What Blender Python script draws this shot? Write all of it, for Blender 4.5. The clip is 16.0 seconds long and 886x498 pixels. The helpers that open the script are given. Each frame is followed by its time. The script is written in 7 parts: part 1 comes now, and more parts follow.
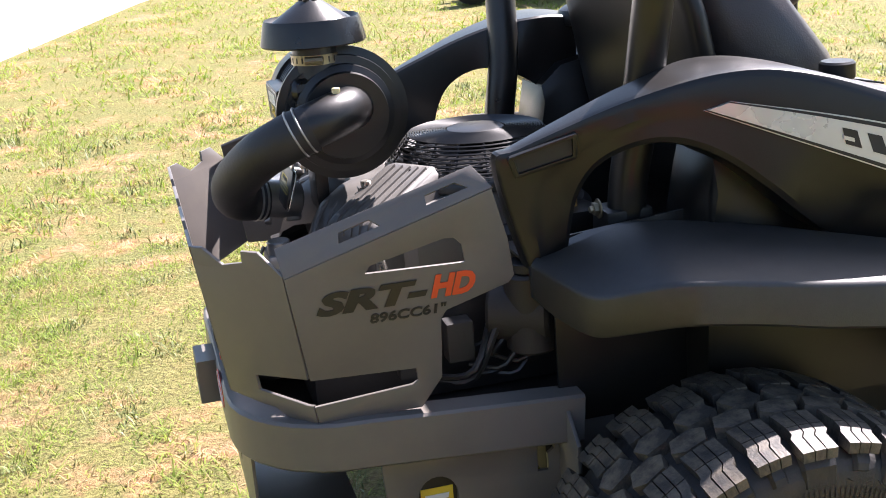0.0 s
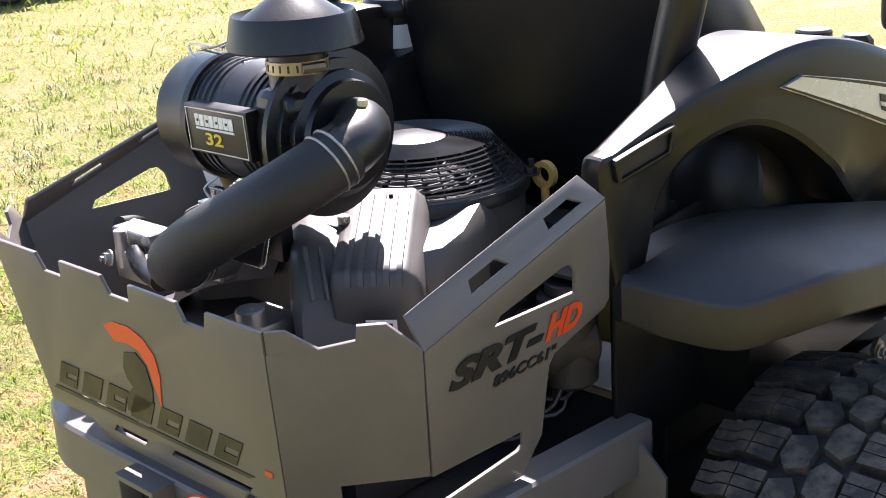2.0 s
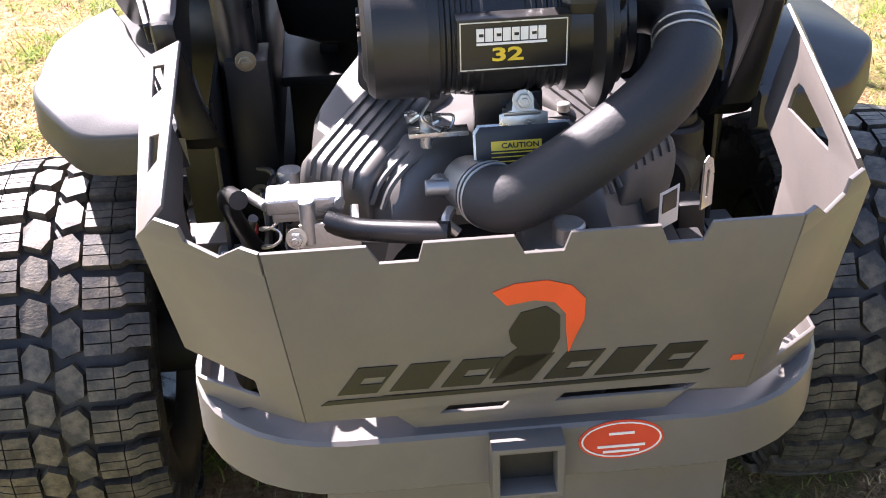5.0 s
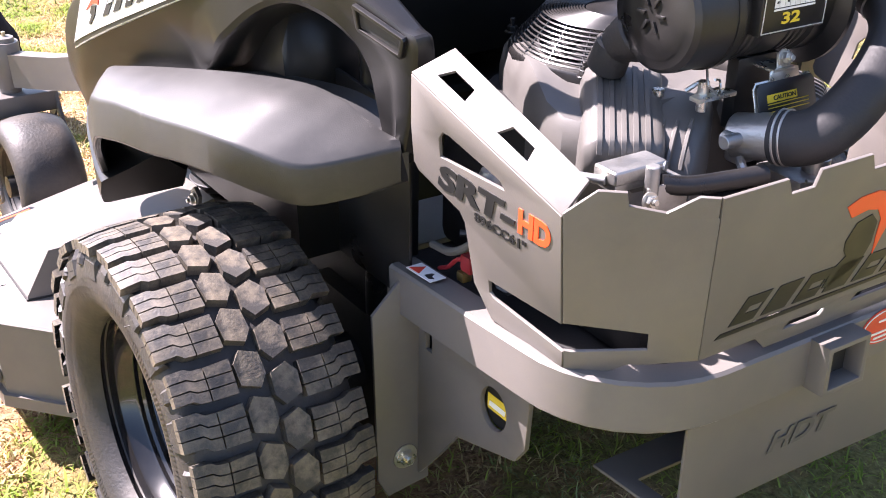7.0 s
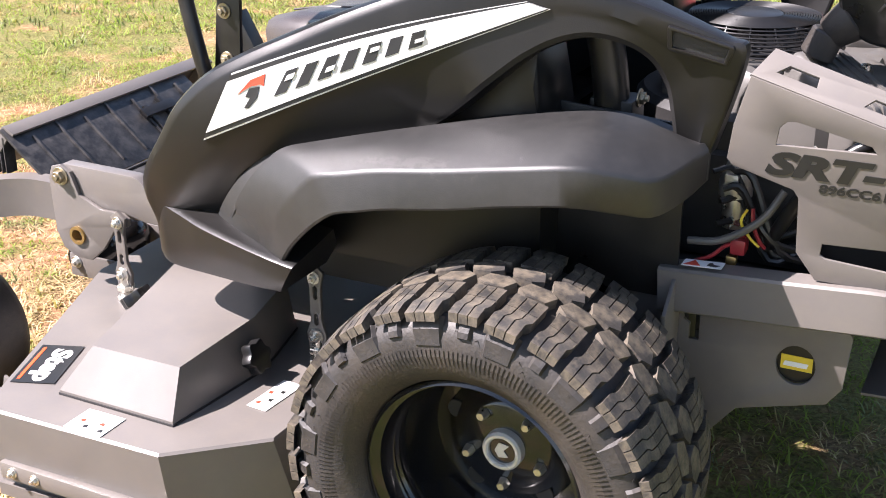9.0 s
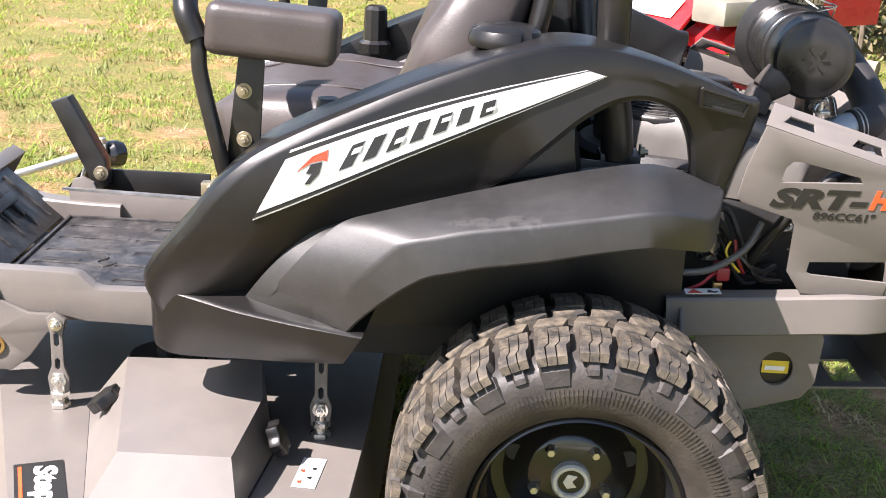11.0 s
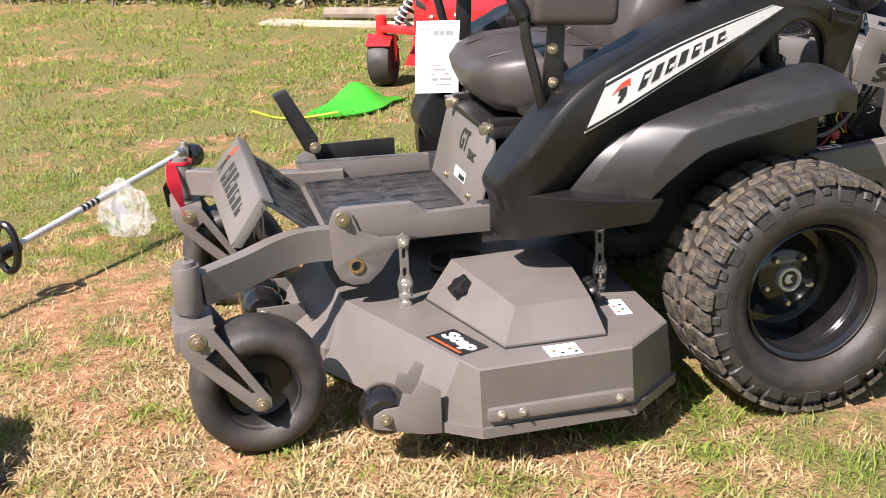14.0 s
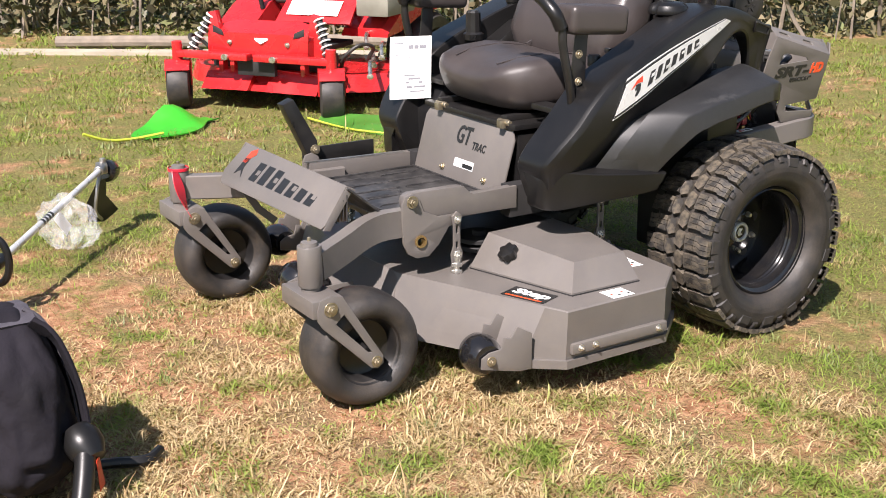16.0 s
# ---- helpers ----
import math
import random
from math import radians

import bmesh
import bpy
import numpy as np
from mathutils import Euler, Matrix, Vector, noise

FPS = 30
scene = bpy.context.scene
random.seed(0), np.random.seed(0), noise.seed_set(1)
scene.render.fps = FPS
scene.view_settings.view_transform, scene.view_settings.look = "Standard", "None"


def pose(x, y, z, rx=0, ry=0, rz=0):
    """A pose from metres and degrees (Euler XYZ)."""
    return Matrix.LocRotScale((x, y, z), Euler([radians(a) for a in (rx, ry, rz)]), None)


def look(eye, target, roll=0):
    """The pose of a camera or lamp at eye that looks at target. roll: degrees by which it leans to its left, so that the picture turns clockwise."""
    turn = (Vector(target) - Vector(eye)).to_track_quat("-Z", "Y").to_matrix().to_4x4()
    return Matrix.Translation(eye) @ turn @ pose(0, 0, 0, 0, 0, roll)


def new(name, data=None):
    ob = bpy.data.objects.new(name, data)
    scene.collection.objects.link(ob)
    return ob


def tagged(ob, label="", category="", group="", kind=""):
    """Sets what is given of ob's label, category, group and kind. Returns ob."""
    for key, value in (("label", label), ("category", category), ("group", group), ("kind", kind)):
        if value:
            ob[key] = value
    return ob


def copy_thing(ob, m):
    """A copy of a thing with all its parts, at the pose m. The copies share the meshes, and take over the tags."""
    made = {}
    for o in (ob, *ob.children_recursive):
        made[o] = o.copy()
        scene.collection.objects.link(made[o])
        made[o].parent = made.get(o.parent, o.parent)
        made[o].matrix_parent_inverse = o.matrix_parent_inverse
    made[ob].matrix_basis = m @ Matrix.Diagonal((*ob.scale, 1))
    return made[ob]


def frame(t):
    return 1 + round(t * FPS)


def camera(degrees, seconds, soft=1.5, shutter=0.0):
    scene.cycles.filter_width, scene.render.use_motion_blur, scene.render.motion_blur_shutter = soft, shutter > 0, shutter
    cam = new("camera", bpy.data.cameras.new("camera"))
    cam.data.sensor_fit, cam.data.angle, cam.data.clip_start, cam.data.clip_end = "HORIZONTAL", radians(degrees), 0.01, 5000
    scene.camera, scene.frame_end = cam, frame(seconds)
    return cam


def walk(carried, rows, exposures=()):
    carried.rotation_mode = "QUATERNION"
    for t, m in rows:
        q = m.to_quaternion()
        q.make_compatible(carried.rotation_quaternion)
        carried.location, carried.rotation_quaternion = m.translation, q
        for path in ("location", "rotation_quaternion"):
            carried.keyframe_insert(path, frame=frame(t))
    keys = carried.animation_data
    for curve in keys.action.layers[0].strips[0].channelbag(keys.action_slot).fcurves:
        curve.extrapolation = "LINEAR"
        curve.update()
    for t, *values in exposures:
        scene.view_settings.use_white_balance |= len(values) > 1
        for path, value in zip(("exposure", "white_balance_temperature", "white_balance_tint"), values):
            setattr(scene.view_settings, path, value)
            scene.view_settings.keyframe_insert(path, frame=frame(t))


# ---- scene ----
cam = camera(39.4, 16.0, 0.95)
PATH = [
    (0, (-0.722, -1.890, 1.276), (-0.263, -0.029, 0.693), -4.6),
    (0.3, (-0.902, -1.826, 1.262), (-0.253, -0.014, 0.698), -4.1),
    (0.5, (-0.984, -1.777, 1.26), (-0.237, -0.008, 0.699), -4.0),
    (1, (-1.095, -1.631, 1.234), (-0.154, 0.047, 0.687), -4.0),
    (1.5, (-1.199, -1.412, 1.256), (-0.056, 0.114, 0.653), -4.2),
    (2, (-1.33, -1.167, 1.274), (0.026, 0.154, 0.628), -3.6),
    (2.5, (-1.387, -0.864, 1.291), (0.138, 0.235, 0.607), -3.0),
    (3, (-1.436, -0.593, 1.319), (0.232, 0.274, 0.636), -2.5),
    (3.5, (-1.605, -0.337, 1.347), (0.18, 0.244, 0.657), -1.1),
    (3.7, (-1.678, -0.26, 1.358), (0.13, 0.216, 0.648), -0.9),
    (5.8, (-1.684, 0.509, 1.412), (-0.019, 0.063, 0.397), -1.7),
    (6, (-1.681, 0.622, 1.368), (-0.01, 0.072, 0.418), -0.8),
    (6.5, (-1.604, 0.851, 1.384), (-0.002, 0.121, 0.435), -0.3),
    (7, (-1.496, 1.168, 1.355), (-0.012, 0.163, 0.468), 1.0),
    (7.5, (-1.361, 1.48, 1.335), (-0.032, 0.241, 0.499), 1.0),
    (8, (-1.169, 1.654, 1.274), (0.051, 0.276, 0.491), 0.5),
    (8.5, (-0.882, 1.854, 1.348), (0.123, 0.344, 0.506), -1.2),
    (9, (-0.649, 2.058, 1.31), (0.183, 0.409, 0.544), -0.3),
    (9.5, (-0.468, 2.118, 1.282), (0.247, 0.391, 0.571), 0.2),
    (9.7, (-0.348, 2.148, 1.309), (0.269, 0.387, 0.589), 0.5),
    (11.8, (0.445, 2.553, 1.297), (0.271, 0.65, 0.708), 1.7),
    (12, (0.513, 2.595, 1.326), (0.313, 0.703, 0.708), 1.1),
    (12.5, (0.723, 2.741, 1.332), (0.476, 0.857, 0.707), -0.0),
    (13, (0.933, 2.905, 1.377), (0.656, 1.034, 0.726), -1.2),
    (13.5, (1.148, 3.079, 1.39), (0.838, 1.212, 0.742), -2.5),
    (14, (1.481, 3.189, 1.378), (1.059, 1.338, 0.748), -2.5),
    (14.5, (1.801, 3.248, 1.394), (1.257, 1.428, 0.77), -2.4),
    (15, (2.132, 3.287, 1.414), (1.438, 1.517, 0.795), -2.0),
    (15.5, (2.478, 3.298, 1.427), (1.621, 1.597, 0.818), -1.2),
    (16, (2.823, 3.26, 1.433), (1.805, 1.645, 0.837), -0.4),
]
walk(cam, [(t, look(eye, target, roll)) for t, eye, target, roll in PATH], [(0.0, 2.08, 6500, 14.0), (1.5, 2.26, 6500, 14.0), (3.7, 2.22, 6500, 14.0), (6.0, 2.7, 6500, 22.0), (7.0, 2.56, 6500, 20.7), (8.2, 2.38, 6500, 16.5), (9.0, 1.95, 6500, 14.0), (12.0, 1.97, 6700, 11.0), (12.7, 1.76, 6700, 10.8), (13.5, 1.37, 6700, 10.6), (14.5, 1.16, 6700, 10.4), (16.0, 1.05, 6700, 10.0)])

# ---- light ----
SUN_DIR = Vector((0.72, 0.50, 1.0)).normalized()
world = bpy.data.worlds.new("sky")
scene.world = world
world.use_nodes = True
wn = world.node_tree.nodes
sky = wn.new("ShaderNodeTexSky")
sky.sky_type = "NISHITA"
sky.sun_disc = False
sky.sun_elevation = math.asin(SUN_DIR.z)
sky.sun_rotation = math.atan2(SUN_DIR.x, SUN_DIR.y)
world.node_tree.links.new(sky.outputs[0], wn["Background"].inputs[0])
wn["Background"].inputs[1].default_value = 0.068
sun = new("sun", bpy.data.lights.new("sun", "SUN"))
sun.data.energy, sun.data.angle, sun.data.color = 5.0, radians(0.53), (1.0, 0.922, 0.932)
sun.matrix_world = look(SUN_DIR * 30, (0, 0, 0))


# ---- materials ----
def material(name, color, rough=0.5, metal=0.0, spread=0.15, scale=8.0, bump=0.0, bump_scale=200.0,
             dirt=None, dirt_amount=0.0, dirt_scale=14.0, coat=0.0, rough_spread=0.1, spec=0.5):
    """Base colour with two scales of variation, optional dirt of its own colour, and fine relief."""
    m = bpy.data.materials.new(name)
    m.use_nodes = True
    n, l = m.node_tree.nodes, m.node_tree.links
    b = n["Principled BSDF"]
    tc = n.new("ShaderNodeTexCoord")
    big = n.new("ShaderNodeTexNoise")
    big.inputs["Scale"].default_value = scale
    big.inputs["Detail"].default_value = 6
    l.new(tc.outputs["Object"], big.inputs["Vector"])
    ramp = n.new("ShaderNodeMapRange")
    ramp.inputs["From Min"].default_value, ramp.inputs["From Max"].default_value = 0.3, 0.7
    ramp.inputs["To Min"].default_value, ramp.inputs["To Max"].default_value = 1 - spread, 1 + spread
    l.new(big.outputs["Fac"], ramp.inputs["Value"])
    mul = n.new("ShaderNodeVectorMath")
    mul.operation = "SCALE"
    mul.inputs[0].default_value = color
    l.new(ramp.outputs["Result"], mul.inputs["Scale"])
    col = mul.outputs["Vector"]
    if dirt:
        dn = n.new("ShaderNodeTexNoise")
        dn.inputs["Scale"].default_value = dirt_scale
        dn.inputs["Detail"].default_value = 8
        dn.inputs["Roughness"].default_value = 0.7
        l.new(tc.outputs["Object"], dn.inputs["Vector"])
        dr = n.new("ShaderNodeMapRange")
        dr.inputs["From Min"].default_value, dr.inputs["From Max"].default_value = 0.42, 0.72
        dr.inputs["To Min"].default_value, dr.inputs["To Max"].default_value = 0, dirt_amount
        l.new(dn.outputs["Fac"], dr.inputs["Value"])
        mix = n.new("ShaderNodeMix")
        mix.data_type = "RGBA"
        l.new(dr.outputs["Result"], mix.inputs["Factor"])
        l.new(col, mix.inputs["A"])
        mix.inputs["B"].default_value = (*dirt, 1)
        col = mix.outputs["Result"]
    l.new(col, b.inputs["Base Color"])
    rr = n.new("ShaderNodeMapRange")
    rr.inputs["From Min"].default_value, rr.inputs["From Max"].default_value = 0.3, 0.7
    rr.inputs["To Min"].default_value, rr.inputs["To Max"].default_value = max(0.02, rough - rough_spread), min(1, rough + rough_spread)
    l.new(big.outputs["Fac"], rr.inputs["Value"])
    l.new(rr.outputs["Result"], b.inputs["Roughness"])
    b.inputs["Metallic"].default_value = metal
    b.inputs["Coat Weight"].default_value = coat
    b.inputs["Specular IOR Level"].default_value = spec
    if bump:
        fine = n.new("ShaderNodeTexNoise")
        fine.inputs["Scale"].default_value = bump_scale
        fine.inputs["Detail"].default_value = 3
        l.new(tc.outputs["Object"], fine.inputs["Vector"])
        bp = n.new("ShaderNodeBump")
        bp.inputs["Strength"].default_value = bump
        bp.inputs["Distance"].default_value = 0.002
        l.new(fine.outputs["Fac"], bp.inputs["Height"])
        l.new(bp.outputs["Normal"], b.inputs["Normal"])
    return m


GREY = material("grey_powder_coat", (0.134, 0.121, 0.111), 0.40, 0.0, 0.10, 5, 0.07, 420, (0.25, 0.21, 0.15), 0.12, 22)
PLASTIC = material("black_moulded_plastic", (0.0085, 0.0082, 0.0082), 0.34, 0, 0.2, 6, 0.08, 520, (0.12, 0.10, 0.08), 0.04, 9, rough_spread=0.05, spec=0.42)
# the fender's black plastic again, lightened for the sunlight on the flare's top
FLARE = material("sunlit_black_plastic", (0.0125, 0.0120, 0.0118), 0.50, 0, 0.14, 9, 0.10, 520, (0.16, 0.15, 0.14), 0.05, 60, rough_spread=0.05, spec=0.8)


def scuffed(m, centre, radii, color, amount, scale):
    """A pale rubbed patch with ragged edges on a material."""
    n, l = m.node_tree.nodes, m.node_tree.links
    b = n["Principled BSDF"]
    tc = n.new("ShaderNodeTexCoord")
    off = n.new("ShaderNodeVectorMath")
    off.operation = "SUBTRACT"
    l.new(tc.outputs["Object"], off.inputs[0])
    off.inputs[1].default_value = centre
    fit = n.new("ShaderNodeVectorMath")
    fit.operation = "DIVIDE"
    l.new(off.outputs[0], fit.inputs[0])
    fit.inputs[1].default_value = radii
    size = n.new("ShaderNodeVectorMath")
    size.operation = "LENGTH"
    l.new(fit.outputs[0], size.inputs[0])
    near = n.new("ShaderNodeMapRange")
    near.inputs["From Min"].default_value, near.inputs["From Max"].default_value = 1.0, 0.3
    near.inputs["To Min"].default_value, near.inputs["To Max"].default_value = 0.0, 0.36
    l.new(size.outputs["Value"], near.inputs["Value"])
    rag = n.new("ShaderNodeTexNoise")
    rag.inputs["Scale"].default_value, rag.inputs["Detail"].default_value, rag.inputs["Roughness"].default_value = scale, 8, 0.75
    l.new(tc.outputs["Object"], rag.inputs["Vector"])
    both = n.new("ShaderNodeMath")
    both.operation = "ADD"
    l.new(near.outputs["Result"], both.inputs[0])
    l.new(rag.outputs["Fac"], both.inputs[1])
    cut = n.new("ShaderNodeMapRange")
    cut.inputs["From Min"].default_value, cut.inputs["From Max"].default_value = 0.74, 0.86
    cut.inputs["To Min"].default_value, cut.inputs["To Max"].default_value = 0.0, amount
    l.new(both.outputs[0], cut.inputs["Value"])
    mix = n.new("ShaderNodeMix")
    mix.data_type = "RGBA"
    l.new(cut.outputs["Result"], mix.inputs["Factor"])
    l.new(b.inputs["Base Color"].links[0].from_socket, mix.inputs["A"])
    mix.inputs["B"].default_value = (*color, 1)
    l.new(mix.outputs["Result"], b.inputs["Base Color"])


scuffed(FLARE, (0.15, 0.590, 0.750), (0.18, 0.026, 0.03), (0.075, 0.072, 0.068), 0.30, 60)
BLACK = material("black_satin_paint", (0.0115, 0.011, 0.011), 0.36, 0, 0.2, 9, 0.06, 400, (0.14, 0.11, 0.08), 0.05, 18)
GLOSS = material("black_gloss_paint", (0.009, 0.009, 0.010), 0.16, 0, 0.2, 7, 0, 1, (0.14, 0.11, 0.08), 0.05, 20, coat=0.4, rough_spread=0.06)
RUBBER = material("tyre_rubber", (0.024, 0.022, 0.021), 0.58, 0, 0.2, 14, 0.4, 160, (0.20, 0.15, 0.10), 0.17, 11, rough_spread=0.1)
TREAD = material("tread_rubber", (0.036, 0.033, 0.030), 0.56, 0, 0.28, 20, 0.35, 260, (0.34, 0.275, 0.19), 0.48, 30)
MAT = material("black_floor_mat", (0.018, 0.0175, 0.018), 0.40, 0, 0.2, 14, 0.25, 80, (0.30, 0.28, 0.26), 0.20, 30)
VINYL = material("dark_vinyl", (0.047, 0.039, 0.037), 0.38, 0, 0.12, 10, 0.22, 420, (0.14, 0.11, 0.09), 0.08, 7)
ZINC = material("zinc_plate", (0.62, 0.60, 0.55), 0.3, 0.9, 0.15, 40, 0.1, 200, (0.40, 0.32, 0.16), 0.25, 60)
YZINC = material("yellow_zinc", (0.36, 0.31, 0.22), 0.42, 0.85, 0.15, 40, 0.1, 200)
ALLOY = material("cast_aluminium", (0.42, 0.41, 0.39), 0.42, 0.9, 0.12, 30, 0.4, 160)
COVER = material("engine_cover_plastic", (0.092, 0.086, 0.079), 0.46, 0, 0.15, 10, 0.06, 500, (0.15, 0.13, 0.10), 0.06, 20, spec=0.6)
WHITE = material("white_decal", (0.78, 0.77, 0.74), 0.35, 0, 0.04, 20)
SILVER = material("silver_badge", (0.62, 0.62, 0.60), 0.30, 0.35, 0.08, 9)
INK = material("black_ink", (0.015, 0.015, 0.015), 0.4, 0, 0.1, 20)
RED = material("red_decal", (0.62, 0.055, 0.025), 0.4, 0, 0.08, 20)
ORANGE = material("orange_red_decal", (0.75, 0.09, 0.025), 0.4, 0, 0.08, 20)
YELLOW = material("yellow_decal", (0.72, 0.52, 0.04), 0.4, 0, 0.08, 20)
BRASS = material("brass", (0.46, 0.31, 0.13), 0.38, 0.9, 0.1, 30)
REDPAINT = material("red_paint", (0.52, 0.018, 0.022), 0.28, 0, 0.10, 6, 0, 1, (0.20, 0.10, 0.06), 0.08, 20, coat=0.3)
GREEN = material("green_plastic", (0.035, 0.33, 0.02), 0.38, 0, 0.08, 8)
# dull black; also painted in where holes, gaps and shade look dark
SHADOWED = material("dull_black_and_shade", (0.020, 0.019, 0.019), 0.6, 0, 0.2, 9, 0.2, 200)


# ---- shapes ----
def box(x0, x1, y0, y1, z0, z1, bev=0.0, seg=2):
    bm = bmesh.new()
    bmesh.ops.create_cube(bm, size=1, matrix=Matrix.Translation(((x0 + x1) / 2, (y0 + y1) / 2, (z0 + z1) / 2)) @ Matrix.Diagonal((abs(x1 - x0), abs(y1 - y0), abs(z1 - z0), 1)))
    if bev:
        bmesh.ops.bevel(bm, geom=bm.edges[:], offset=bev, segments=seg, profile=0.6, affect="EDGES")
    return bm


def aim(p0, p1):
    """The matrix that takes +z from the origin to the way from p0 to p1."""
    d = Vector(p1) - Vector(p0)
    return Matrix.Translation(p0) @ d.to_track_quat("Z", "Y").to_matrix().to_4x4()


def revolve(profile, m=Matrix(), seg=32, close=False):
    """Profile of (radius, height) turned about z."""
    bm = bmesh.new()
    rings = []
    for r, h in profile:
        if r < 1e-5:
            rings.append([bm.verts.new(m @ Vector((0, 0, h)))])
        else:
            rings.append([bm.verts.new(m @ Vector((r * math.cos(2 * math.pi * k / seg), r * math.sin(2 * math.pi * k / seg), h))) for k in range(seg)])
    pairs = list(zip(rings, rings[1:])) + ([(rings[-1], rings[0])] if close else [])
    for a, b in pairs:
        for k in range(seg):
            j = (k + 1) % seg
            ring = [a[k % len(a)], a[j % len(a)], b[j % len(b)], b[k % len(b)]]
            ring = list(dict.fromkeys(ring))
            if len(ring) > 2:
                bm.faces.new(ring)
    bmesh.ops.recalc_face_normals(bm, faces=bm.faces[:])
    return bm


def cyl(p0, p1, r0, r1=None, seg=24, bev=None):
    r1 = r0 if r1 is None else r1
    h = (Vector(p1) - Vector(p0)).length
    b = min(r0, r1, h) * 0.12 if bev is None else bev
    return revolve([(0, 0), (r0 - b, 0), (r0, b), (r1, h - b), (r1 - b, h), (0, h)], aim(p0, p1), seg)


def smooth_path(points, steps=6):
    """A Catmull-Rom line through the points."""
    p = [Vector(q) for q in points]
    p = [2 * p[0] - p[1]] + p + [2 * p[-1] - p[-2]]
    out = []
    for a, b, c, d in zip(p, p[1:], p[2:], p[3:]):
        for k in range(steps):
            t = k / steps
            out.append(0.5 * ((2 * b) + (c - a) * t + (2 * a - 5 * b + 4 * c - d) * t * t + (3 * b - a - 3 * c + d) * t ** 3))
    return out + [p[-2]]


def sweep(section, path, up=(0, 0, 1), cap=True, twist_free=False):
    """A closed section of (side, up) drawn along a path."""
    bm = bmesh.new()
    path = [Vector(p) for p in path]
    rings, ref = [], Vector(up)
    for i, p in enumerate(path):
        d = (path[min(i + 1, len(path) - 1)] - path[max(i - 1, 0)]).normalized()
        side = d.cross(ref)
        side = side.normalized() if side.length > 1e-4 else Vector((1, 0, 0))
        top = side.cross(d).normalized()
        if twist_free:
            ref = top
        rings.append([bm.verts.new(p + side * s + top * t) for s, t in section])
    n = len(section)
    for a, b in zip(rings, rings[1:]):
        for k in range(n):
            bm.faces.new((a[k], a[(k + 1) % n], b[(k + 1) % n], b[k]))
    if cap:
        bm.faces.new(rings[0][::-1])
        bm.faces.new(rings[-1])
    bmesh.ops.recalc_face_normals(bm, faces=bm.faces[:])
    return bm


def tube(points, r, seg=12, steps=6, smooth=True):
    path = smooth_path(points, steps) if smooth else points
    first = Vector(path[1]) - Vector(path[0])
    up = (0, 0, 1) if abs(first.normalized().z) < 0.9 else (0, 1, 0)
    return sweep([(r * math.cos(2 * math.pi * k / seg), r * math.sin(2 * math.pi * k / seg)) for k in range(seg)], path, up, True, True)


def dense(rows, steps=5):
    """Rows of equal numbers, drawn out to smooth rows between them."""
    r = np.array(rows, float)
    r = np.vstack([2 * r[0] - r[1], r, 2 * r[-1] - r[-2]])
    out = []
    for a, b, c, d in zip(r, r[1:], r[2:], r[3:]):
        for k in range(steps):
            t = k / steps
            out.append(0.5 * (2 * b + (c - a) * t + (2 * a - 5 * b + 4 * c - d) * t * t + (3 * b - a - 3 * c + d) * t ** 3))
    return [list(map(float, q)) for q in out + [r[-2]]]


def loft(rings, ring_closed=True, cap=True):
    bm = bmesh.new()
    vs = [[bm.verts.new(p) for p in ring] for ring in rings]
    n = len(vs[0])
    for a, b in zip(vs, vs[1:]):
        for k in range(n if ring_closed else n - 1):
            bm.faces.new((a[k], a[(k + 1) % n], b[(k + 1) % n], b[k]))
    if cap and ring_closed:
        bm.faces.new(vs[0][::-1])
        bm.faces.new(vs[-1])
    bmesh.ops.recalc_face_normals(bm, faces=bm.faces[:])
    return bm


def filled(outlines, thick, bev=0.0):
    """A flat plate in the xy plane from closed outlines; the inner ones are holes."""
    cu = bpy.data.curves.new("plate", "CURVE")
    cu.dimensions, cu.fill_mode = "2D", "BOTH"
    cu.extrude, cu.bevel_depth, cu.bevel_resolution = max(thick / 2 - bev, 0.0), bev, 1
    cu.offset = -bev
    for line in outlines:
        s = cu.splines.new("POLY")
        s.points.add(len(line) - 1)
        s.use_cyclic_u = True
        for pt, (x, y) in zip(s.points, line):
            pt.co = (x, y, 0, 1)
    ob = bpy.data.objects.new("plate", cu)
    me = bpy.data.meshes.new_from_object(ob)
    bm = bmesh.new()
    bm.from_mesh(me)
    bpy.data.objects.remove(ob)
    bpy.data.curves.remove(cu)
    bpy.data.meshes.remove(me)
    bmesh.ops.remove_doubles(bm, verts=bm.verts[:], dist=1e-5)
    return bm


def basis(o, u, v):
    u, v = Vector(u).normalized(), Vector(v)
    w = u.cross(v).normalized()
    v = w.cross(u)
    m = Matrix((u, v, w)).transposed().to_4x4()
    m.translation = o
    return m


def plate(outlines, thick, m, bev=0.0008):
    bm = filled(outlines, thick, bev)
    bmesh.ops.transform(bm, matrix=m, verts=bm.verts[:])
    return bm


def quad_plate(outlines, a, b, c, d, thick, bev=0.0008):
    """A plate whose unit square lies on the corners a (0,0), b (1,0), c (1,1), d (0,1)."""
    a, b, c, d = (Vector(p) for p in (a, b, c, d))
    sx, sy = (b - a).length, (d - a).length
    w = (b - a).cross(d - a).normalized()
    bm = filled([[(x * sx, y * sy) for x, y in line] for line in outlines], thick, bev)
    for v in bm.verts:
        x, y, z = v.co.x / sx, v.co.y / sy, v.co.z
        v.co = a * (1 - x) * (1 - y) + b * x * (1 - y) + c * x * y + d * (1 - x) * y + w * z
    return bm


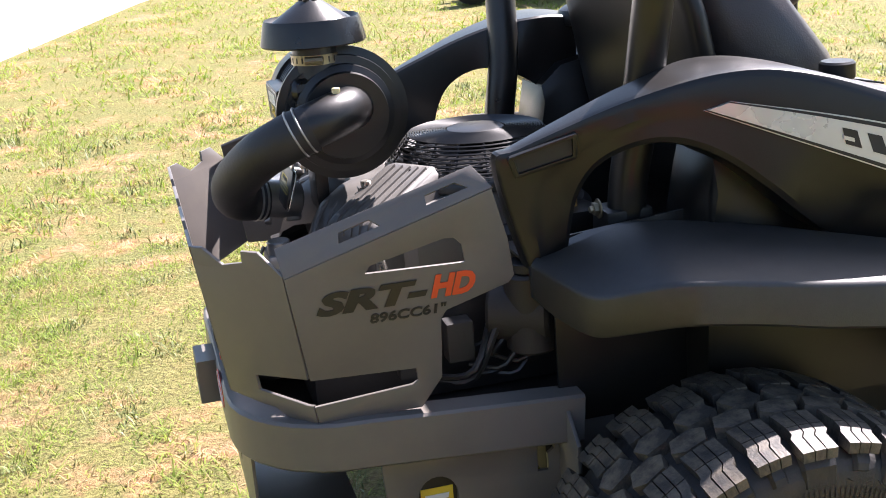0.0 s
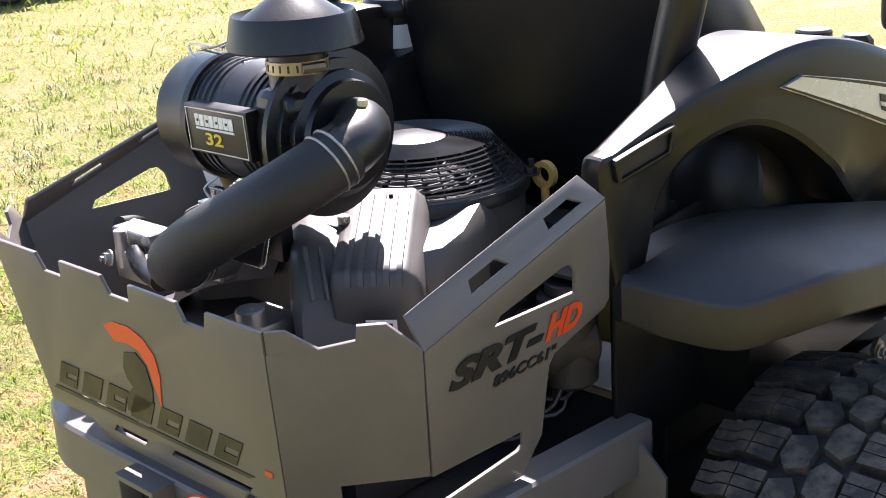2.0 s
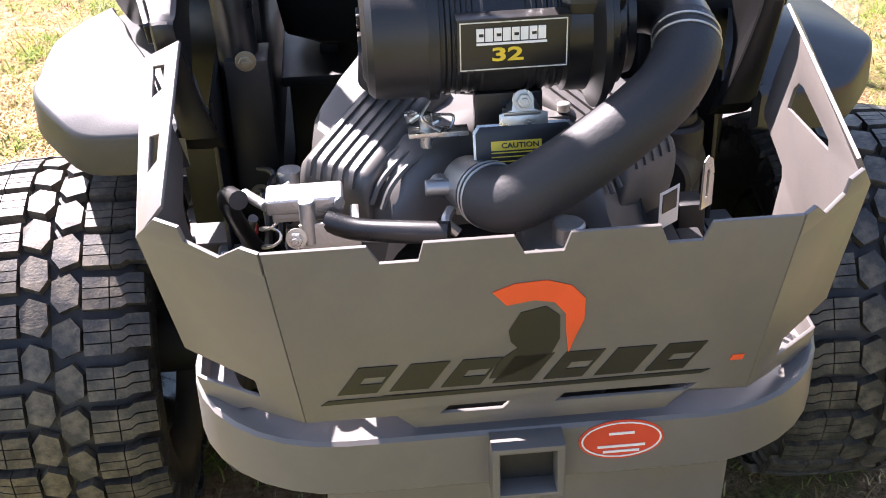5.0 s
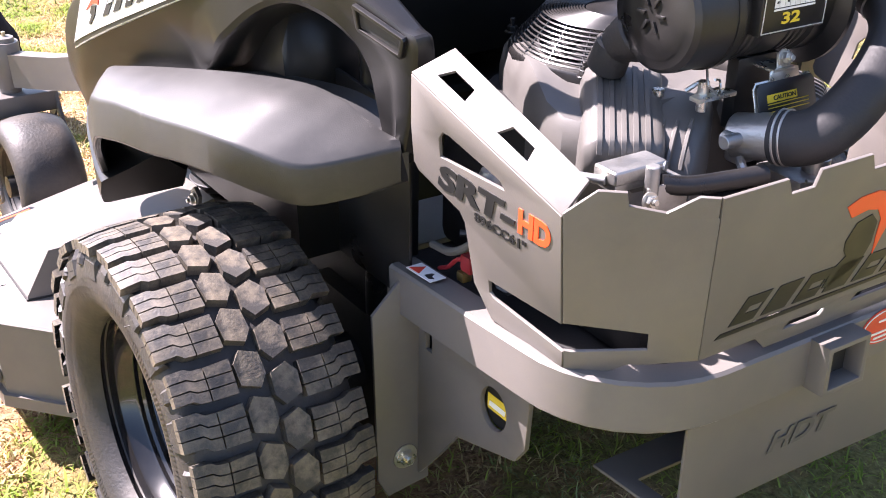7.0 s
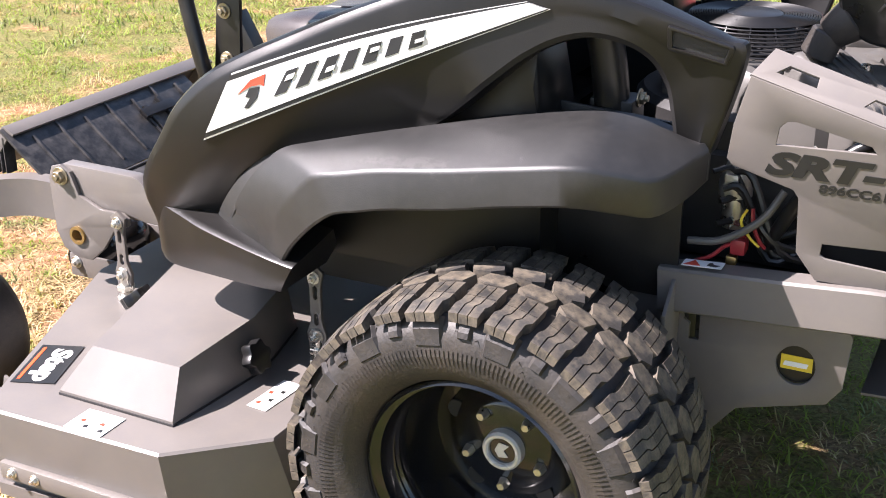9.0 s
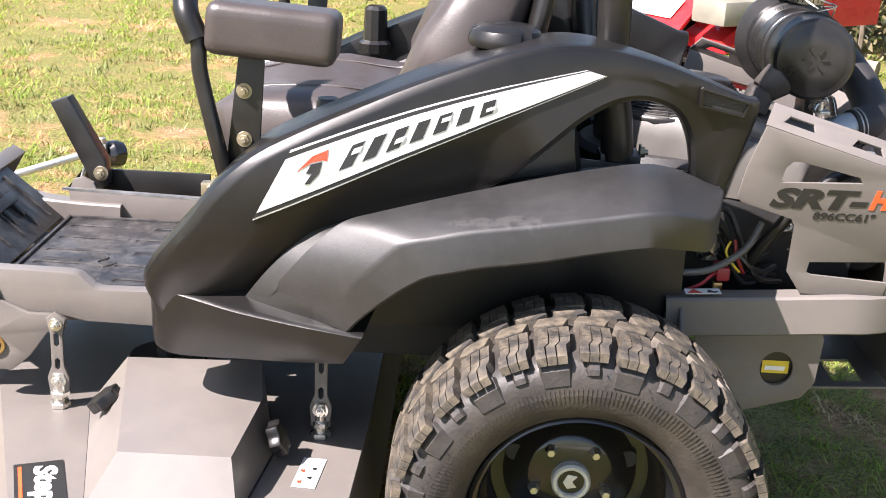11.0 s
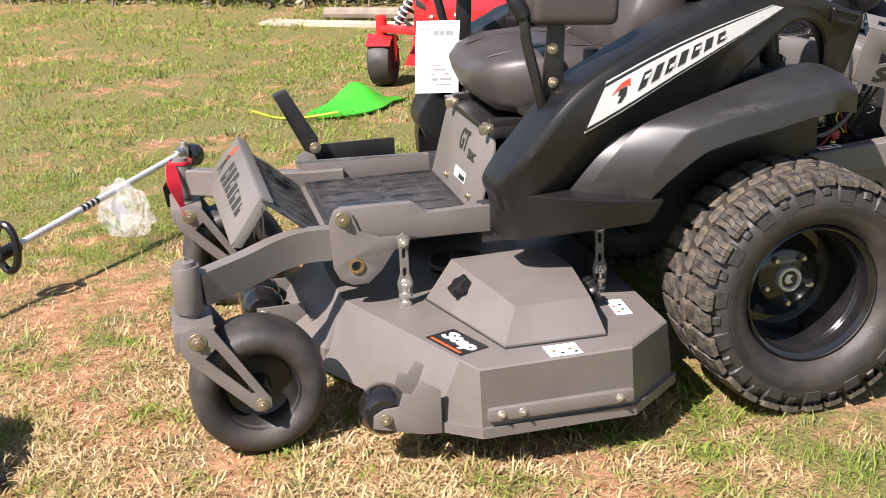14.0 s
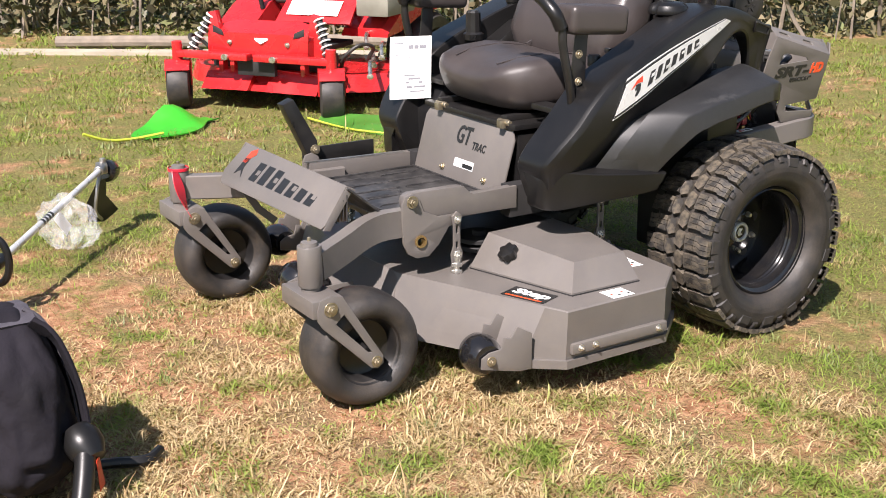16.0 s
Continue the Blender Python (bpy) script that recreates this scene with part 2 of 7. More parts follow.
def letters(text, o, u, v, width, height, thick=0.0012, shear=0.0, weight=0.026):
    """Lettering that fills a box of that size from o along u and v."""
    cu = bpy.data.curves.new("lettering", "FONT")
    cu.body, cu.extrude, cu.shear, cu.resolution_u, cu.offset = text, 0.01, shear, 3, weight
    ob = bpy.data.objects.new("lettering", cu)
    me = bpy.data.meshes.new_from_object(ob)
    bm = bmesh.new()
    bm.from_mesh(me)
    bpy.data.objects.remove(ob)
    bpy.data.curves.remove(cu)
    bpy.data.meshes.remove(me)
    xs, ys = [q.co.x for q in bm.verts], [q.co.y for q in bm.verts]
    m = basis(o, u, v)
    for q in bm.verts:
        q.co = m @ Vector(((q.co.x - min(xs)) / (max(xs) - min(xs)) * width, (q.co.y - min(ys)) / (max(ys) - min(ys)) * height, q.co.z / 0.01 * thick / 2))
    return bm


def blocks(count, o, u, v, width, height, slant=0.25, gap=0.22, thick=0.0012):
    """A row of slanted bars, standing in for a brand's lettering: one mesh a bar."""
    step = width / count
    bars = []
    for k in range(count):
        x0, x1, s = k * step, (k + 1 - gap) * step, slant * height
        lines = [[(x0, 0), (x1, 0), (x1 + s, height), (x0 + s, height)]]
        if k % 2 == 0:
            a, b = x0 + 0.28 * step, x1 - 0.05 * step
            lines.append([(a + s * 0.35, height * 0.35), (b + s * 0.35, height * 0.35), (b + s * 0.6, height * 0.6), (a + s * 0.6, height * 0.6)])
        bars.append(plate(lines, thick, basis(o, u, v), 0))
    return bars


def joined(*bms):
    out = bmesh.new()
    for bm in bms:
        me = bpy.data.meshes.new("tmp")
        bm.to_mesh(me)
        out.from_mesh(me)
        bm.free()
        bpy.data.meshes.remove(me)
    return out


def moved(bm, m):
    bmesh.ops.transform(bm, matrix=m, verts=bm.verts[:])
    if m.determinant() < 0:
        bmesh.ops.reverse_faces(bm, faces=bm.faces[:])
    return bm


def flip(bm):
    """The mirror image across the machine's middle plane."""
    return moved(bm, Matrix.Diagonal((1, -1, 1, 1)))


def part(name, bm, mat, parent=None, label="", smooth=35):
    me = bpy.data.meshes.new(name)
    bm.to_mesh(me)
    bm.free()
    me.materials.append(mat)
    if smooth:
        me.polygons.foreach_set("use_smooth", [True] * len(me.polygons))
        me.set_sharp_from_angle(angle=radians(smooth))
    ob = new(name, me)
    if parent:
        ob.parent = parent
    if label:
        ob["label"] = label
    return ob


def parts(name, bms, mat, parent, label="", smooth=35):
    return [part(name, bm, mat, parent, label, smooth) for bm in bms]


def part_local(name, bm, mat, parent, m, label="", smooth=35):
    """A part whose mesh lies about its own origin, placed by m under its parent."""
    ob = part(name, bm, mat, parent, label, smooth)
    ob.matrix_local = m
    return ob


def thing(name, label, category, m=Matrix(), group="", kind=""):
    ob = new(name)
    ob.empty_display_size = 0.1
    ob.matrix_world = m
    return tagged(ob, label, category, group, kind)


def hexbolt(p, d, r=0.011, h=0.009):
    """A hexagon head with a washer, standing on p along d."""
    p, d = Vector(p), Vector(d).normalized()
    return joined(cyl(p, p + d * 0.0025, r * 1.45, seg=18, bev=0.0004), cyl(p + d * 0.0025, p + d * (0.0025 + h), r, seg=6, bev=0.0008),
                  cyl(p + d * (0.002 + h), p + d * (0.008 + h), r * 0.5, seg=10, bev=0.0006))

# ---- ground ----
def ground_material(name, blades):
    m = bpy.data.materials.new(name)
    m.use_nodes = True
    n, l = m.node_tree.nodes, m.node_tree.links
    b = n["Principled BSDF"]
    b.inputs["Roughness"].default_value = 0.8 if not blades else 0.6
    b.inputs["Specular IOR Level"].default_value = 0.1
    geo = n.new("ShaderNodeNewGeometry")

    def noise_node(scale, detail=5, rough=0.6):
        k = n.new("ShaderNodeTexNoise")
        k.inputs["Scale"].default_value, k.inputs["Detail"].default_value, k.inputs["Roughness"].default_value = scale, detail, rough
        l.new(geo.outputs["Position"], k.inputs["Vector"])
        return k.outputs["Fac"]

    def mapped(v, a, b2, lo=0.0, hi=1.0):
        k = n.new("ShaderNodeMapRange")
        for key, val in (("From Min", a), ("From Max", b2), ("To Min", lo), ("To Max", hi)):
            k.inputs[key].default_value = val
        l.new(v, k.inputs["Value"])
        return k.outputs["Result"]

    def mixed(f, a, b2):
        k = n.new("ShaderNodeMix")
        k.data_type = "RGBA"
        l.new(f, k.inputs["Factor"])
        for key, val in (("A", a), ("B", b2)):
            if isinstance(val, tuple):
                k.inputs[key].default_value = (*val, 1)
            else:
                l.new(val, k.inputs[key])
        return k.outputs["Result"]

    def added(a, b2):
        k = n.new("ShaderNodeMath")
        k.operation = "ADD"
        l.new(a, k.inputs[0])
        l.new(b2, k.inputs[1])
        return k.outputs[0]

    # barer in front of the machine, where it has been driven, greener further off
    away = n.new("ShaderNodeVectorMath")
    away.operation = "DISTANCE"
    l.new(geo.outputs["Position"], away.inputs[0])
    away.inputs[1].default_value = (1.6, 0.2, 0.0)
    patch = added(noise_node(1.6, 5), mapped(away.outputs["Value"], 0.7, 2.2, -0.15, 0.15))
    if blades:
        rnd = geo.outputs["Random Per Island"]
        green = mixed(rnd, (0.085, 0.142, 0.024), (0.26, 0.325, 0.072))
        straw = mixed(rnd, (0.22, 0.135, 0.062), (0.80, 0.62, 0.37))
        tuft = mapped(noise_node(6.5, 3), 0.40, 0.66, -0.55, 0.55)
        pick = mapped(added(added(mapped(patch, 0.36, 0.64, -0.40, 0.45), tuft), rnd), 0.25, 0.75)
        l.new(mixed(pick, straw, green), b.inputs["Base Color"])
        glow = n.new("ShaderNodeBsdfTranslucent")
        l.new(mixed(pick, mixed(rnd, (0.30, 0.30, 0.05), (0.50, 0.47, 0.13)), mixed(rnd, (0.22, 0.36, 0.03), (0.42, 0.52, 0.07))), glow.inputs["Color"])
        both = n.new("ShaderNodeMixShader")
        both.inputs[0].default_value = 0.3
        l.new(b.outputs[0], both.inputs[1])
        l.new(glow.outputs[0], both.inputs[2])
        l.new(both.outputs[0], n["Material Output"].inputs["Surface"])
    else:
        soil = mixed(mapped(noise_node(24, 6), 0.35, 0.65), (0.24, 0.105, 0.052), (0.52, 0.30, 0.17))
        thatch = mixed(mapped(noise_node(95, 6, 0.75), 0.35, 0.65), (0.060, 0.038, 0.020), (0.42, 0.29, 0.155))
        turf = mixed(mapped(noise_node(70, 6, 0.7), 0.35, 0.65), (0.040, 0.05, 0.014), (0.24, 0.25, 0.08))
        base = mixed(mapped(noise_node(3.1, 6, 0.7), 0.40, 0.54), thatch, soil)
        patch = added(patch, mapped(noise_node(6.5, 3), 0.40, 0.66, -0.09, 0.09))
        l.new(mixed(mapped(patch, 0.42, 0.60, 0.0, 0.85), base, turf), b.inputs["Base Color"])
        bp = n.new("ShaderNodeBump")
        bp.inputs["Strength"].default_value, bp.inputs["Distance"].default_value = 0.8, 0.02
        l.new(added(noise_node(60, 6, 0.7), noise_node(14, 4)), bp.inputs["Height"])
        l.new(bp.outputs["Normal"], b.inputs["Normal"])
    return m


TURF, BLADE = ground_material("turf", False), ground_material("grass_blades", True)

bm = bmesh.new()
bmesh.ops.create_grid(bm, x_segments=2, y_segments=2, size=400)
ground = part("ground", bm, TURF, smooth=0)
tagged(ground, "patchy dry lawn with bare reddish soil", "ground", kind="structure")


def field(x, y, scale, seed):
    """A smooth uneven field between 0 and 1."""
    rng = np.random.default_rng(seed)
    f = np.zeros_like(x)
    for k in range(9):
        a, p, w = rng.uniform(0, np.pi), rng.uniform(0, 6.28), scale * rng.uniform(0.6, 1.6)
        f += np.sin((x * np.cos(a) + y * np.sin(a)) * w + p + 1.2 * np.sin(w * 0.6 * (y * np.cos(a) - x * np.sin(a)) + 2 * p))
    return np.clip(0.5 + f / 7.5, 0, 1)


def grass(name, x0, x1, y0, y1, per_m2, length, width, seed, keep=None, upright=1.12, bare=0.10, tufts=False):
    rng = np.random.default_rng(seed)
    n = int((x1 - x0) * (y1 - y0) * per_m2)
    px, py = rng.uniform(x0, x1, n), rng.uniform(y0, y1, n)
    thin = field(px, py, 4.2, 11) * 0.55 + field(px, py, 17.0, 12) * 0.45
    thin = np.clip((thin - 0.30) / 0.38, 0, 1)
    if tufts:
        thin = np.clip((field(px, py, 11.0, 21) - 0.62) / 0.2, 0, 1) * np.clip((field(px, py, 40.0, 22) - 0.30) / 0.3, 0, 1)
    ok = rng.uniform(0, 1, n) < bare + (1 - bare) * thin
    if keep is not None:
        ok &= keep(px, py)
    px, py, thin = px[ok], py[ok], thin[ok]
    n = len(px)
    a, ln = rng.uniform(0, 2 * np.pi, n), length * rng.lognormal(0, 0.38, n) * (0.7 + 0.55 * thin)
    lie = np.clip(rng.normal(upright, 0.30, n), 0.15, 1.5)
    w = width * rng.uniform(0.6, 1.3, n)
    ux, uy = np.cos(a), np.sin(a)
    co = np.zeros((n, 5, 3))
    curl = ln * rng.normal(0, 0.42, n)
    for k, (f, g) in enumerate(((0, 1.0), (0, -1.0), (0.55, 0.8), (0.55, -0.8), (1.0, 0.0))):
        bend = lie * (0.6 + 0.55 * f)
        co[:, k, 0] = px + ux * ln * f * np.sin(bend) - uy * (w * g / 2 + curl * f * f)
        co[:, k, 1] = py + uy * ln * f * np.sin(bend) + ux * (w * g / 2 + curl * f * f)
        co[:, k, 2] = np.maximum(ln * f * np.cos(np.minimum(bend, 1.5)), 0.001 * (k > 1)) - 0.002 * (f == 0)
    me = bpy.data.meshes.new(name)
    me.vertices.add(n * 5)
    me.vertices.foreach_set("co", co.ravel())
    tri = np.array([[0, 1, 3], [0, 3, 2], [2, 3, 4]])
    idx = (tri[None] + 5 * np.arange(n)[:, None, None]).reshape(-1)
    me.loops.add(len(idx))
    me.loops.foreach_set("vertex_index", idx)
    me.polygons.add(n * 3)
    me.polygons.foreach_set("loop_start", np.arange(n * 3) * 3)
    me.update(calc_edges=True)
    me.materials.append(TUFT if tufts else BLADE)
    return tagged(new(name, me), "small bright green grass tufts" if tufts else "short green and straw-coloured lawn grass", "grass", kind="stuff")


def off_near(x, y):
    return ~((x > -2.4) & (x < 3.4) & (y > -2.4) & (y < 2.8))


TUFT = material("green_blades", (0.150, 0.180, 0.048), 0.55, 0, 0.4, 60)
grass("grass", 0.2, 3.4, -0.6, 2.8, 15000, 0.025, 0.0045, 3, None, 1.10, 0.16)
grass("grass", 0.2, 3.4, -0.6, 2.8, 9000, 0.034, 0.0044, 33, None, 1.36, 0.30)
grass("grass", -2.4, 3.4, -2.4, 2.8, 8500, 0.024, 0.0034, 13, lambda x, y: ~((x > 0.2) & (y > -0.6)))
grass("grass_tufts", -2.4, 3.4, -2.4, 2.8, 6500, 0.020, 0.0032, 8, None, 0.85, 0.01, True)
grass("grass", -5.5, 5.0, -5.5, 5.5, 2600, 0.032, 0.006, 4, off_near)
grass("grass_tufts", -5.5, 5.0, -5.5, 5.5, 2600, 0.030, 0.005, 9, off_near, 0.75, 0.02, True)
grass("grass", -3.0, 8.0, 5.5, 14.0, 650, 0.045, 0.011, 5, lambda x, y: x > -4.2 + y * 0.275)
grass("grass", -6.0, 6.0, -10.0, -5.5, 900, 0.042, 0.010, 6)

# ---- the mower: rear wheels ----
mower = thing("riding_mower", "dark grey zero-turn riding mower standing on a patchy lawn", "riding mower")


def lug(bm, outline, r0, crown, inset=0.0022):
    """A tread block: an outline of (arc, across) raised from the carcass to the crown."""
    def at(s, y, r):
        return Vector((r * math.cos(s / 0.3), r * math.sin(s / 0.3), y))
    cs, cy = sum(p[0] for p in outline) / len(outline), sum(p[1] for p in outline) / len(outline)
    low, high = [], []
    for s, y in outline:
        d = math.hypot(s - cs, y - cy) or 1
        k = 1 - inset / d
        low.append(bm.verts.new(at(s, y, r0(y))))
        high.append(bm.verts.new(at(cs + (s - cs) * k, cy + (y - cy) * k, crown(y))))
    n = len(outline)
    bm.faces.new(high)
    for k in range(n):
        bm.faces.new((low[k], low[(k + 1) % n], high[(k + 1) % n], high[k]))


def rear_tyre():
    prof = [(0.172, 0.098), (0.180, 0.125), (0.200, 0.143), (0.225, 0.1495), (0.250, 0.147), (0.268, 0.139), (0.279, 0.122), (0.2840, 0.085), (0.2865, 0.04), (0.287, 0.0)]
    prof = [(r, h) for r, h in prof] + [(r, -h) for r, h in prof[::-1][1:]]
    body = revolve(prof, seg=96)
    # fine radial ribs and moulding hairs on the sidewall
    bm = bmesh.new()
    rng = random.Random(5)
    for side in (1, -1):
        for k in range(210):
            a0, a1 = 2 * math.pi * k / 210, 2 * math.pi * (k + 0.45) / 210
            q = [bm.verts.new(Vector((r * math.cos(a), r * math.sin(a), side * h))) for r, h in ((0.214, 0.1478), (0.226, 0.1508), (0.238, 0.1500)) for a in (a0, a1)]
            bm.faces.new((q[0], q[1], q[3], q[2]))
            bm.faces.new((q[2], q[3], q[5], q[4]))
        for k in range(46):
            a, r = 2 * math.pi * (k + rng.random()) / 46, rng.uniform(0.236, 0.272)
            root = Vector((r * math.cos(a), r * math.sin(a), side * (0.147 - 0.35 * max(0, r - 0.25))))
            tip = root + Vector((rng.uniform(-0.004, 0.004), rng.uniform(-0.004, 0.004), side * rng.uniform(0.006, 0.013)))
            u = Vector((math.cos(a), math.sin(a), 0)) * 0.0006
            w = Vector((-math.sin(a), math.cos(a), 0)) * 0.0006
            base = [bm.verts.new(root + p) for p in (u + w, u - w, -u - w, -u + w)]
            top = bm.verts.new(tip)
            for q in range(4):
                bm.faces.new((base[q], base[(q + 1) % 4], top))
    for b in (body, bm):
        bmesh.ops.scale(b, vec=(1, 1, 0.875), verts=b.verts[:])
    bmesh.ops.recalc_face_normals(bm, faces=bm.faces[:])
    return body, bm


TURNS = 30


def tread_meshes():
    """One shoulder block with its cleat for each side and length, and one middle block for each side."""
    base = lambda y: 0.2825 - 0.25 * max(0, abs(y) - 0.09) ** 1.5  # noqa: E731
    crown = lambda y: 0.3025 - 0.50 * max(0, abs(y) - 0.075) ** 1.5  # noqa: E731
    out = {}
    for side in (1, -1):
        for odd in (0, 1):
            bm = bmesh.new()
            wide = 0.152 if odd else 0.146
            # an inner and an outer half parted by a hairline, each cut by two stepped sipes
            ln, step = (0.0480, 0.0075) if odd else (0.0450, 0.0060)
            mid = 0.0925
            for k in range(3):
                a, b = ln * k / 3 + (0.0007 if k else 0), ln * (k + 1) / 3 - (0.0007 if k < 2 else 0)
                bow = 0.0020 * (k == 2)
                lug(bm, [(a, side * 0.0505), (b + bow, side * 0.0505), (b, side * (mid - 0.0006)), (a, side * (mid - 0.0006))], base, crown, 0.0005)
                lug(bm, [(a, side * (mid + 0.0006)), (b, side * (mid + 0.0006)), (b + 0.001, side * (mid + 0.017)), (b + step, side * (mid + 0.027)), (b + step, side * wide), (a + step, side * wide),
                         (a + step, side * (mid + 0.027)), (a + 0.001, side * (mid + 0.017))], base, crown, 0.0005)
            a0 = 2 * math.pi * (0.02 if odd else 0.22) / TURNS
            a1 = a0 + 2 * math.pi * (0.86 if odd else 0.40) / TURNS
            treads = set(bm.faces)
            pts = [(0.240 if odd else 0.256, 0.1490), (0.264, 0.1462), (0.2790, 0.134)]
            low = [[bm.verts.new(Vector((r * math.cos(a), r * math.sin(a), side * (h - 0.004)))) for a in (a0, a1)] for r, h in pts]
            high = [[bm.verts.new(Vector(((r + 0.003) * math.cos(a), (r + 0.003) * math.sin(a), side * (h + 0.0012)))) for a in (a0 + 0.014, a1 - 0.014)] for r, h in pts]
            for q in range(2):
                bm.faces.new((high[q][0], high[q][1], high[q + 1][1], high[q + 1][0]))
                bm.faces.new((low[q][0], low[q + 1][0], high[q + 1][0], high[q][0]))
                bm.faces.new((low[q][1], high[q][1], high[q + 1][1], low[q + 1][1]))
            bm.faces.new((low[0][0], high[0][0], high[0][1], low[0][1]))
            for f in bm.faces:
                f.material_index = 0 if f in treads else 1
            out[side, odd] = bm
        bm = bmesh.new()
        cc, w = 0.026, 0.0285
        ring = [(cc - w, 0.0150), (cc - w * 0.42, 0.0010), (cc + w * 0.66, 0.0030), (cc + w, 0.0320), (cc + w * 0.42, 0.0475), (cc - w * 0.66, 0.0455)]
        lug(bm, [(p, side * q) for p, q in ring], base, crown, 0.0014)
        out[side, 2] = bm
    made = {}
    for key, bm in out.items():
        bmesh.ops.scale(bm, vec=(1, 1, 0.875), verts=bm.verts[:])
        bmesh.ops.recalc_face_normals(bm, faces=bm.faces[:])
        me = bpy.data.meshes.new("tread_block")
        bm.to_mesh(me)
        bm.free()
        me.materials.append(TREAD)
        me.materials.append(RUBBER)
        made[key] = me
    return made


def rear_wheel(name, m):
    rim_prof = [(0.166, 0.099), (0.172, 0.095), (0.174, 0.088), (0.168, 0.084), (0.158, 0.080), (0.153, 0.056), (0.1495, 0.052), (0.1515, 0.045), (0.148, 0.040), (0.150, 0.031), (0.147, 0.025), (0.148, 0.012), (0.146, -0.022), (0.140, -0.046), (0.132, -0.062), (0.112, -0.064), (0.095, -0.052), (0.080, -0.036), (0.070, -0.030), (0.0, -0.030)]
    back = [(0.150, -0.085), (0.168, -0.088), (0.174, -0.092), (0.160, -0.096), (0.130, -0.070)]
    wheel = part_local(name, joined(revolve(rim_prof, seg=64), revolve(back, seg=48)), GLOSS, mower, m, "deep-dished gloss black steel wheel with a knobbly tyre")
    body, bm = rear_tyre()
    part("tyre", body, RUBBER, wheel, "dusty black rubber tyre", 50)
    ribs = part("sidewall_ribs", bm, RUBBER, wheel, "", 0)
    ribs["kind"] = "stuff"
    blocks_of = tread_meshes()
    for k in range(TURNS):
        for side in (1, -1):
            for key in (k % 2, 2):
                ob = new("tread_block", blocks_of[side, key])
                ob.parent = wheel
                ob.matrix_local = pose(0, 0, 0, 0, 0, (k + (0.5 if side < 0 else 0)) * 360 / TURNS)
    for k in range(5):
        a = 2 * math.pi * k / 5 + 0.3
        p = Vector((0.063 * math.cos(a), 0.063 * math.sin(a), -0.030))
        part("lug_nut", cyl(p, p + Vector((0, 0, 0.016)), 0.0105, 0.007, 6, 0.0008), ZINC, wheel)
        h = Vector((0.100 * math.cos(a + 0.63), 0.100 * math.sin(a + 0.63), -0.0565))
        part("vent_hole", cyl(h, h + Vector((0, 0, 0.004)), 0.015, seg=20, bev=0.0005), SHADOWED, wheel)
    part("hub_cap", revolve([(0.022, -0.022), (0.0225, -0.015), (0.025, -0.012), (0.029, -0.012), (0.0325, -0.016), (0.033, -0.030)], seg=32), SILVER, wheel, "silver ring hub cap")
    part("cap_disc", cyl((0, 0, -0.030), (0, 0, -0.020), 0.023, seg=28), GLOSS, wheel)
    part("cap_emblem", plate([[(-0.011, -0.010), (0.006, -0.013), (0.013, 0.002), (0.006, 0.013), (-0.010, 0.010), (-0.002, 0.0)]], 0.002, pose(0, 0, -0.0185)), SILVER, wheel)
    return wheel


wheel_l = rear_wheel("rear_wheel", pose(0.004, 0.585, 0.302, -90, 0, 0))
copy_thing(wheel_l, pose(0.004, -0.585, 0.302, 90, 0, 0))
part("rear_axle_motor", joined(cyl((0, 0.55, 0.305), (0, 0.30, 0.305), 0.055), box(-0.10, 0.12, 0.20, 0.335, 0.20, 0.42, 0.012)), SHADOWED, mower)
part("rear_axle_motor", joined(cyl((0, -0.55, 0.305), (0, -0.30, 0.305), 0.055), box(-0.10, 0.12, -0.335, -0.20, 0.20, 0.42, 0.012)), SHADOWED, mower)

# ---- engine guard ----
CY = -0.012


def guard_side(s):
    """s = 1: left, -1: right. Outline in x and z, laid on a plate that leans in towards the bottom."""
    y_top, y_low = (0.399, 0.340) if s > 0 else (-0.398, -0.352)
    out = [(-0.283, 0.880), (-0.262, 0.806), (-0.254, 0.752), (-0.262, 0.742), (-0.350, 0.716), (-0.358, 0.704), (-0.360, 0.616), (-0.390, 0.574), (-0.533, 0.574), (-0.538, 0.603), (-0.402, 0.612), (-0.394, 0.617), (-0.396, 0.636), (-0.541, 0.644), (-0.562, 0.796)]
    tri = [(-0.322, 0.782), (-0.326, 0.808), (-0.336, 0.819), (-0.350, 0.820), (-0.450, 0.797), (-0.457, 0.787)]
    x0, x1, z0, z1 = -0.60, -0.20, 0.574, 0.900
    unit = lambda line: [((x - x0) / (x1 - x0), (z - z0) / (z1 - z0)) for x, z in line]  # noqa: E731
    side = quad_plate([unit(out), unit(tri)], (x0, y_low, z0), (x1, y_low, z0), (x1, y_top, z1), (x0, y_top, z1), 0.005, 0.001)
    plane = lambda z: y_low + (y_top - y_low) * (z - 0.574) / 0.326  # noqa: E731
    a, b = Vector((-0.281, plane(0.880), 0.880)), Vector((-0.562, plane(0.795), 0.795))
    a2, b2 = Vector((-0.302, 0.346 if s > 0 else -0.373, 0.908)), Vector((-0.568, 0.350 if s > 0 else -0.366, 0.832))
    hole = lambda u: [(u, 0.34), (u + 0.20, 0.34), (u + 0.18, 0.66), (u + 0.03, 0.66)]  # noqa: E731
    flange = quad_plate([[(0, 0), (1, 0), (1, 1), (0, 1)], hole(0.09), hole(0.52)], a, b, b2, a2, 0.005, 0.001)
    return joined(side, flange)


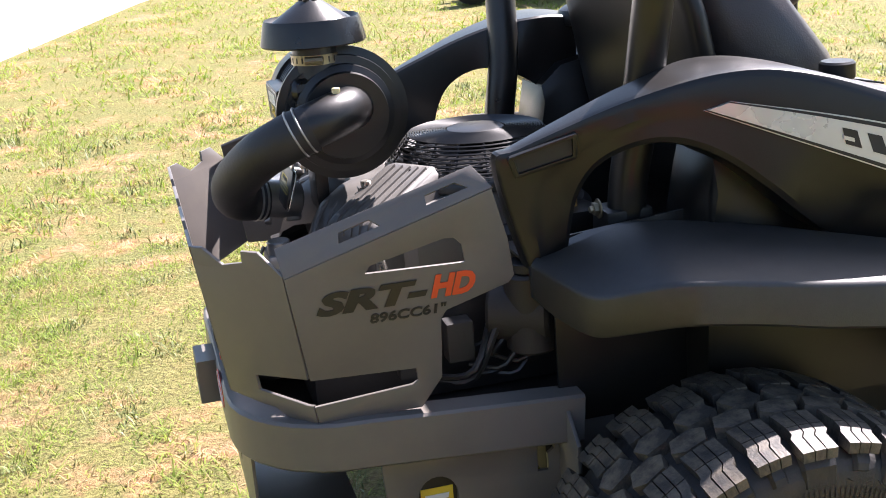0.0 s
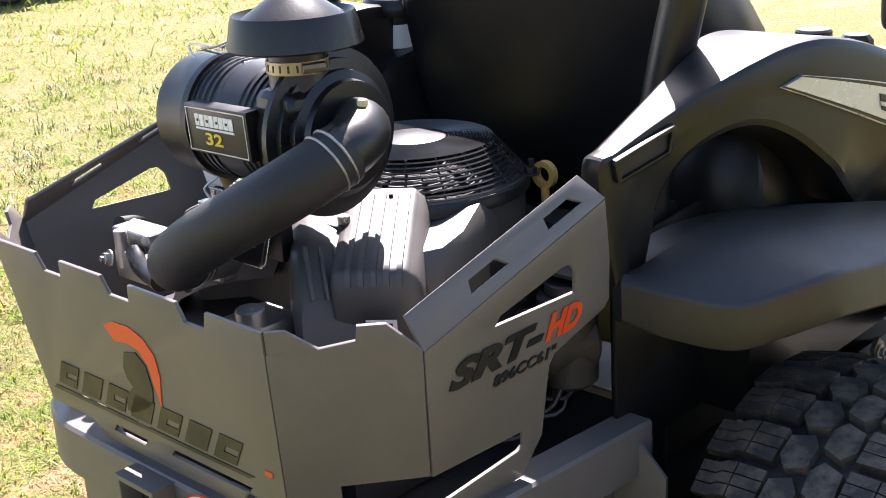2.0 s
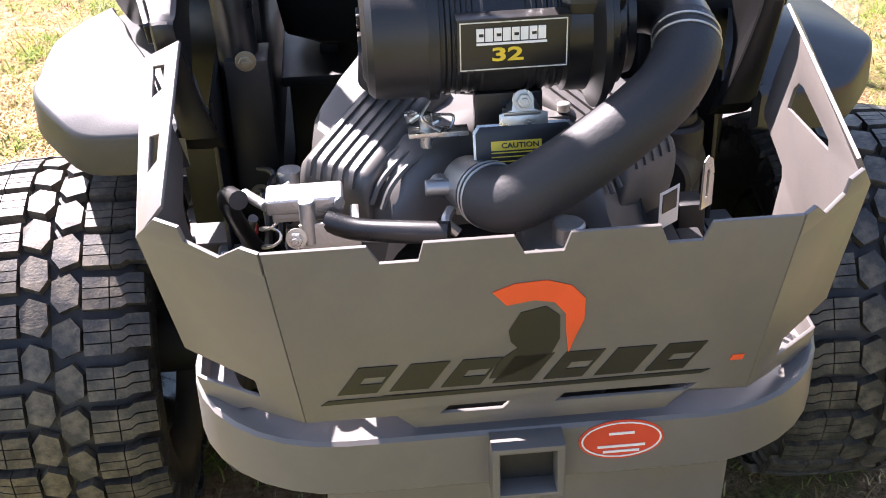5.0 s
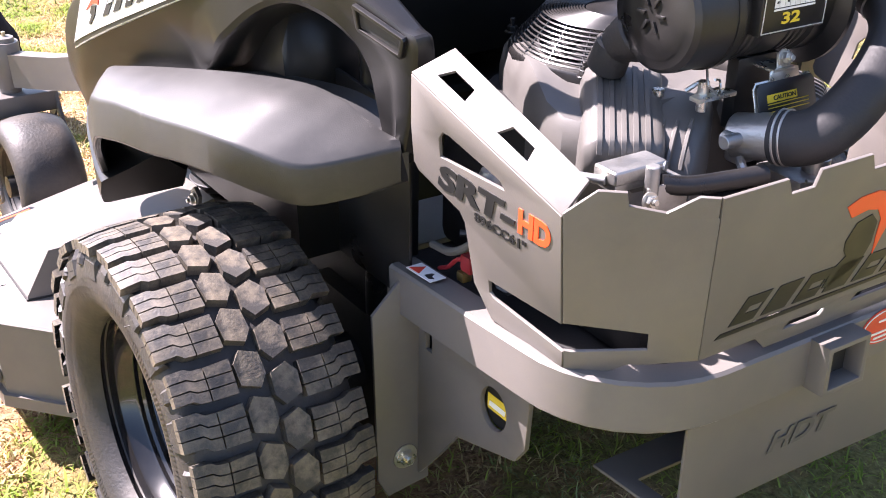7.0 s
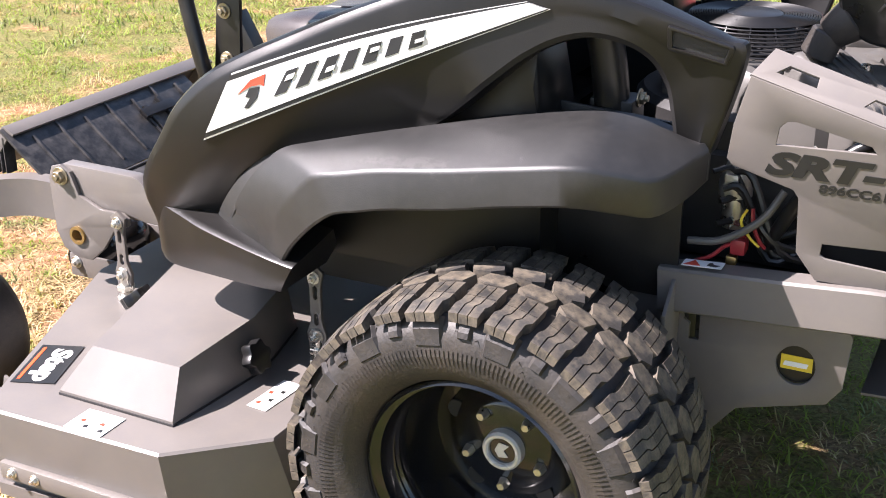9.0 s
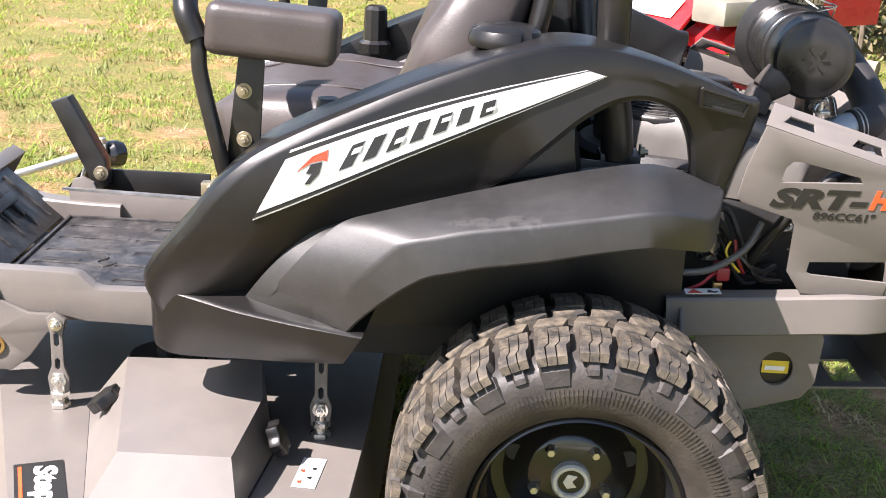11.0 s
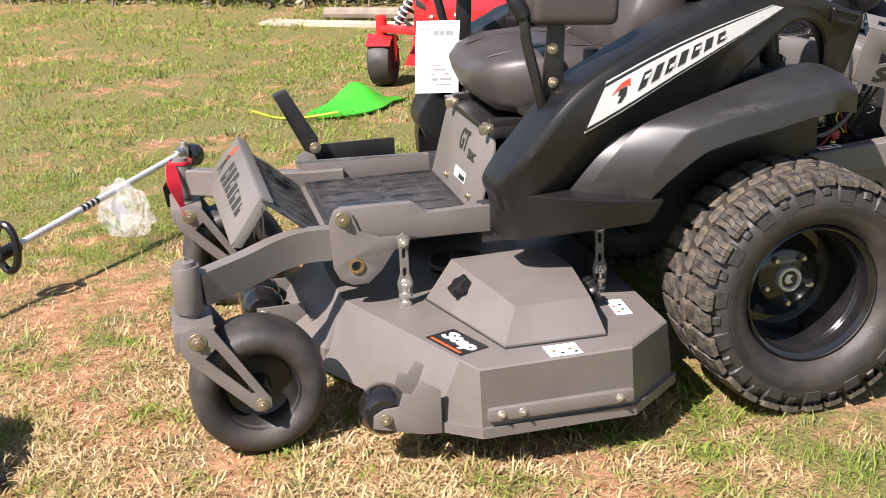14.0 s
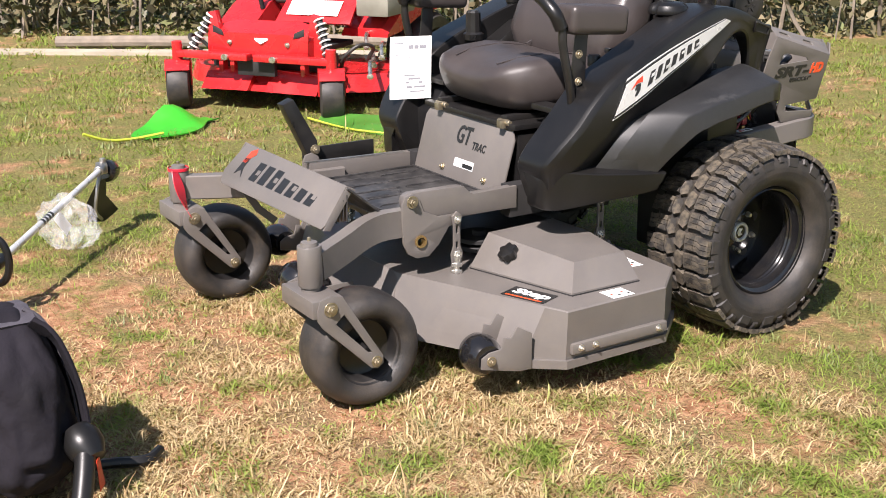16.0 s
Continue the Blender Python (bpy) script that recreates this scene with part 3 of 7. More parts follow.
def guard_corner(s):
    if s > 0:
        a, b, c, d = (-0.534, 0.340, 0.574), (-0.634, 0.222, 0.578), (-0.668, 0.250, 0.827), (-0.5665, 0.386, 0.832)
    else:
        a, b, c, d = (-0.534, -0.352, 0.574), (-0.634, -0.242, 0.578), (-0.668, -0.274, 0.827), (-0.5665, -0.388, 0.832)
    out = [(0, 0.0), (0.32, 0.0), (0.48, 0.055), (0.62, 0.06), (1.0, 0.10), (1.0, 0.90), (0.992, 0.90), (0.992, 1.0), (0.86, 1.0), (0.66, 0.91), (0.42, 0.935), (0.405, 1.0), (0.22, 1.0), (0.0, 0.875), (0, 0.28), (0.62, 0.245), (0.62, 0.15), (0.06, 0.115), (0, 0.12)]
    return quad_plate([out], a, b, c, d, 0.005, 0.001)


for s in (1, -1):
    part("guard_side_panel", guard_side(s), GREY, mower, "slotted grey sheet steel engine guard")
    part("guard_corner_panel", guard_corner(s), GREY, mower)
ya, yb = 0.250, -0.274
W = ya - yb
notch = lambda p, q: [((ya - p) / W, 1.0), ((ya - p + 0.010) / W, 0.915), ((ya - q - 0.006) / W, 0.915), ((ya - q) / W, 1.0)]  # noqa: E731
rear_out = [(0, 0.1), (0.0, 1.0)] + notch(0.150, 0.096) + notch(0.009, -0.046) + notch(-0.133, -0.184) + [(1, 1.0), (1, 0.1), (0.86, 0.12), (0.82, 0.02), (0.24, 0.02), (0.20, 0.1)]
slot = lambda u0, u1, v0, v1: [(u0, v0), (u1, v0), (u1 + 0.02, v1), (u0 + 0.02, v1)]  # noqa: E731
rear_panel = part("guard_rear_panel", quad_plate([rear_out, slot(0.16, 0.50, 0.205, 0.225), slot(0.56, 0.86, 0.115, 0.155), slot(0.30, 0.44, 0.095, 0.135)],
                  (-0.634, ya - 0.028, 0.578), (-0.634, yb + 0.032, 0.578), (-0.668, yb, 0.827), (-0.668, ya, 0.827), 0.005, 0.001), GREY, mower)
# emblem and brand bars on the rear panel
RU, RV = Vector((0, -1, 0)), Vector((-0.034, 0, 0.249)).normalized()


def on_rear(y, z, lift=0.0032):
    return Vector((-0.634 - 0.034 * (z - 0.578) / 0.249, y, z)) + Vector((-1, 0, -0.13)) * lift


crest = [(0.000, 0.098), (0.018, 0.108), (0.045, 0.110), (0.066, 0.100), (0.078, 0.080), (0.078, 0.050), (0.070, 0.020), (0.066, 0.0), (0.063, 0.035), (0.062, 0.060), (0.052, 0.078), (0.035, 0.083), (0.012, 0.078)]
part("emblem_stripe", plate([[(x * 1.2, y * 0.9) for x, y in crest]], 0.001, basis(on_rear(0.030, 0.674), RU, RV), 0), ORANGE, rear_panel, "orange-red crest emblem")
helm = [(0.014, 0.040), (0.024, 0.066), (0.045, 0.073), (0.057, 0.058), (0.058, 0.024), (0.052, 0.004), (0.036, -0.014), (0.010, -0.030), (-0.002, -0.030), (0.006, -0.004), (0.022, 0.014), (0.016, 0.024)]
part("emblem_shape", plate([[(x * 1.2, y * 0.9) for x, y in helm]], 0.001, basis(on_rear(0.030, 0.674), RU, RV), 0), INK, rear_panel)
parts("brand_bar", blocks(7, on_rear(0.190, 0.640), RU, RV, 0.375, 0.036, 0.65, 0.24, 0.001), INK, rear_panel, "black slanted brand bars")
part("underline_bar", plate([[(0, 0), (0.40, 0.004), (0.41, 0.009), (0.008, 0.006)]], 0.001, basis(on_rear(0.208, 0.627), RU, RV), 0), INK, rear_panel)
part("accent_mark", plate([[(0, 0), (0.013, 0), (0.015, 0.007), (0.002, 0.007)]], 0.001, basis(on_rear(-0.222, 0.646), RU, RV), 0), ORANGE, rear_panel)


def side_text(s):
    up = Vector((0, s * 0.176, 1)).normalized()
    y = lambda z: (0.340 + 0.059 * (z - 0.574) / 0.326 + 0.0034) if s > 0 else (-0.352 - 0.046 * (z - 0.574) / 0.326 - 0.0034)  # noqa: E731
    u = Vector((-s, 0, 0))
    if s > 0:
        part("model_lettering", letters("SRT-", (-0.309, y(0.736), 0.736), u, up, 0.164, 0.038, 0.001, 0.25, 0.05), INK, mower)
        part("model_lettering", letters("HD", (-0.476, y(0.740), 0.740), u, up, 0.064, 0.036, 0.001, 0.25, 0.05), ORANGE, mower)
        part("model_lettering", letters('896CC61"', (-0.385, y(0.717), 0.717), u, up, 0.105, 0.015, 0.001, 0.1), INK, mower)
    else:
        part("model_lettering", letters("SRT-", (-0.525, y(0.735), 0.735), u, up, 0.150, 0.034, 0.001, 0.25, 0.05), INK, mower)
        part("model_lettering", letters("HD", (-0.371, y(0.737), 0.737), u, up, 0.062, 0.034, 0.001, 0.25, 0.05), ORANGE, mower)
        part("model_lettering", letters('896CC61"', (-0.455, y(0.714), 0.714), u, up, 0.105, 0.015, 0.001, 0.1), INK, mower)


side_text(1)
side_text(-1)

# ---- rear bumper and frame ----
def arc(cx, cy, r, a0, a1, z, n=8):
    return [(cx + r * math.cos(radians(a0 + (a1 - a0) * k / n)), cy + r * math.sin(radians(a0 + (a1 - a0) * k / n)), z) for k in range(n + 1)]


bz = 0.541
path = [(-0.16, 0.332, bz - 0.022), (-0.36, 0.334, bz - 0.009)] + arc(-0.473, 0.184, 0.152, 90, 180, bz) + arc(-0.473, -0.200, 0.152, 180, 270, bz) + [(-0.36, -0.350, bz - 0.009), (-0.16, -0.350, bz - 0.022)]
sec = [(-0.022, -0.036), (0.018, -0.036), (0.022, -0.032), (0.022, 0.032), (0.018, 0.036), (-0.022, 0.036)]
bumper = part("rear_bumper", sweep(sec, path), GREY, mower, "curved grey steel rear bumper", 40)
part("hitch_receiver", joined(quad_plate([[(0, 0), (1, 0), (1, 1), (0, 1)], [(0.11, 0.11), (0.89, 0.11), (0.89, 0.89), (0.11, 0.89)]], (-0.660, 0.034, 0.505), (-0.660, -0.044, 0.505), (-0.660, -0.044, 0.575), (-0.660, 0.034, 0.575), 0.034, 0.002)), GREY, bumper)
# flat dark plate stands for the shade inside the receiver
part("receiver_opening", box(-0.649, -0.6475, -0.036, 0.026, 0.512, 0.568), SHADOWED, bumper)
oval = [(0.047 * math.cos(k * math.pi / 14), 0.026 * math.sin(k * math.pi / 14)) for k in range(28)]
oval_in = [(x * 0.9, y * 0.84) for x, y in oval]
part("oval_sticker", plate([oval], 0.001, basis((-0.6475, -0.110, 0.553), (0, -1, 0), (0, 0, 1)), 0), RED, bumper, "red oval sticker with a pale ring")
part("sticker_ring", plate([[(x * 0.94, y * 0.90) for x, y in oval], oval_in], 0.0008, basis((-0.6485, -0.110, 0.553), (0, -1, 0), (0, 0, 1)), 0), WHITE, bumper)
part("sticker_bars", joined(*(plate([[(-w, 0), (w, 0), (w, 0.003), (-w, 0.003)]], 0.0008, basis((-0.6485, -0.110, z), (0, -1, 0), (0, 0, 1)), 0) for w, z in ((0.026, 0.543), (0.020, 0.536), (0.014, 0.560)))), WHITE, bumper)
part("heat_shield", plate([[(-0.212, 0), (-0.212, 0.16), (0.24, 0.16), (0.232, -0.012)]], 0.005, basis((-0.622, 0, 0.352), (0, -1, 0), (0, 0, 1))), GREY, mower, "grey lower rear plate")
part("rear_tray", joined(quad_plate([[(0, 0), (1, 0), (1, 1), (0, 1)], [(0.25, 0.06), (0.62, 0.06), (0.62, 0.30), (0.25, 0.30)]], (-0.622, 0.212, 0.346), (-0.462, 0.212, 0.338), (-0.462, -0.226, 0.338), (-0.622, -0.226, 0.346), 0.005)), GREY, mower, "grey slotted tray under the bumper")
part("heat_lettering", letters("HDT", (-0.6265, 0.060, 0.399), (0, -1, 0), (0, 0, 1), 0.130, 0.030, 0.001, 0.3), COVER, mower)
for s in (1, -1):
    y = 0.318 * s + (CY if s < 0 else 0)
    outline = [(-0.10, 0.553), (-0.165, 0.553), (-0.225, 0.552), (-0.36, 0.545), (-0.375, 0.505), (-0.440, 0.500), (-0.452, 0.482), (-0.446, 0.395), (-0.425, 0.365), (-0.29, 0.325), (-0.24, 0.26), (-0.19, 0.20), (-0.10, 0.24)]
    ring = [(-0.374 + 0.030 * math.cos(k * math.pi / 12), 0.420 + 0.033 * math.sin(k * math.pi / 12)) for k in range(24)]
    keyhole = [(-0.222, 0.43), (-0.206, 0.43), (-0.206, 0.455), (-0.196, 0.463), (-0.196, 0.480), (-0.222, 0.480)]
    part("frame_side_plate", plate([outline, ring, keyhole], 0.008, basis((0, y, 0), (1, 0, 0), (0, 0, 1))), GREY, mower)
    part("filter_end", cyl((-0.374, y - s * 0.020, 0.420), (-0.374, y - s * 0.006, 0.420), 0.034, seg=28), BLACK, mower)
    part("filter_label", plate([[(-0.024, -0.012), (0.024, -0.012), (0.024, 0.012), (-0.024, 0.012)]], 0.001, basis((-0.374, y - s * 0.005, 0.420), (-s, 0, 0), (0, 0, 1)), 0), YELLOW, mower, "yellow filter label")
    part("label_bar", plate([[(-0.020, -0.004), (0.016, -0.004), (0.018, 0.004), (-0.018, 0.004)]], 0.001, basis((-0.374, y - s * 0.0035, 0.418), (-s, 0, 0), (0, 0, 1)), 0), WHITE, mower)
    # motor guard bracket behind the wheel
    o = 0.322 * s + (CY if s < 0 else 0)
    br = [(-0.02, 0.185), (0.052, 0.175), (0.070, 0.21), (0.078, 0.497), (0.030, 0.543), (0, 0.547)]
    part("wheel_motor_bracket", joined(plate([br], 0.006, basis((-0.185, o, 0), (0, s, 0), (0, 0, 1))), box(-0.235, -0.155, o - 0.004, o + 0.004, 0.526, 0.552, 0.002)), GREY, mower)
    part("bracket_bolt", hexbolt((-0.189, o + s * 0.024, 0.240), (-1, 0, 0), 0.014), ZINC, mower)
    st = [(0, 0), (0.062, 0), (0.062, 0.026), (0, 0.026)]
    if s > 0:
        along = Vector((-1, 0, 0.06))
        sticker = part("warning_sticker", plate([st], 0.001, basis((-0.192, 0.347, 0.5632), along, (0, -1, 0)), 0), WHITE, mower, "white warning sticker with red triangle")
        m = basis((-0.192, 0.347, 0.5640), along, (0, -1, 0))
        part("sticker_triangle", plate([[(0.003, 0.003), (0.029, 0.003), (0.016, 0.023)]], 0.0006, m, 0), RED, sticker)
        part("sticker_mark", plate([[(0.038, 0.006), (0.052, 0.004), (0.058, 0.010), (0.048, 0.012), (0.044, 0.019), (0.040, 0.017)]], 0.0006, m, 0), INK, sticker)
    # grey rail coloured dark for the shade under the fender foot
    part("frame_rail", box(-0.20, 0.72, s * 0.255, s * 0.305, 0.40, 0.50, 0.004), SHADOWED, mower)

# ---- fenders ----
# Stations from the front foot over the peak to the rear end: upper x z, lower x z, outer y, depth.
ARCH = [((0.716, 0.540), (0.690, 0.475), 0.478, 0.13), ((0.731, 0.588), (0.600, 0.500), 0.494, 0.14), ((0.702, 0.642), (0.520, 0.555), 0.520, 0.16),
        ((0.650, 0.705), (0.455, 0.620), 0.540, 0.17), ((0.605, 0.765), (0.400, 0.675), 0.548, 0.17), ((0.545, 0.820), (0.345, 0.710), 0.545, 0.17), ((0.470, 0.862), (0.290, 0.735), 0.535, 0.16),
        ((0.380, 0.903), (0.215, 0.755), 0.520, 0.155), ((0.300, 0.937), (0.160, 0.772), 0.508, 0.15), ((0.220, 0.967), (0.112, 0.808), 0.496, 0.155), ((0.150, 0.990), (0.066, 0.848), 0.483, 0.155), ((0.080, 1.004), (0.022, 0.884), 0.469, 0.148),
        ((0.020, 1.004), (-0.022, 0.908), 0.455, 0.135), ((-0.040, 0.994), (-0.064, 0.917), 0.442, 0.100), ((-0.110, 0.975), (-0.105, 0.908), 0.424, 0.074), ((-0.180, 0.949), (-0.138, 0.885), 0.404, 0.052),
        ((-0.244, 0.924), (-0.158, 0.848), 0.389, 0.036), ((-0.272, 0.912), (-0.168, 0.805), 0.384, 0.030), ((-0.256, 0.836), (-0.174, 0.760), 0.378, 0.036), ((-0.228, 0.750), (-0.182, 0.715), 0.374, 0.050)]
ARCH = dense([(*u, *l, yo, dep) for u, l, yo, dep in ARCH])


def arch_face(x, z):
    """The outer face's y where the arch stands at x and z."""
    best, y = 9.0, 0.0
    for ux, uz, lx, lz, yo, dep in ARCH:
        h = math.hypot(ux - lx, uz - lz)
        off = abs((x - lx) * (uz - lz) - (z - lz) * (ux - lx)) / h
        if off < best:
            best, y = off, yo
    return y + 0.002


def fender_arch():
    """The body: its face falls back below a soft fold in front of the arch, behind the flare."""
    rings = []
    for ux, uz, lx, lz, yo, dep in ARCH:
        u, l = Vector((ux, 0, uz)), Vector((lx, 0, lz))
        n, h = (u - l).normalized(), (u - l).length
        at = lambda f, y: Vector((0, y, 0)) + l + n * f  # noqa: E731
        c = 0.007 + 0.013 * min(1.0, max(0.0, (lx - 0.02) / 0.20))
        back = 0.036 * min(1.0, max(0.0, (lx - 0.08) / 0.10)) * min(1.0, max(0.0, (0.70 - lx) / 0.08))
        rings.append([at(0, yo - 0.014 - back), at(0.003, yo - 0.004 - back), at(0.011, yo - back), at(h * 0.22, yo - back * 0.85), at(h * 0.36, yo - back * 0.42), at(h * 0.47, yo - back * 0.08), at(h * 0.56, yo + 0.002), at(h - c - 0.006, yo),
                      at(h - c, yo - 0.0012), at(h - c * 0.35, yo - c * 0.50), at(h - 0.0015, yo - c), at(h, yo - c - 0.006), at(h - 0.0005, yo - dep + 0.008), at(h - 0.004, yo - dep + 0.002), at(h - 0.012, yo - dep), at(0, yo - dep)])
    return loft(rings)


def fender_flare():
    """The shelf over the wheel: upper ridge, lower ridge and bottom edge, station by station."""
    st = [((0.534, 0.506, 0.558), (0.402, 0.572, 0.558), (0.38, 0.58, 0.548)), ((0.496, 0.534, 0.616), (0.388, 0.588, 0.61), (0.35, 0.596, 0.586)),
          ((0.452, 0.548, 0.672), (0.352, 0.602, 0.662), (0.312, 0.611, 0.623)), ((0.412, 0.547, 0.712), (0.311, 0.609, 0.704), (0.281, 0.619, 0.648)),
          ((0.384, 0.544, 0.73), (0.287, 0.612, 0.719), (0.254, 0.622, 0.664)), ((0.34, 0.537, 0.742), (0.246, 0.612, 0.728), (0.22, 0.621, 0.672)),
          ((0.25, 0.515, 0.762), (0.19, 0.608, 0.74), (0.17, 0.616, 0.682)), ((0.147, 0.487, 0.782), (0.09, 0.6, 0.752), (0.08, 0.606, 0.693)),
          ((0.03, 0.462, 0.804), (0.0, 0.589, 0.764), (0.0, 0.594, 0.706)), ((-0.075, 0.43, 0.815), (-0.095, 0.577, 0.776), (-0.095, 0.581, 0.717)),
          ((-0.13, 0.41, 0.807), (-0.15, 0.546, 0.765), (-0.15, 0.548, 0.706)), ((-0.165, 0.4, 0.794), (-0.19, 0.506, 0.751), (-0.19, 0.507, 0.694)),
          ((-0.195, 0.388, 0.78), (-0.214, 0.44, 0.756), (-0.214, 0.44, 0.7)), ((-0.216, 0.372, 0.769), (-0.228, 0.378, 0.764), (-0.228, 0.378, 0.712))]
    rings = []
    for row in dense([(*i, *o, *b) for i, o, b in st]):
        i, o, b = Vector(row[:3]), Vector(row[3:6]), Vector(row[6:])
        out = (o - i).normalized()
        down = (b - o).normalized()
        r = min(0.0065, (b - o).length * 0.3)
        q = o + out * 0.002
        inside = Vector((0, -0.012, 0))
        low = Vector((0, 0, -1))
        rings.append([i - out * 0.055 + low * 0.03, i - out * 0.006 + low * 0.020, i - out * 0.002 + low * 0.006, i + out * 0.0015 + low * 0.001, i + out * 0.006, i + (o - i) * 0.5 + Vector((0, 0, 0.003)), q - out * r, q - out * r * 0.5 + down * r * 0.134,
                      q - out * r * 0.134 + down * r * 0.5, q + down * r, b - down * 0.004, b + inside * 0.3, b + inside, q + down * r * 1.4 + inside, i + (o - i) * 0.7 + down * 0.018, i + low * 0.05 - out * 0.05])
    return loft(rings)


def fender_foot():
    """The swept foot in front of the wheel, with a crisp lip and a slanting rear end."""
    rings = []
    st = ((0.724, 0.452, 0.548, 0.472, 0.40), (0.713, 0.475, 0.566, 0.460, 0.40), (0.680, 0.498, 0.576, 0.456, 0.40), (0.620, 0.521, 0.571, 0.463, 0.40), (0.564, 0.541, 0.565, 0.472, 0.40), (0.480, 0.564, 0.559, 0.481, 0.41), (0.420, 0.579, 0.556, 0.488, 0.42), (0.372, 0.588, 0.553, 0.493, 0.43), (0.352, 0.591, 0.552, 0.495, 0.44))
    for x, yo, zc, zb, yi in dense(st):
        k = 0.034 * min(1.0, max(0.0, (0.46 - x) / 0.10))
        rings.append([Vector((x + k * (zc - z) / (zc - zb), y, z)) for y, z in ((yo - 0.09, zc + 0.034), (yo - 0.048, zc + 0.014), (yo - 0.012, zc + 0.001), (yo - 0.004, zc - 0.0012), (yo, zc - 0.005), (yo - 0.002, zc - 0.03), (yo - 0.006, zb + 0.012), (yo - 0.010, zb + 0.003), (yo - 0.020, zb), (yi, zb), (yi, zc - 0.02))])
    return loft(rings)


for s in (1, -1):
    fx = (lambda b: b) if s > 0 else flip
    fender = part("fender", fx(fender_arch()), PLASTIC, mower, "black moulded plastic fender arch", 24)
    part("wheel_flare", fx(fender_flare()), FLARE, fender, "", 40)
    part("fender_foot", fx(fender_foot()), PLASTIC, fender, "", 40)
    # silver badge strip along the slope
    rows = []
    for k in range(13):
        t = k / 12
        lo = Vector((0.528 - 0.534 * t, 0, 0.732 + 0.226 * t + 0.004 * math.sin(math.pi * t)))
        hi = Vector((0.482 - 0.462 * t, 0, 0.822 + 0.144 * t + 0.012 * math.sin(math.pi * t)))
        for q in (lo, hi):
            q.y = arch_face(q.x, q.z)
        rows.append((lo, hi))

    def band(a, b, off):
        """A skin between two heights of the badge (0 low, 1 high)."""
        up = [lo + (hi - lo) * b + Vector((0, off, 0)) for lo, hi in rows]
        dn = [lo + (hi - lo) * a + Vector((0, off, 0)) for lo, hi in rows]
        back = Vector((0, -0.006, 0))
        return loft([[d, u, u + back, d + back] for d, u in zip(dn, up)])

    part("badge_rim", fx(band(-0.13, 1.13, 0.0025)), SILVER, fender, "", 30)
    part("badge", fx(band(-0.09, 1.09, 0.0035)), INK, fender, "", 30)
    part("badge_strip", fx(band(0.02, 0.98, 0.0055)), SILVER, fender, "silver badge strip with slanted black bars", 30)

    def on_badge(t, h, off=0.0068):
        k = t * 12
        i = min(int(k), 11)
        f = k - i
        lo = rows[i][0].lerp(rows[i + 1][0], f)
        hi = rows[i][1].lerp(rows[i + 1][1], f)
        p = lo + (hi - lo) * h
        return Vector((p.x, p.y + off, p.z))

    bars = []
    for k in range(7):
        t0 = 0.222 + k * 0.069
        h0, h1 = 0.27, 0.76
        q = [on_badge(t0, h0), on_badge(t0 + 0.040, h0), on_badge(t0 + 0.052, h1), on_badge(t0 + 0.012, h1)]
        bars.append(loft([q, [p + Vector((0, -0.002, 0)) for p in q]]))
        m0, m1 = (0.40, 0.52) if k % 4 else (0.54, 0.66)
        if k % 2 == 0:
            q = [on_badge(t0 + 0.020, m0, 0.0082), on_badge(t0 + 0.048, m0, 0.0082), on_badge(t0 + 0.050, m1, 0.0082), on_badge(t0 + 0.022, m1, 0.0082)]
            part("bar_inset", fx(loft([q, [p + Vector((0, -0.002, 0)) for p in q]])), SILVER, fender, "", 0)
    parts("brand_bar", [fx(b) for b in bars], INK, fender, "", 0)
    q = [on_badge(0.105, 0.10), on_badge(0.135, 0.12), on_badge(0.160, 0.40), on_badge(0.155, 0.75), on_badge(0.120, 0.90), on_badge(0.070, 0.80), on_badge(0.115, 0.78), on_badge(0.140, 0.60)]
    tri = [on_badge(0.070, 0.62, 0.0068), on_badge(0.100, 0.84, 0.0068), on_badge(0.150, 0.86, 0.0068), on_badge(0.165, 0.60, 0.0068), on_badge(0.150, 0.66, 0.0068), on_badge(0.110, 0.70, 0.0068)]
    part("emblem_stripe", fx(loft([tri, [p + Vector((0, -0.002, 0)) for p in tri]])), RED, fender, "", 0)
    hl = [on_badge(0.110, 0.66, 0.0069), on_badge(0.148, 0.62, 0.0069), on_badge(0.158, 0.38, 0.0069), on_badge(0.140, 0.22, 0.0069), on_badge(0.122, 0.26, 0.0069), on_badge(0.130, 0.44, 0.0069), on_badge(0.108, 0.50, 0.0069)]
    part("emblem_shape", fx(loft([hl, [p + Vector((0, -0.002, 0)) for p in hl]])), INK, fender, "", 0)
    # recess near the fender's rear end
    spot = lambda x, z, off: Vector((x, arch_face(x, z) + off, z))  # noqa: E731
    corners = [tuple(spot(x, z, 0.001)) for x, z in ((-0.166, 0.906), (-0.247, 0.886), (-0.257, 0.915), (-0.166, 0.942))]
    part("recess_rim", fx(quad_plate([[(0.03, 0), (0.97, 0), (1, 0.1), (1, 0.9), (0.97, 1), (0.03, 1), (0, 0.9), (0, 0.1)], [(0.08, 0.17), (0.92, 0.17), (0.92, 0.84), (0.08, 0.84)]], *corners, 0.008, 0.0015)), PLASTIC, fender, "", 30)
    q = [spot(x, z, 0.0008) for x, z in ((-0.172, 0.911), (-0.242, 0.892), (-0.250, 0.912), (-0.172, 0.937))]
    part("recess_floor", fx(loft([q, [p + Vector((0, -0.006, 0)) for p in q]])), SHADOWED, fender, "", 0)

# ---- cutting deck ----
def both(line):
    return line + [(x, -y) for x, y in line[::-1]]


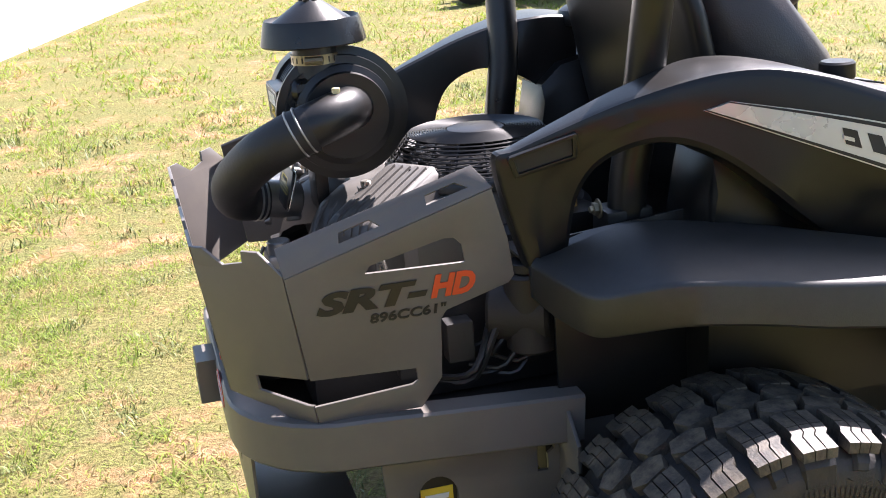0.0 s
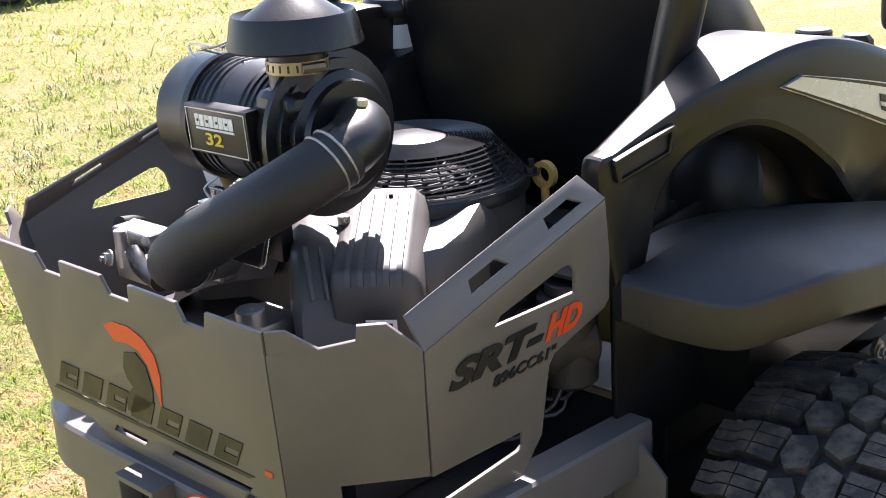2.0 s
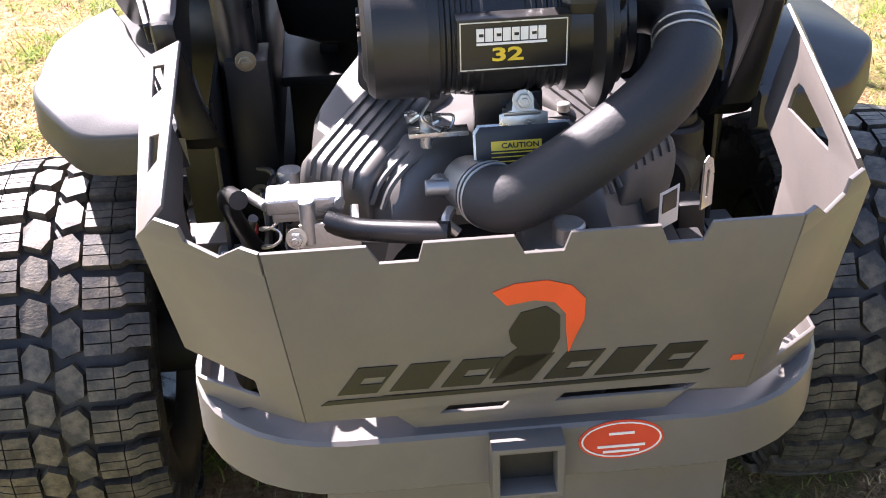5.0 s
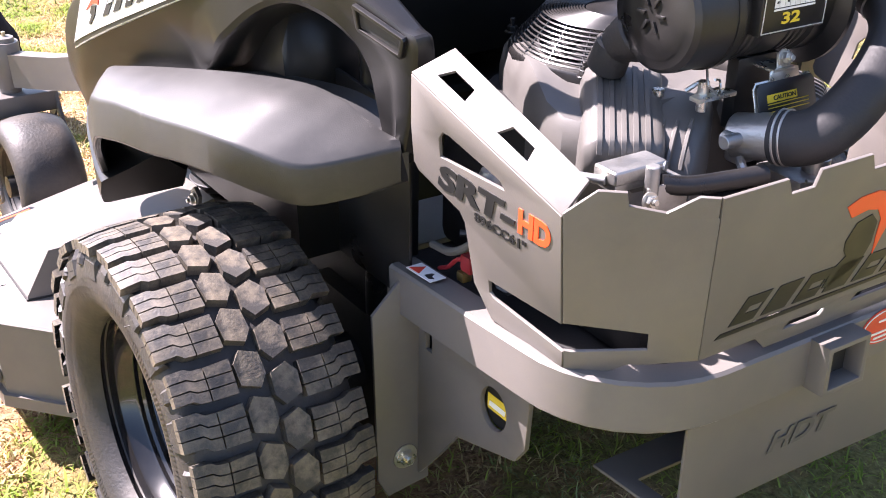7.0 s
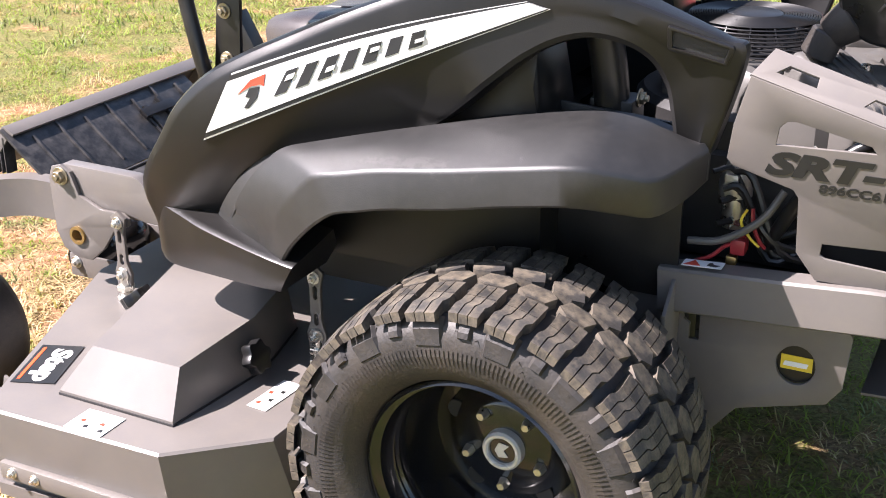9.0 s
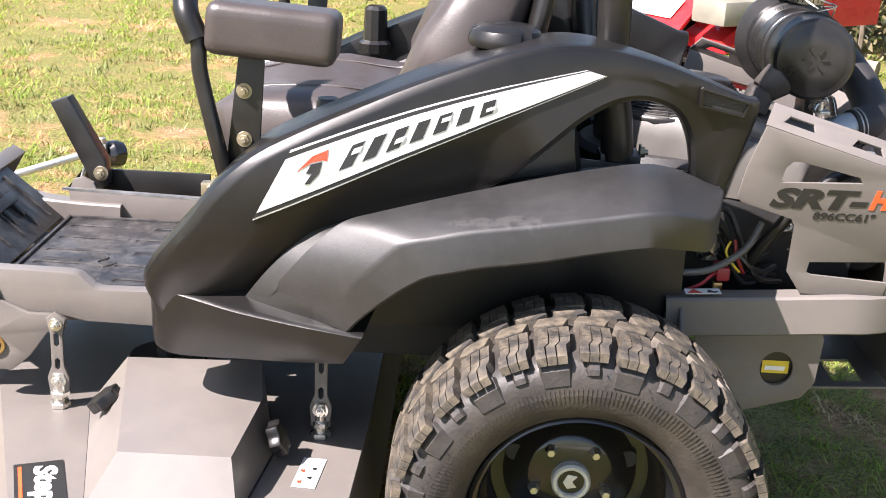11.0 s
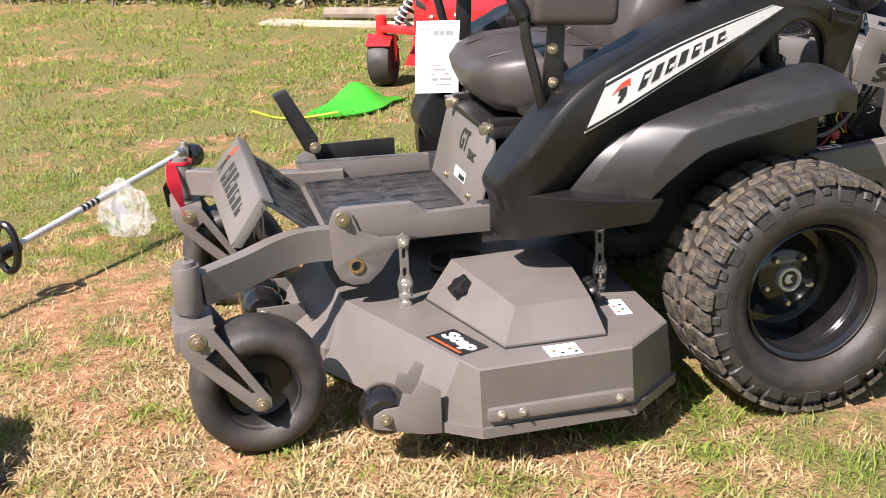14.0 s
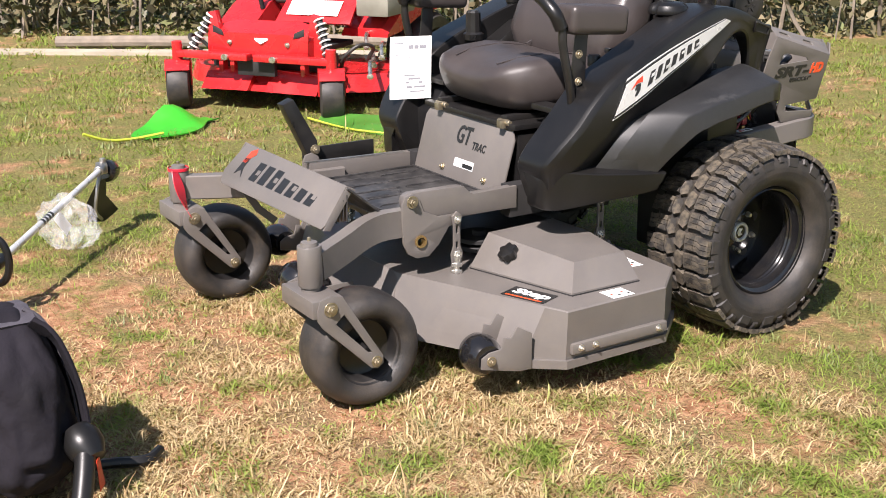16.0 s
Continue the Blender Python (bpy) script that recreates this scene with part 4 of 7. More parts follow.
def deck_shell():
    top = both([(1.080, 0.240), (0.890, 0.714), (0.862, 0.782), (0.502, 0.772), (0.366, 0.652), (0.355, 0.30)])
    low = both([(1.150, 0.300), (0.950, 0.692), (0.856, 0.768), (0.492, 0.760), (0.340, 0.625), (0.335, 0.30)])
    at = lambda line, z, k=1.0: [Vector((0.74 + (x - 0.74) * k, y * k, z)) for x, y in line]  # noqa: E731
    return loft([at(top, 0.272, 0.994), at(top, 0.268), at(low, 0.112), at(low, 0.108, 0.985), at(top, 0.250, 0.98)])


deck = part("deck_shell", deck_shell(), GREY, mower, "grey welded steel cutting deck", 20)
lip = [(0.98, 0.292), (1.139, 0.288), (1.237, 0.022), (1.237, -0.022), (1.139, -0.288), (0.98, -0.292)]
nose = [(0.98, 0.236), (1.078, 0.238), (1.084, 0.022), (1.084, -0.022), (1.078, -0.238), (0.98, -0.236)]
part("deck_nose", loft([[Vector((x, y, 0.108)) for x, y in lip], [Vector((x, y, 0.160)) for x, y in lip], [Vector((x - 0.004, y * 0.99, 0.166)) for x, y in lip], [Vector((x, y, 0.2705)) for x, y in nose]]), GREY, deck, "", 20)
for s in (1, -1):
    fx = (lambda b: b) if s > 0 else flip
    # front lip, lower rim and side rub rail
    rim = [(0.952, 0.690, 0.112), (0.856, 0.768, 0.112), (0.492, 0.760, 0.112), (0.340, 0.625, 0.112)]
    part("deck_rim", fx(sweep([(-0.010, -0.012), (0.010, -0.012), (0.010, 0.012), (-0.010, 0.012)], rim)), GREY, deck)
    part("rub_rail", fx(box(0.500, 0.845, 0.764, 0.784, 0.140, 0.172, 0.006)), GREY, deck)
    for x in (0.815, 0.765, 0.535):
        part("rail_bolt", fx(hexbolt((x, 0.783, 0.157), (0, 1, 0), 0.007, 0.005)), ZINC, deck)
    # belt cover with sloping faces
    lower = [(0.876, 0.325), (0.777, 0.690), (0.535, 0.692), (0.512, 0.466), (0.550, 0.300)]
    upper = [(0.806, 0.318, 0.372), (0.735, 0.642, 0.352), (0.553, 0.640, 0.352), (0.535, 0.450, 0.366), (0.560, 0.312, 0.375)]
    cover = part("belt_cover", fx(loft([[Vector((x, y, 0.272)) for x, y in lower], [Vector((x, y, 0.280)) for x, y in lower], [Vector(p) for p in upper]])), GREY, mower, "sloped grey belt cover on the deck", 20)
    # dark strip drawn in for the shaded gap under the cover's edge
    part("cover_gap_strip", fx(loft([[Vector((0.69 + (x - 0.69) * 1.012, 0.5 + (y - 0.5) * 1.012, z)) for x, y in lower] for z in (0.271, 0.2755)])), SHADOWED, cover)
    knob = [(0.028 * (1 + 0.13 * math.cos(6 * a)) * math.cos(a), 0.028 * (1 + 0.13 * math.cos(6 * a)) * math.sin(a)) for a in (2 * math.pi * k / 36 for k in range(36))]
    nrm = Vector((0.58, 0.10, 0.80)).normalized()
    part("cover_knob", fx(plate([knob], 0.022, basis(Vector((0.812, 0.432, 0.336)) + nrm * 0.006, (0, 1, 0), (-0.8, 0, 0.58)), 0.003)), PLASTIC, cover)
    part("cover_knob", fx(plate([knob], 0.022, basis((0.500, 0.50, 0.318), (0, 1, 0), (0.4, 0, 1)), 0.003)), PLASTIC, cover)
    # stickers
    st = part("step_sticker", fx(plate([[(0, 0), (0.142, 0), (0.142, 0.080), (0, 0.080)]], 0.001, basis((0.934, 0.564, 0.2735), (-0.35, 0.937, 0), (-0.937, -0.35, 0)), 0)), INK, deck, "black step sticker with white and orange")
    if s > 0:
        part("step_lettering", letters("Step", (0.910, 0.571, 0.2745), (-0.35, 0.937, 0), (-0.937, -0.35, 0), 0.122, 0.050, 0.0008, 0.1, 0.045), WHITE, deck)
        part("step_stripe", plate([[(0, 0), (0.12, 0), (0.12, 0.006), (0, 0.006)]], 0.0008, basis((0.924, 0.572, 0.2743), (-0.35, 0.937, 0), (-0.937, -0.35, 0)), 0), ORANGE, deck)
    for o, u, v, w, h in (((0.695, 0.772, 0.2735), (-1, 0.0, 0), (0, -1, 0), 0.077, 0.063), ((0.426, 0.586, 0.2735), (-0.08, -1, 0), (1, -0.08, 0), 0.102, 0.040)):
        part("safety_sticker", fx(plate([[(0, 0), (w, 0), (w, h), (0, h)]], 0.001, basis(o, u, v), 0)), WHITE, deck, "white safety sticker with small symbols")
        m = basis(Vector(o) + Vector((0, 0, 0.0009)), u, v)
        for k, (a, b) in enumerate(((0.012, 0.026), (0.028, 0.012), (0.050, 0.028), (0.060, 0.010))):
            if a < w - 0.012:
                part("sticker_mark", fx(plate([[(a, b), (a + 0.010, b), (a + 0.008, b + 0.008), (a + 0.002, b + 0.007)]], 0.0006, m, 0)), RED if k % 2 == 0 else INK, deck)
    # anti-scalp roller on its arms
    arm = [(-0.030, -0.020), (0.085, -0.045), (0.125, -0.045), (0.125, 0.060), (0.080, 0.085), (0.060, 0.055), (0.040, 0.060), (0.030, 0.028), (-0.005, 0.024), (-0.028, 0.010)]
    part("roller_arm", fx(plate([[(-x, y) for x, y in arm]], 0.006, basis((1.062, 0.705, 0.147), (1, -0.12, 0), (0, 0, 1)))), GREY, deck)
    part("roller_arm", fx(plate([[(-x, y) for x, y in arm]], 0.006, basis((1.050, 0.590, 0.147), (1, -0.12, 0), (0, 0, 1)))), GREY, deck)
    d = Vector((-0.12, -1, 0)).normalized()
    c = Vector((1.058, 0.648, 0.147))
    part("anti_scalp_roller", fx(revolve([(0.010, -0.050), (0.040, -0.048), (0.052, -0.032), (0.058, 0.0), (0.052, 0.032), (0.040, 0.048), (0.010, 0.050)], aim(c, c + d), 32)), GLOSS, deck, "shiny black anti-scalp roller")
    part("roller_bolt", fx(hexbolt((1.063, 0.709, 0.147), (0.12, 1, 0), 0.010, 0.007)), YZINC, deck)
    # front inner roller
    c = Vector((1.268, 0.050, 0.205))
    part("anti_scalp_roller", fx(revolve([(0.010, -0.050), (0.040, -0.048), (0.052, -0.032), (0.058, 0.0), (0.052, 0.032), (0.040, 0.048), (0.010, 0.050)], aim(c, c + Vector((0, 1, 0))), 32)), GLOSS, deck, "shiny black anti-scalp roller")
    part("roller_arm", fx(box(1.160, 1.288, 0.106, 0.113, 0.170, 0.225, 0.002)), GREY, deck)
    part("roller_bolt", fx(hexbolt((1.268, 0.113, 0.205), (0, 1, 0), 0.010, 0.007)), ZINC, deck)
    # lift links
    for x, y, zt, zb in ((0.930, 0.332, 0.436, 0.290), (0.440, 0.395, 0.440, 0.290)):
        link = [(-0.013, 0), (0.013, 0), (0.016, 0.03), (0.009, 0.055), (0.009, zt - zb - 0.03), (0.014, zt - zb), (0.0, zt - zb + 0.014), (-0.014, zt - zb), (-0.009, zt - zb - 0.03), (-0.009, 0.055), (-0.016, 0.03)]
        h = zt - zb
        link = [(u * 1.25, v) for u, v in link]
        slots = [[(-0.0045, a), (0.0, a - 0.004), (0.0045, a), (0.0045, b), (0.0, b + 0.004), (-0.0045, b)] for a, b in ((0.050, 0.066), (h - 0.050, h - 0.030))]
        part("lift_link", fx(plate([link, *slots], 0.008, basis((x, y, zb + 0.01), (1, 0, 0), (0, 0, 1)))), GREY, mower, "grey hanger link with bolts")
        part("link_bolt", fx(hexbolt((x, y + 0.005, zt), (0, 1, 0), 0.0085, 0.007)), ZINC, mower)
        part("link_bolt", fx(hexbolt((x, y + 0.005, zb + 0.036), (0, 1, 0), 0.010, 0.008)), ZINC, mower)
        part("link_stud", fx(joined(cyl((x, y, 0.272), (x, y, zb + 0.05), 0.011), cyl((x, y, 0.272), (x, y, 0.282), 0.019, seg=6), cyl((x, y, 0.292), (x, y, 0.304), 0.018, seg=6))), ZINC, mower)
    part("spindle_pulley", fx(joined(cyl((0.76, 0.20, 0.29), (0.76, 0.20, 0.305), 0.075), cyl((0.76, 0.20, 0.315), (0.76, 0.20, 0.33), 0.075), cyl((0.76, 0.20, 0.272), (0.76, 0.20, 0.345), 0.022))), SHADOWED, deck)

# ---- front frame, casters ----
for s in (1, -1):
    fx = (lambda b: b) if s > 0 else flip
    rail = [(0.70, 0.432), (0.70, 0.500), (0.855, 0.498), (0.868, 0.503), (0.890, 0.524), (0.905, 0.528), (1.075, 0.530), (1.092, 0.522), (1.098, 0.505), (1.088, 0.470), (1.070, 0.450), (0.930, 0.446), (0.88, 0.436)]
    if s < 0:
        rail = [(0.70, 0.432), (0.70, 0.496), (1.10, 0.506), (1.098, 0.470), (1.070, 0.450), (0.930, 0.446), (0.88, 0.436)]
        # bright strip painted in for sunlight on the rail's narrow top
        part("rail_edge", sweep([(-0.005, -0.002), (0.005, -0.002), (0.005, 0.003), (-0.005, 0.003)], [(0.74, -0.288, 0.498), (1.115, -0.288, 0.5075)]), ALLOY, mower, "bright strip standing for the sunlit rail edge")
    part("side_rail", fx(plate([rail], 0.030, basis((0, 0.298, 0), (1, 0, 0), (0, 0, 1)), 0.002)), GREY, mower)
    lug_pl = [(0.930, 0.450), (0.915, 0.440), (0.916, 0.425), (0.932, 0.418), (0.950, 0.414), (0.985, 0.365), (1.020, 0.335), (1.060, 0.335), (1.090, 0.352), (1.105, 0.385), (1.108, 0.500), (1.098, 0.524), (1.075, 0.530), (1.052, 0.518), (1.035, 0.472), (0.985, 0.450)]
    hole = [(1.048 + 0.017 * math.cos(k * math.pi / 10), 0.385 + 0.017 * math.sin(k * math.pi / 10)) for k in range(20)]
    part("pivot_lug", fx(plate([lug_pl, hole], 0.010, basis((0, 0.318, 0), (1, 0, 0), (0, 0, 1)), 0.002)), GREY, mower)
    part("pivot_bush", fx(revolve([(0.013, 0), (0.019, 0), (0.019, 0.022), (0.013, 0.022)], aim((1.048, 0.306, 0.385), (1.048, 0.33, 0.385)), 24, True)), BRASS, mower, "brass bush with a yellow zinc edge")
    part("arm_bolt", fx(hexbolt((1.075, 0.324, 0.507), (0, 1, 0), 0.013, 0.010)), YZINC, mower)
    # the off-side caster stands a little further out
    dx, hy = (0.0, 0.440) if s > 0 else (-0.028, 0.585)
    wide = hy - 0.440
    arm_path = smooth_path([(0.98, 0.288, 0.440), (1.08, 0.290, 0.442), (1.17, 0.300, 0.446), (1.24, 0.322 + wide * 0.3, 0.440), (1.32 + dx, 0.360 + wide * 0.62, 0.424), (1.435 + dx, 0.425 + wide, 0.410)], 5)
    part("front_arm", fx(sweep([(-0.022, -0.040), (0.018, -0.040), (0.022, -0.036), (0.022, 0.036), (0.018, 0.040), (-0.022, 0.040)], arm_path)), GREY, mower, "grey curved front arm", 30)
    hx = 1.462 + dx
    part("caster_head", fx(joined(revolve([(0, 0.362), (0.031, 0.362), (0.033, 0.366), (0.033, 0.470), (0.031, 0.474), (0, 0.474)], Matrix.Translation((hx, hy, 0)), 32), revolve([(0.0, 0.474), (0.024, 0.474), (0.022, 0.484), (0.008, 0.487), (0, 0.487)], Matrix.Translation((hx, hy, 0)), 24))), GREY, mower)
    part("grease_fitting", fx(joined(cyl((hx, hy, 0.486), (hx, hy, 0.497), 0.005, seg=8))), YZINC, mower)
    # fork: top block, plates and wheel
    fork = part("caster_fork", fx(joined(box(1.412 + dx, 1.505 + dx, hy - 0.095, hy + 0.095, 0.300, 0.350, 0.006),
                cyl((hx, hy, 0.345), (hx, hy, 0.364), 0.026))), GREY, mower, "grey caster fork with triangular arms")
    tri_out = [(1.492, 0.325), (1.484, 0.350), (1.450, 0.360), (1.418, 0.350), (1.300, 0.160), (1.300, 0.138), (1.318, 0.126), (1.338, 0.132), (1.478, 0.272), (1.492, 0.295)]
    tri_in = [(1.415, 0.300), (1.440, 0.278), (1.345, 0.178), (1.334, 0.176)]
    for yy in (hy + 0.094, hy - 0.094):
        part("fork_arm", fx(plate([tri_out, tri_in], 0.008, basis((dx, yy, 0), (1, 0, 0), (0, 0, 1)), 0.0015)), GREY, fork)
    part("fork_bolt", fx(hexbolt((1.454 + dx, hy + 0.098, 0.322), (0, 1, 0), 0.014, 0.008)), YZINC, fork)
    part("axle_bolt", fx(hexbolt((1.322 + dx, hy + 0.098, 0.148), (0, 1, 0), 0.011, 0.008)), YZINC, fork)
    part("fork_bolt", fx(hexbolt((1.454 + dx, hy - 0.098, 0.322), (0, -1, 0), 0.014, 0.008)), YZINC, fork)
    part("axle_bolt", fx(hexbolt((1.322 + dx, hy - 0.098, 0.148), (0, -1, 0), 0.011, 0.008)), YZINC, fork)
    m = pose(1.322 + dx, hy * s, 0.163, -90 * s, 0, 0)
    cw = part_local("caster_wheel", joined(revolve([(0.092, 0.060), (0.096, 0.064), (0.100, 0.060), (0.096, 0.054), (0.086, 0.046), (0.078, 0.020), (0.060, 0.012), (0.030, 0.014), (0.026, 0.074), (0.0, 0.074)], seg=48), revolve([(0.026, -0.074), (0.03, -0.014), (0.078, -0.02), (0.096, -0.060)], seg=40)), BLACK, mower, m, "gloss black front caster wheel")
    tp = [(0.090, 0.052), (0.098, 0.066), (0.112, 0.077), (0.130, 0.080), (0.147, 0.072), (0.157, 0.054), (0.1615, 0.030), (0.163, 0.0)]
    part("tyre", revolve(tp + [(r, -h) for r, h in tp[::-1][1:]], seg=72), RUBBER, cw, "smooth dusty rubber tyre", 60)

# ---- foot platform ----
part("floor_pan", box(0.695, 1.115, -0.288, 0.288, 0.425, 0.440, 0.003), GREY, mower)
fm = part("floor_mat", box(0.715, 1.095, -0.262, 0.262, 0.440, 0.449, 0.003), MAT, mower, "worn ribbed black rubber floor mat")
for k in range(6):
    y = -0.205 + k * 0.082
    for x0, x1 in ((0.745, 0.885 + 0.02 * (k % 2)), (0.935 - 0.015 * (k % 3), 1.070)):
        part("mat_rib", tube([(x0, y, 0.4485), ((x0 + x1) / 2, y + 0.002, 0.4500), (x1 - 0.012, y, 0.4495), (x1, y + 0.010, 0.4485)], 0.0030, 8, 4), MAT, fm)
part("mat_rib", tube([(0.905, 0.03, 0.4490), (0.925, 0.055, 0.4500), (0.945, 0.030, 0.4500), (0.930, 0.005, 0.4500), (0.950, -0.03, 0.4490)], 0.0030, 8, 4), MAT, fm)
part("mat_border", joined(box(0.715, 0.722, -0.262, 0.262, 0.448, 0.455, 0.002), box(1.088, 1.095, -0.262, 0.262, 0.448, 0.455, 0.002), box(0.715, 1.095, 0.255, 0.262, 0.448, 0.455, 0.002), box(0.715, 1.095, -0.262, -0.255, 0.448, 0.455, 0.002)), MAT, fm)
part("mat_slot", plate([[(-0.035, -0.008), (0.035, -0.008), (0.042, 0), (0.035, 0.008), (-0.035, 0.008), (-0.042, 0)]], 0.001, pose(1.02, 0.02, 0.4495)), SHADOWED, fm)
# sloping tread plate and front panel
tread = part("foot_rest", quad_plate([[(0, 0), (1, 0), (1, 1), (0, 1)]], (1.115, -0.29, 0.445), (1.115, 0.29, 0.445), (1.262, 0.290, 0.566), (1.262, -0.29, 0.566), 0.006), MAT, mower, "black ribbed rubber foot rest")
FU, FV = Vector((0, 1, 0)), Vector((1.262 - 1.115, 0, 0.121)).normalized()
FN = FU.cross(FV)
for k in range(7):
    y = -0.235 + k * 0.078
    o = Vector((1.115, y, 0.445)) + FV * 0.02 - FN * 0.003
    part("rest_rib", plate([[(-0.003, 0), (0.003, 0), (0.003, 0.13 + 0.02 * (k % 2)), (-0.003, 0.13 + 0.02 * (k % 2))]], 0.010, basis(o, FU, FV), 0.0015), MAT, tread)
o = Vector((1.115, -0.12, 0.445)) + FV * 0.10 - FN * 0.012
part("brake_pedal", joined(plate([[(-0.055, -0.012), (0.055, -0.012), (0.055, 0.012), (-0.055, 0.012)]], 0.012, basis(o, FU, FV), 0.002), plate([[(-0.035, -0.045), (-0.020, -0.045), (-0.020, 0.03), (-0.035, 0.03)]], 0.018, basis(o + FN * 0.008, FU, FV), 0.002), plate([[(0.020, -0.055), (0.036, -0.055), (0.036, 0.02), (0.020, 0.02)]], 0.018, basis(o + FN * 0.008, FU, FV), 0.002)), BLACK, tread, "small black foot pedal")
PA, PB, PC, PD = Vector((1.362, -0.435, 0.452)), Vector((1.345, 0.290, 0.458)), Vector((1.262, 0.280, 0.570)), Vector((1.268, -0.405, 0.572))
fpan = part("front_panel", quad_plate([[(0, 0.30), (0.035, 0.06), (0.07, 0), (0.985, 0), (1, 0.10), (1, 1), (0.03, 1)]], PA, PB, PC, PD, 0.006, 0.0015), GREY, mower, "sloping grey front panel with dark brand bars")
part("panel_cap", quad_plate([[(0, 0), (1, 0), (1, 1), (0, 1)]], PD, PC, (1.236, 0.280, 0.556), (1.240, -0.405, 0.556), 0.006), GREY, fpan)
part("panel_end", plate([[(1.362, 0.452), (1.268, 0.572), (1.240, 0.556), (1.300, 0.45)]], 0.005, basis((0, -0.402, 0), (1, 0, 0), (0, 0, 1))), GREY, fpan)
part("panel_flange", quad_plate([[(0, 0), (1, 0), (1, 1), (0, 1)]], (1.345, 0.288, 0.456), (1.322, 0.288, 0.452), (1.246, 0.279, 0.554), (1.262, 0.279, 0.568), 0.005), GREY, fpan)
part("panel_brace", sweep([(-0.012, -0.003), (0.012, -0.003), (0.012, 0.003), (-0.012, 0.003)], [(1.335, -0.30, 0.462), (1.285, -0.285, 0.38), (1.235, -0.27, 0.335)], (0, 1, 0)), GREY, fpan)
for k in range(7):
    x = 1.262 + 0.012 * k
    part("rest_web", box(x, x + 0.003, 0.255, 0.284, 0.470, 0.548 - 0.013 * k, 0.0005), MAT, tread)
PU = (PB - PA).normalized()
PV = (PD - PA).normalized()
PN = PU.cross(PV).normalized()
PV = PN.cross(PU)
parts("brand_bar", blocks(7, PA + PU * 0.190 + PV * 0.045 + PN * 0.0042, PU, PV, 0.430, 0.066, 0.30, 0.30, 0.001), INK, fpan, "dark slanted brand bars")
part("emblem_crest", plate([[(0.012, 0.075), (0.030, 0.118), (0.062, 0.132), (0.070, 0.112), (0.050, 0.098), (0.036, 0.076)]], 0.001, basis(PA + PU * 0.085 + PV * 0.015 + PN * 0.0042, PU, PV), 0), RED, fpan, "red crest emblem")
part("emblem_shape", plate([[(0.0, 0.030), (0.020, 0.092), (0.048, 0.094), (0.040, 0.060), (0.052, 0.028), (0.030, 0.050)]], 0.001, basis(PA + PU * 0.085 + PV * 0.015 + PN * 0.0042, PU, PV), 0), INK, fpan)

CAPX, CAPZ = 0.151, 0.978
# ---- seat base and seat ----
sb = part("seat_base", quad_plate([[(0, 0), (1, 0), (1, 0.8), (0.94, 1), (0.06, 1), (0, 0.8)]], (0.716, -0.255, 0.452), (0.716, 0.255, 0.452), (0.655, 0.255, 0.668), (0.655, -0.255, 0.668), 0.006), GREY, mower, "sloping grey seat base panel")
SV = Vector((-0.061, 0, 0.216)).normalized()
SN = Vector((0.216, 0, 0.061)).normalized()
part("base_lettering", letters("GT", Vector((0.716, -0.045, 0.452)) + SV * 0.120 + SN * 0.0042, (0, 1, 0), SV, 0.085, 0.060, 0.001, 0.2), INK, sb)
part("base_lettering", letters("TRAC", Vector((0.716, 0.050, 0.452)) + SV * 0.112 + SN * 0.0042, (0, 1, 0), SV, 0.075, 0.026, 0.001, 0.2), INK, sb)
part("base_sticker", plate([[(0, 0), (0.11, 0), (0.11, 0.028), (0, 0.028)]], 0.001, basis(Vector((0.716, -0.03, 0.452)) + SV * 0.045 + SN * 0.0042, (0, 1, 0), SV), 0), WHITE, sb)
part("sticker_bar", plate([[(0.05, 0.003), (0.107, 0.003), (0.107, 0.016), (0.05, 0.016)]], 0.001, basis(Vector((0.716, -0.03, 0.452)) + SV * 0.045 + SN * 0.005, (0, 1, 0), SV), 0), INK, sb)
for y in (-0.09, 0.15):
    part("base_bolt", hexbolt(Vector((0.716, y, 0.452)) + SV * 0.03 + SN * 0.003, SN, 0.008, 0.006), YZINC, sb)
part("base_box", box(0.20, 0.652, -0.252, 0.252, 0.45, 0.640, 0.006), BLACK, mower)
part("seat_platform", box(0.16, 0.672, -0.262, 0.262, 0.655, 0.672, 0.004), BLACK, mower, "black hinged seat platform")
for y in (-0.185, 0.185):
    part("seat_rail", box(0.25, 0.66, y - 0.015, y + 0.015, 0.672, 0.69, 0.003), BLACK, mower)
for y in (-0.16, 0.20):
    part("hinge_clip", joined(cyl((0.668, y - 0.03, 0.672), (0.668, y + 0.03, 0.672), 0.009), box(0.655, 0.690, y - 0.012, y + 0.012, 0.655, 0.680, 0.003)), YZINC, mower)


def cushion(rows, hollow=0.018):
    """Rows of (centre, half width, half height, lean) lofted into a padded body."""
    rings = []
    for (x, z), hw, th, ax, az in rows:
        n = Vector((ax, 0, az)).normalized()
        ring = []
        for k in range(20):
            a = 2 * math.pi * k / 20
            c, sn = math.cos(a), math.sin(a)
            sy = math.copysign(abs(c) ** 0.45, c) * hw
            sh = math.copysign(abs(sn) ** 0.6, sn) * th
            dish = hollow * min(1, th / 0.08) * (1 - (sy / max(hw, 1e-3)) ** 2) if sn > 0.3 else 0
            ring.append(Vector((x, sy, z)) + n * (sh - dish))
        rings.append(ring)
    return loft(rings)


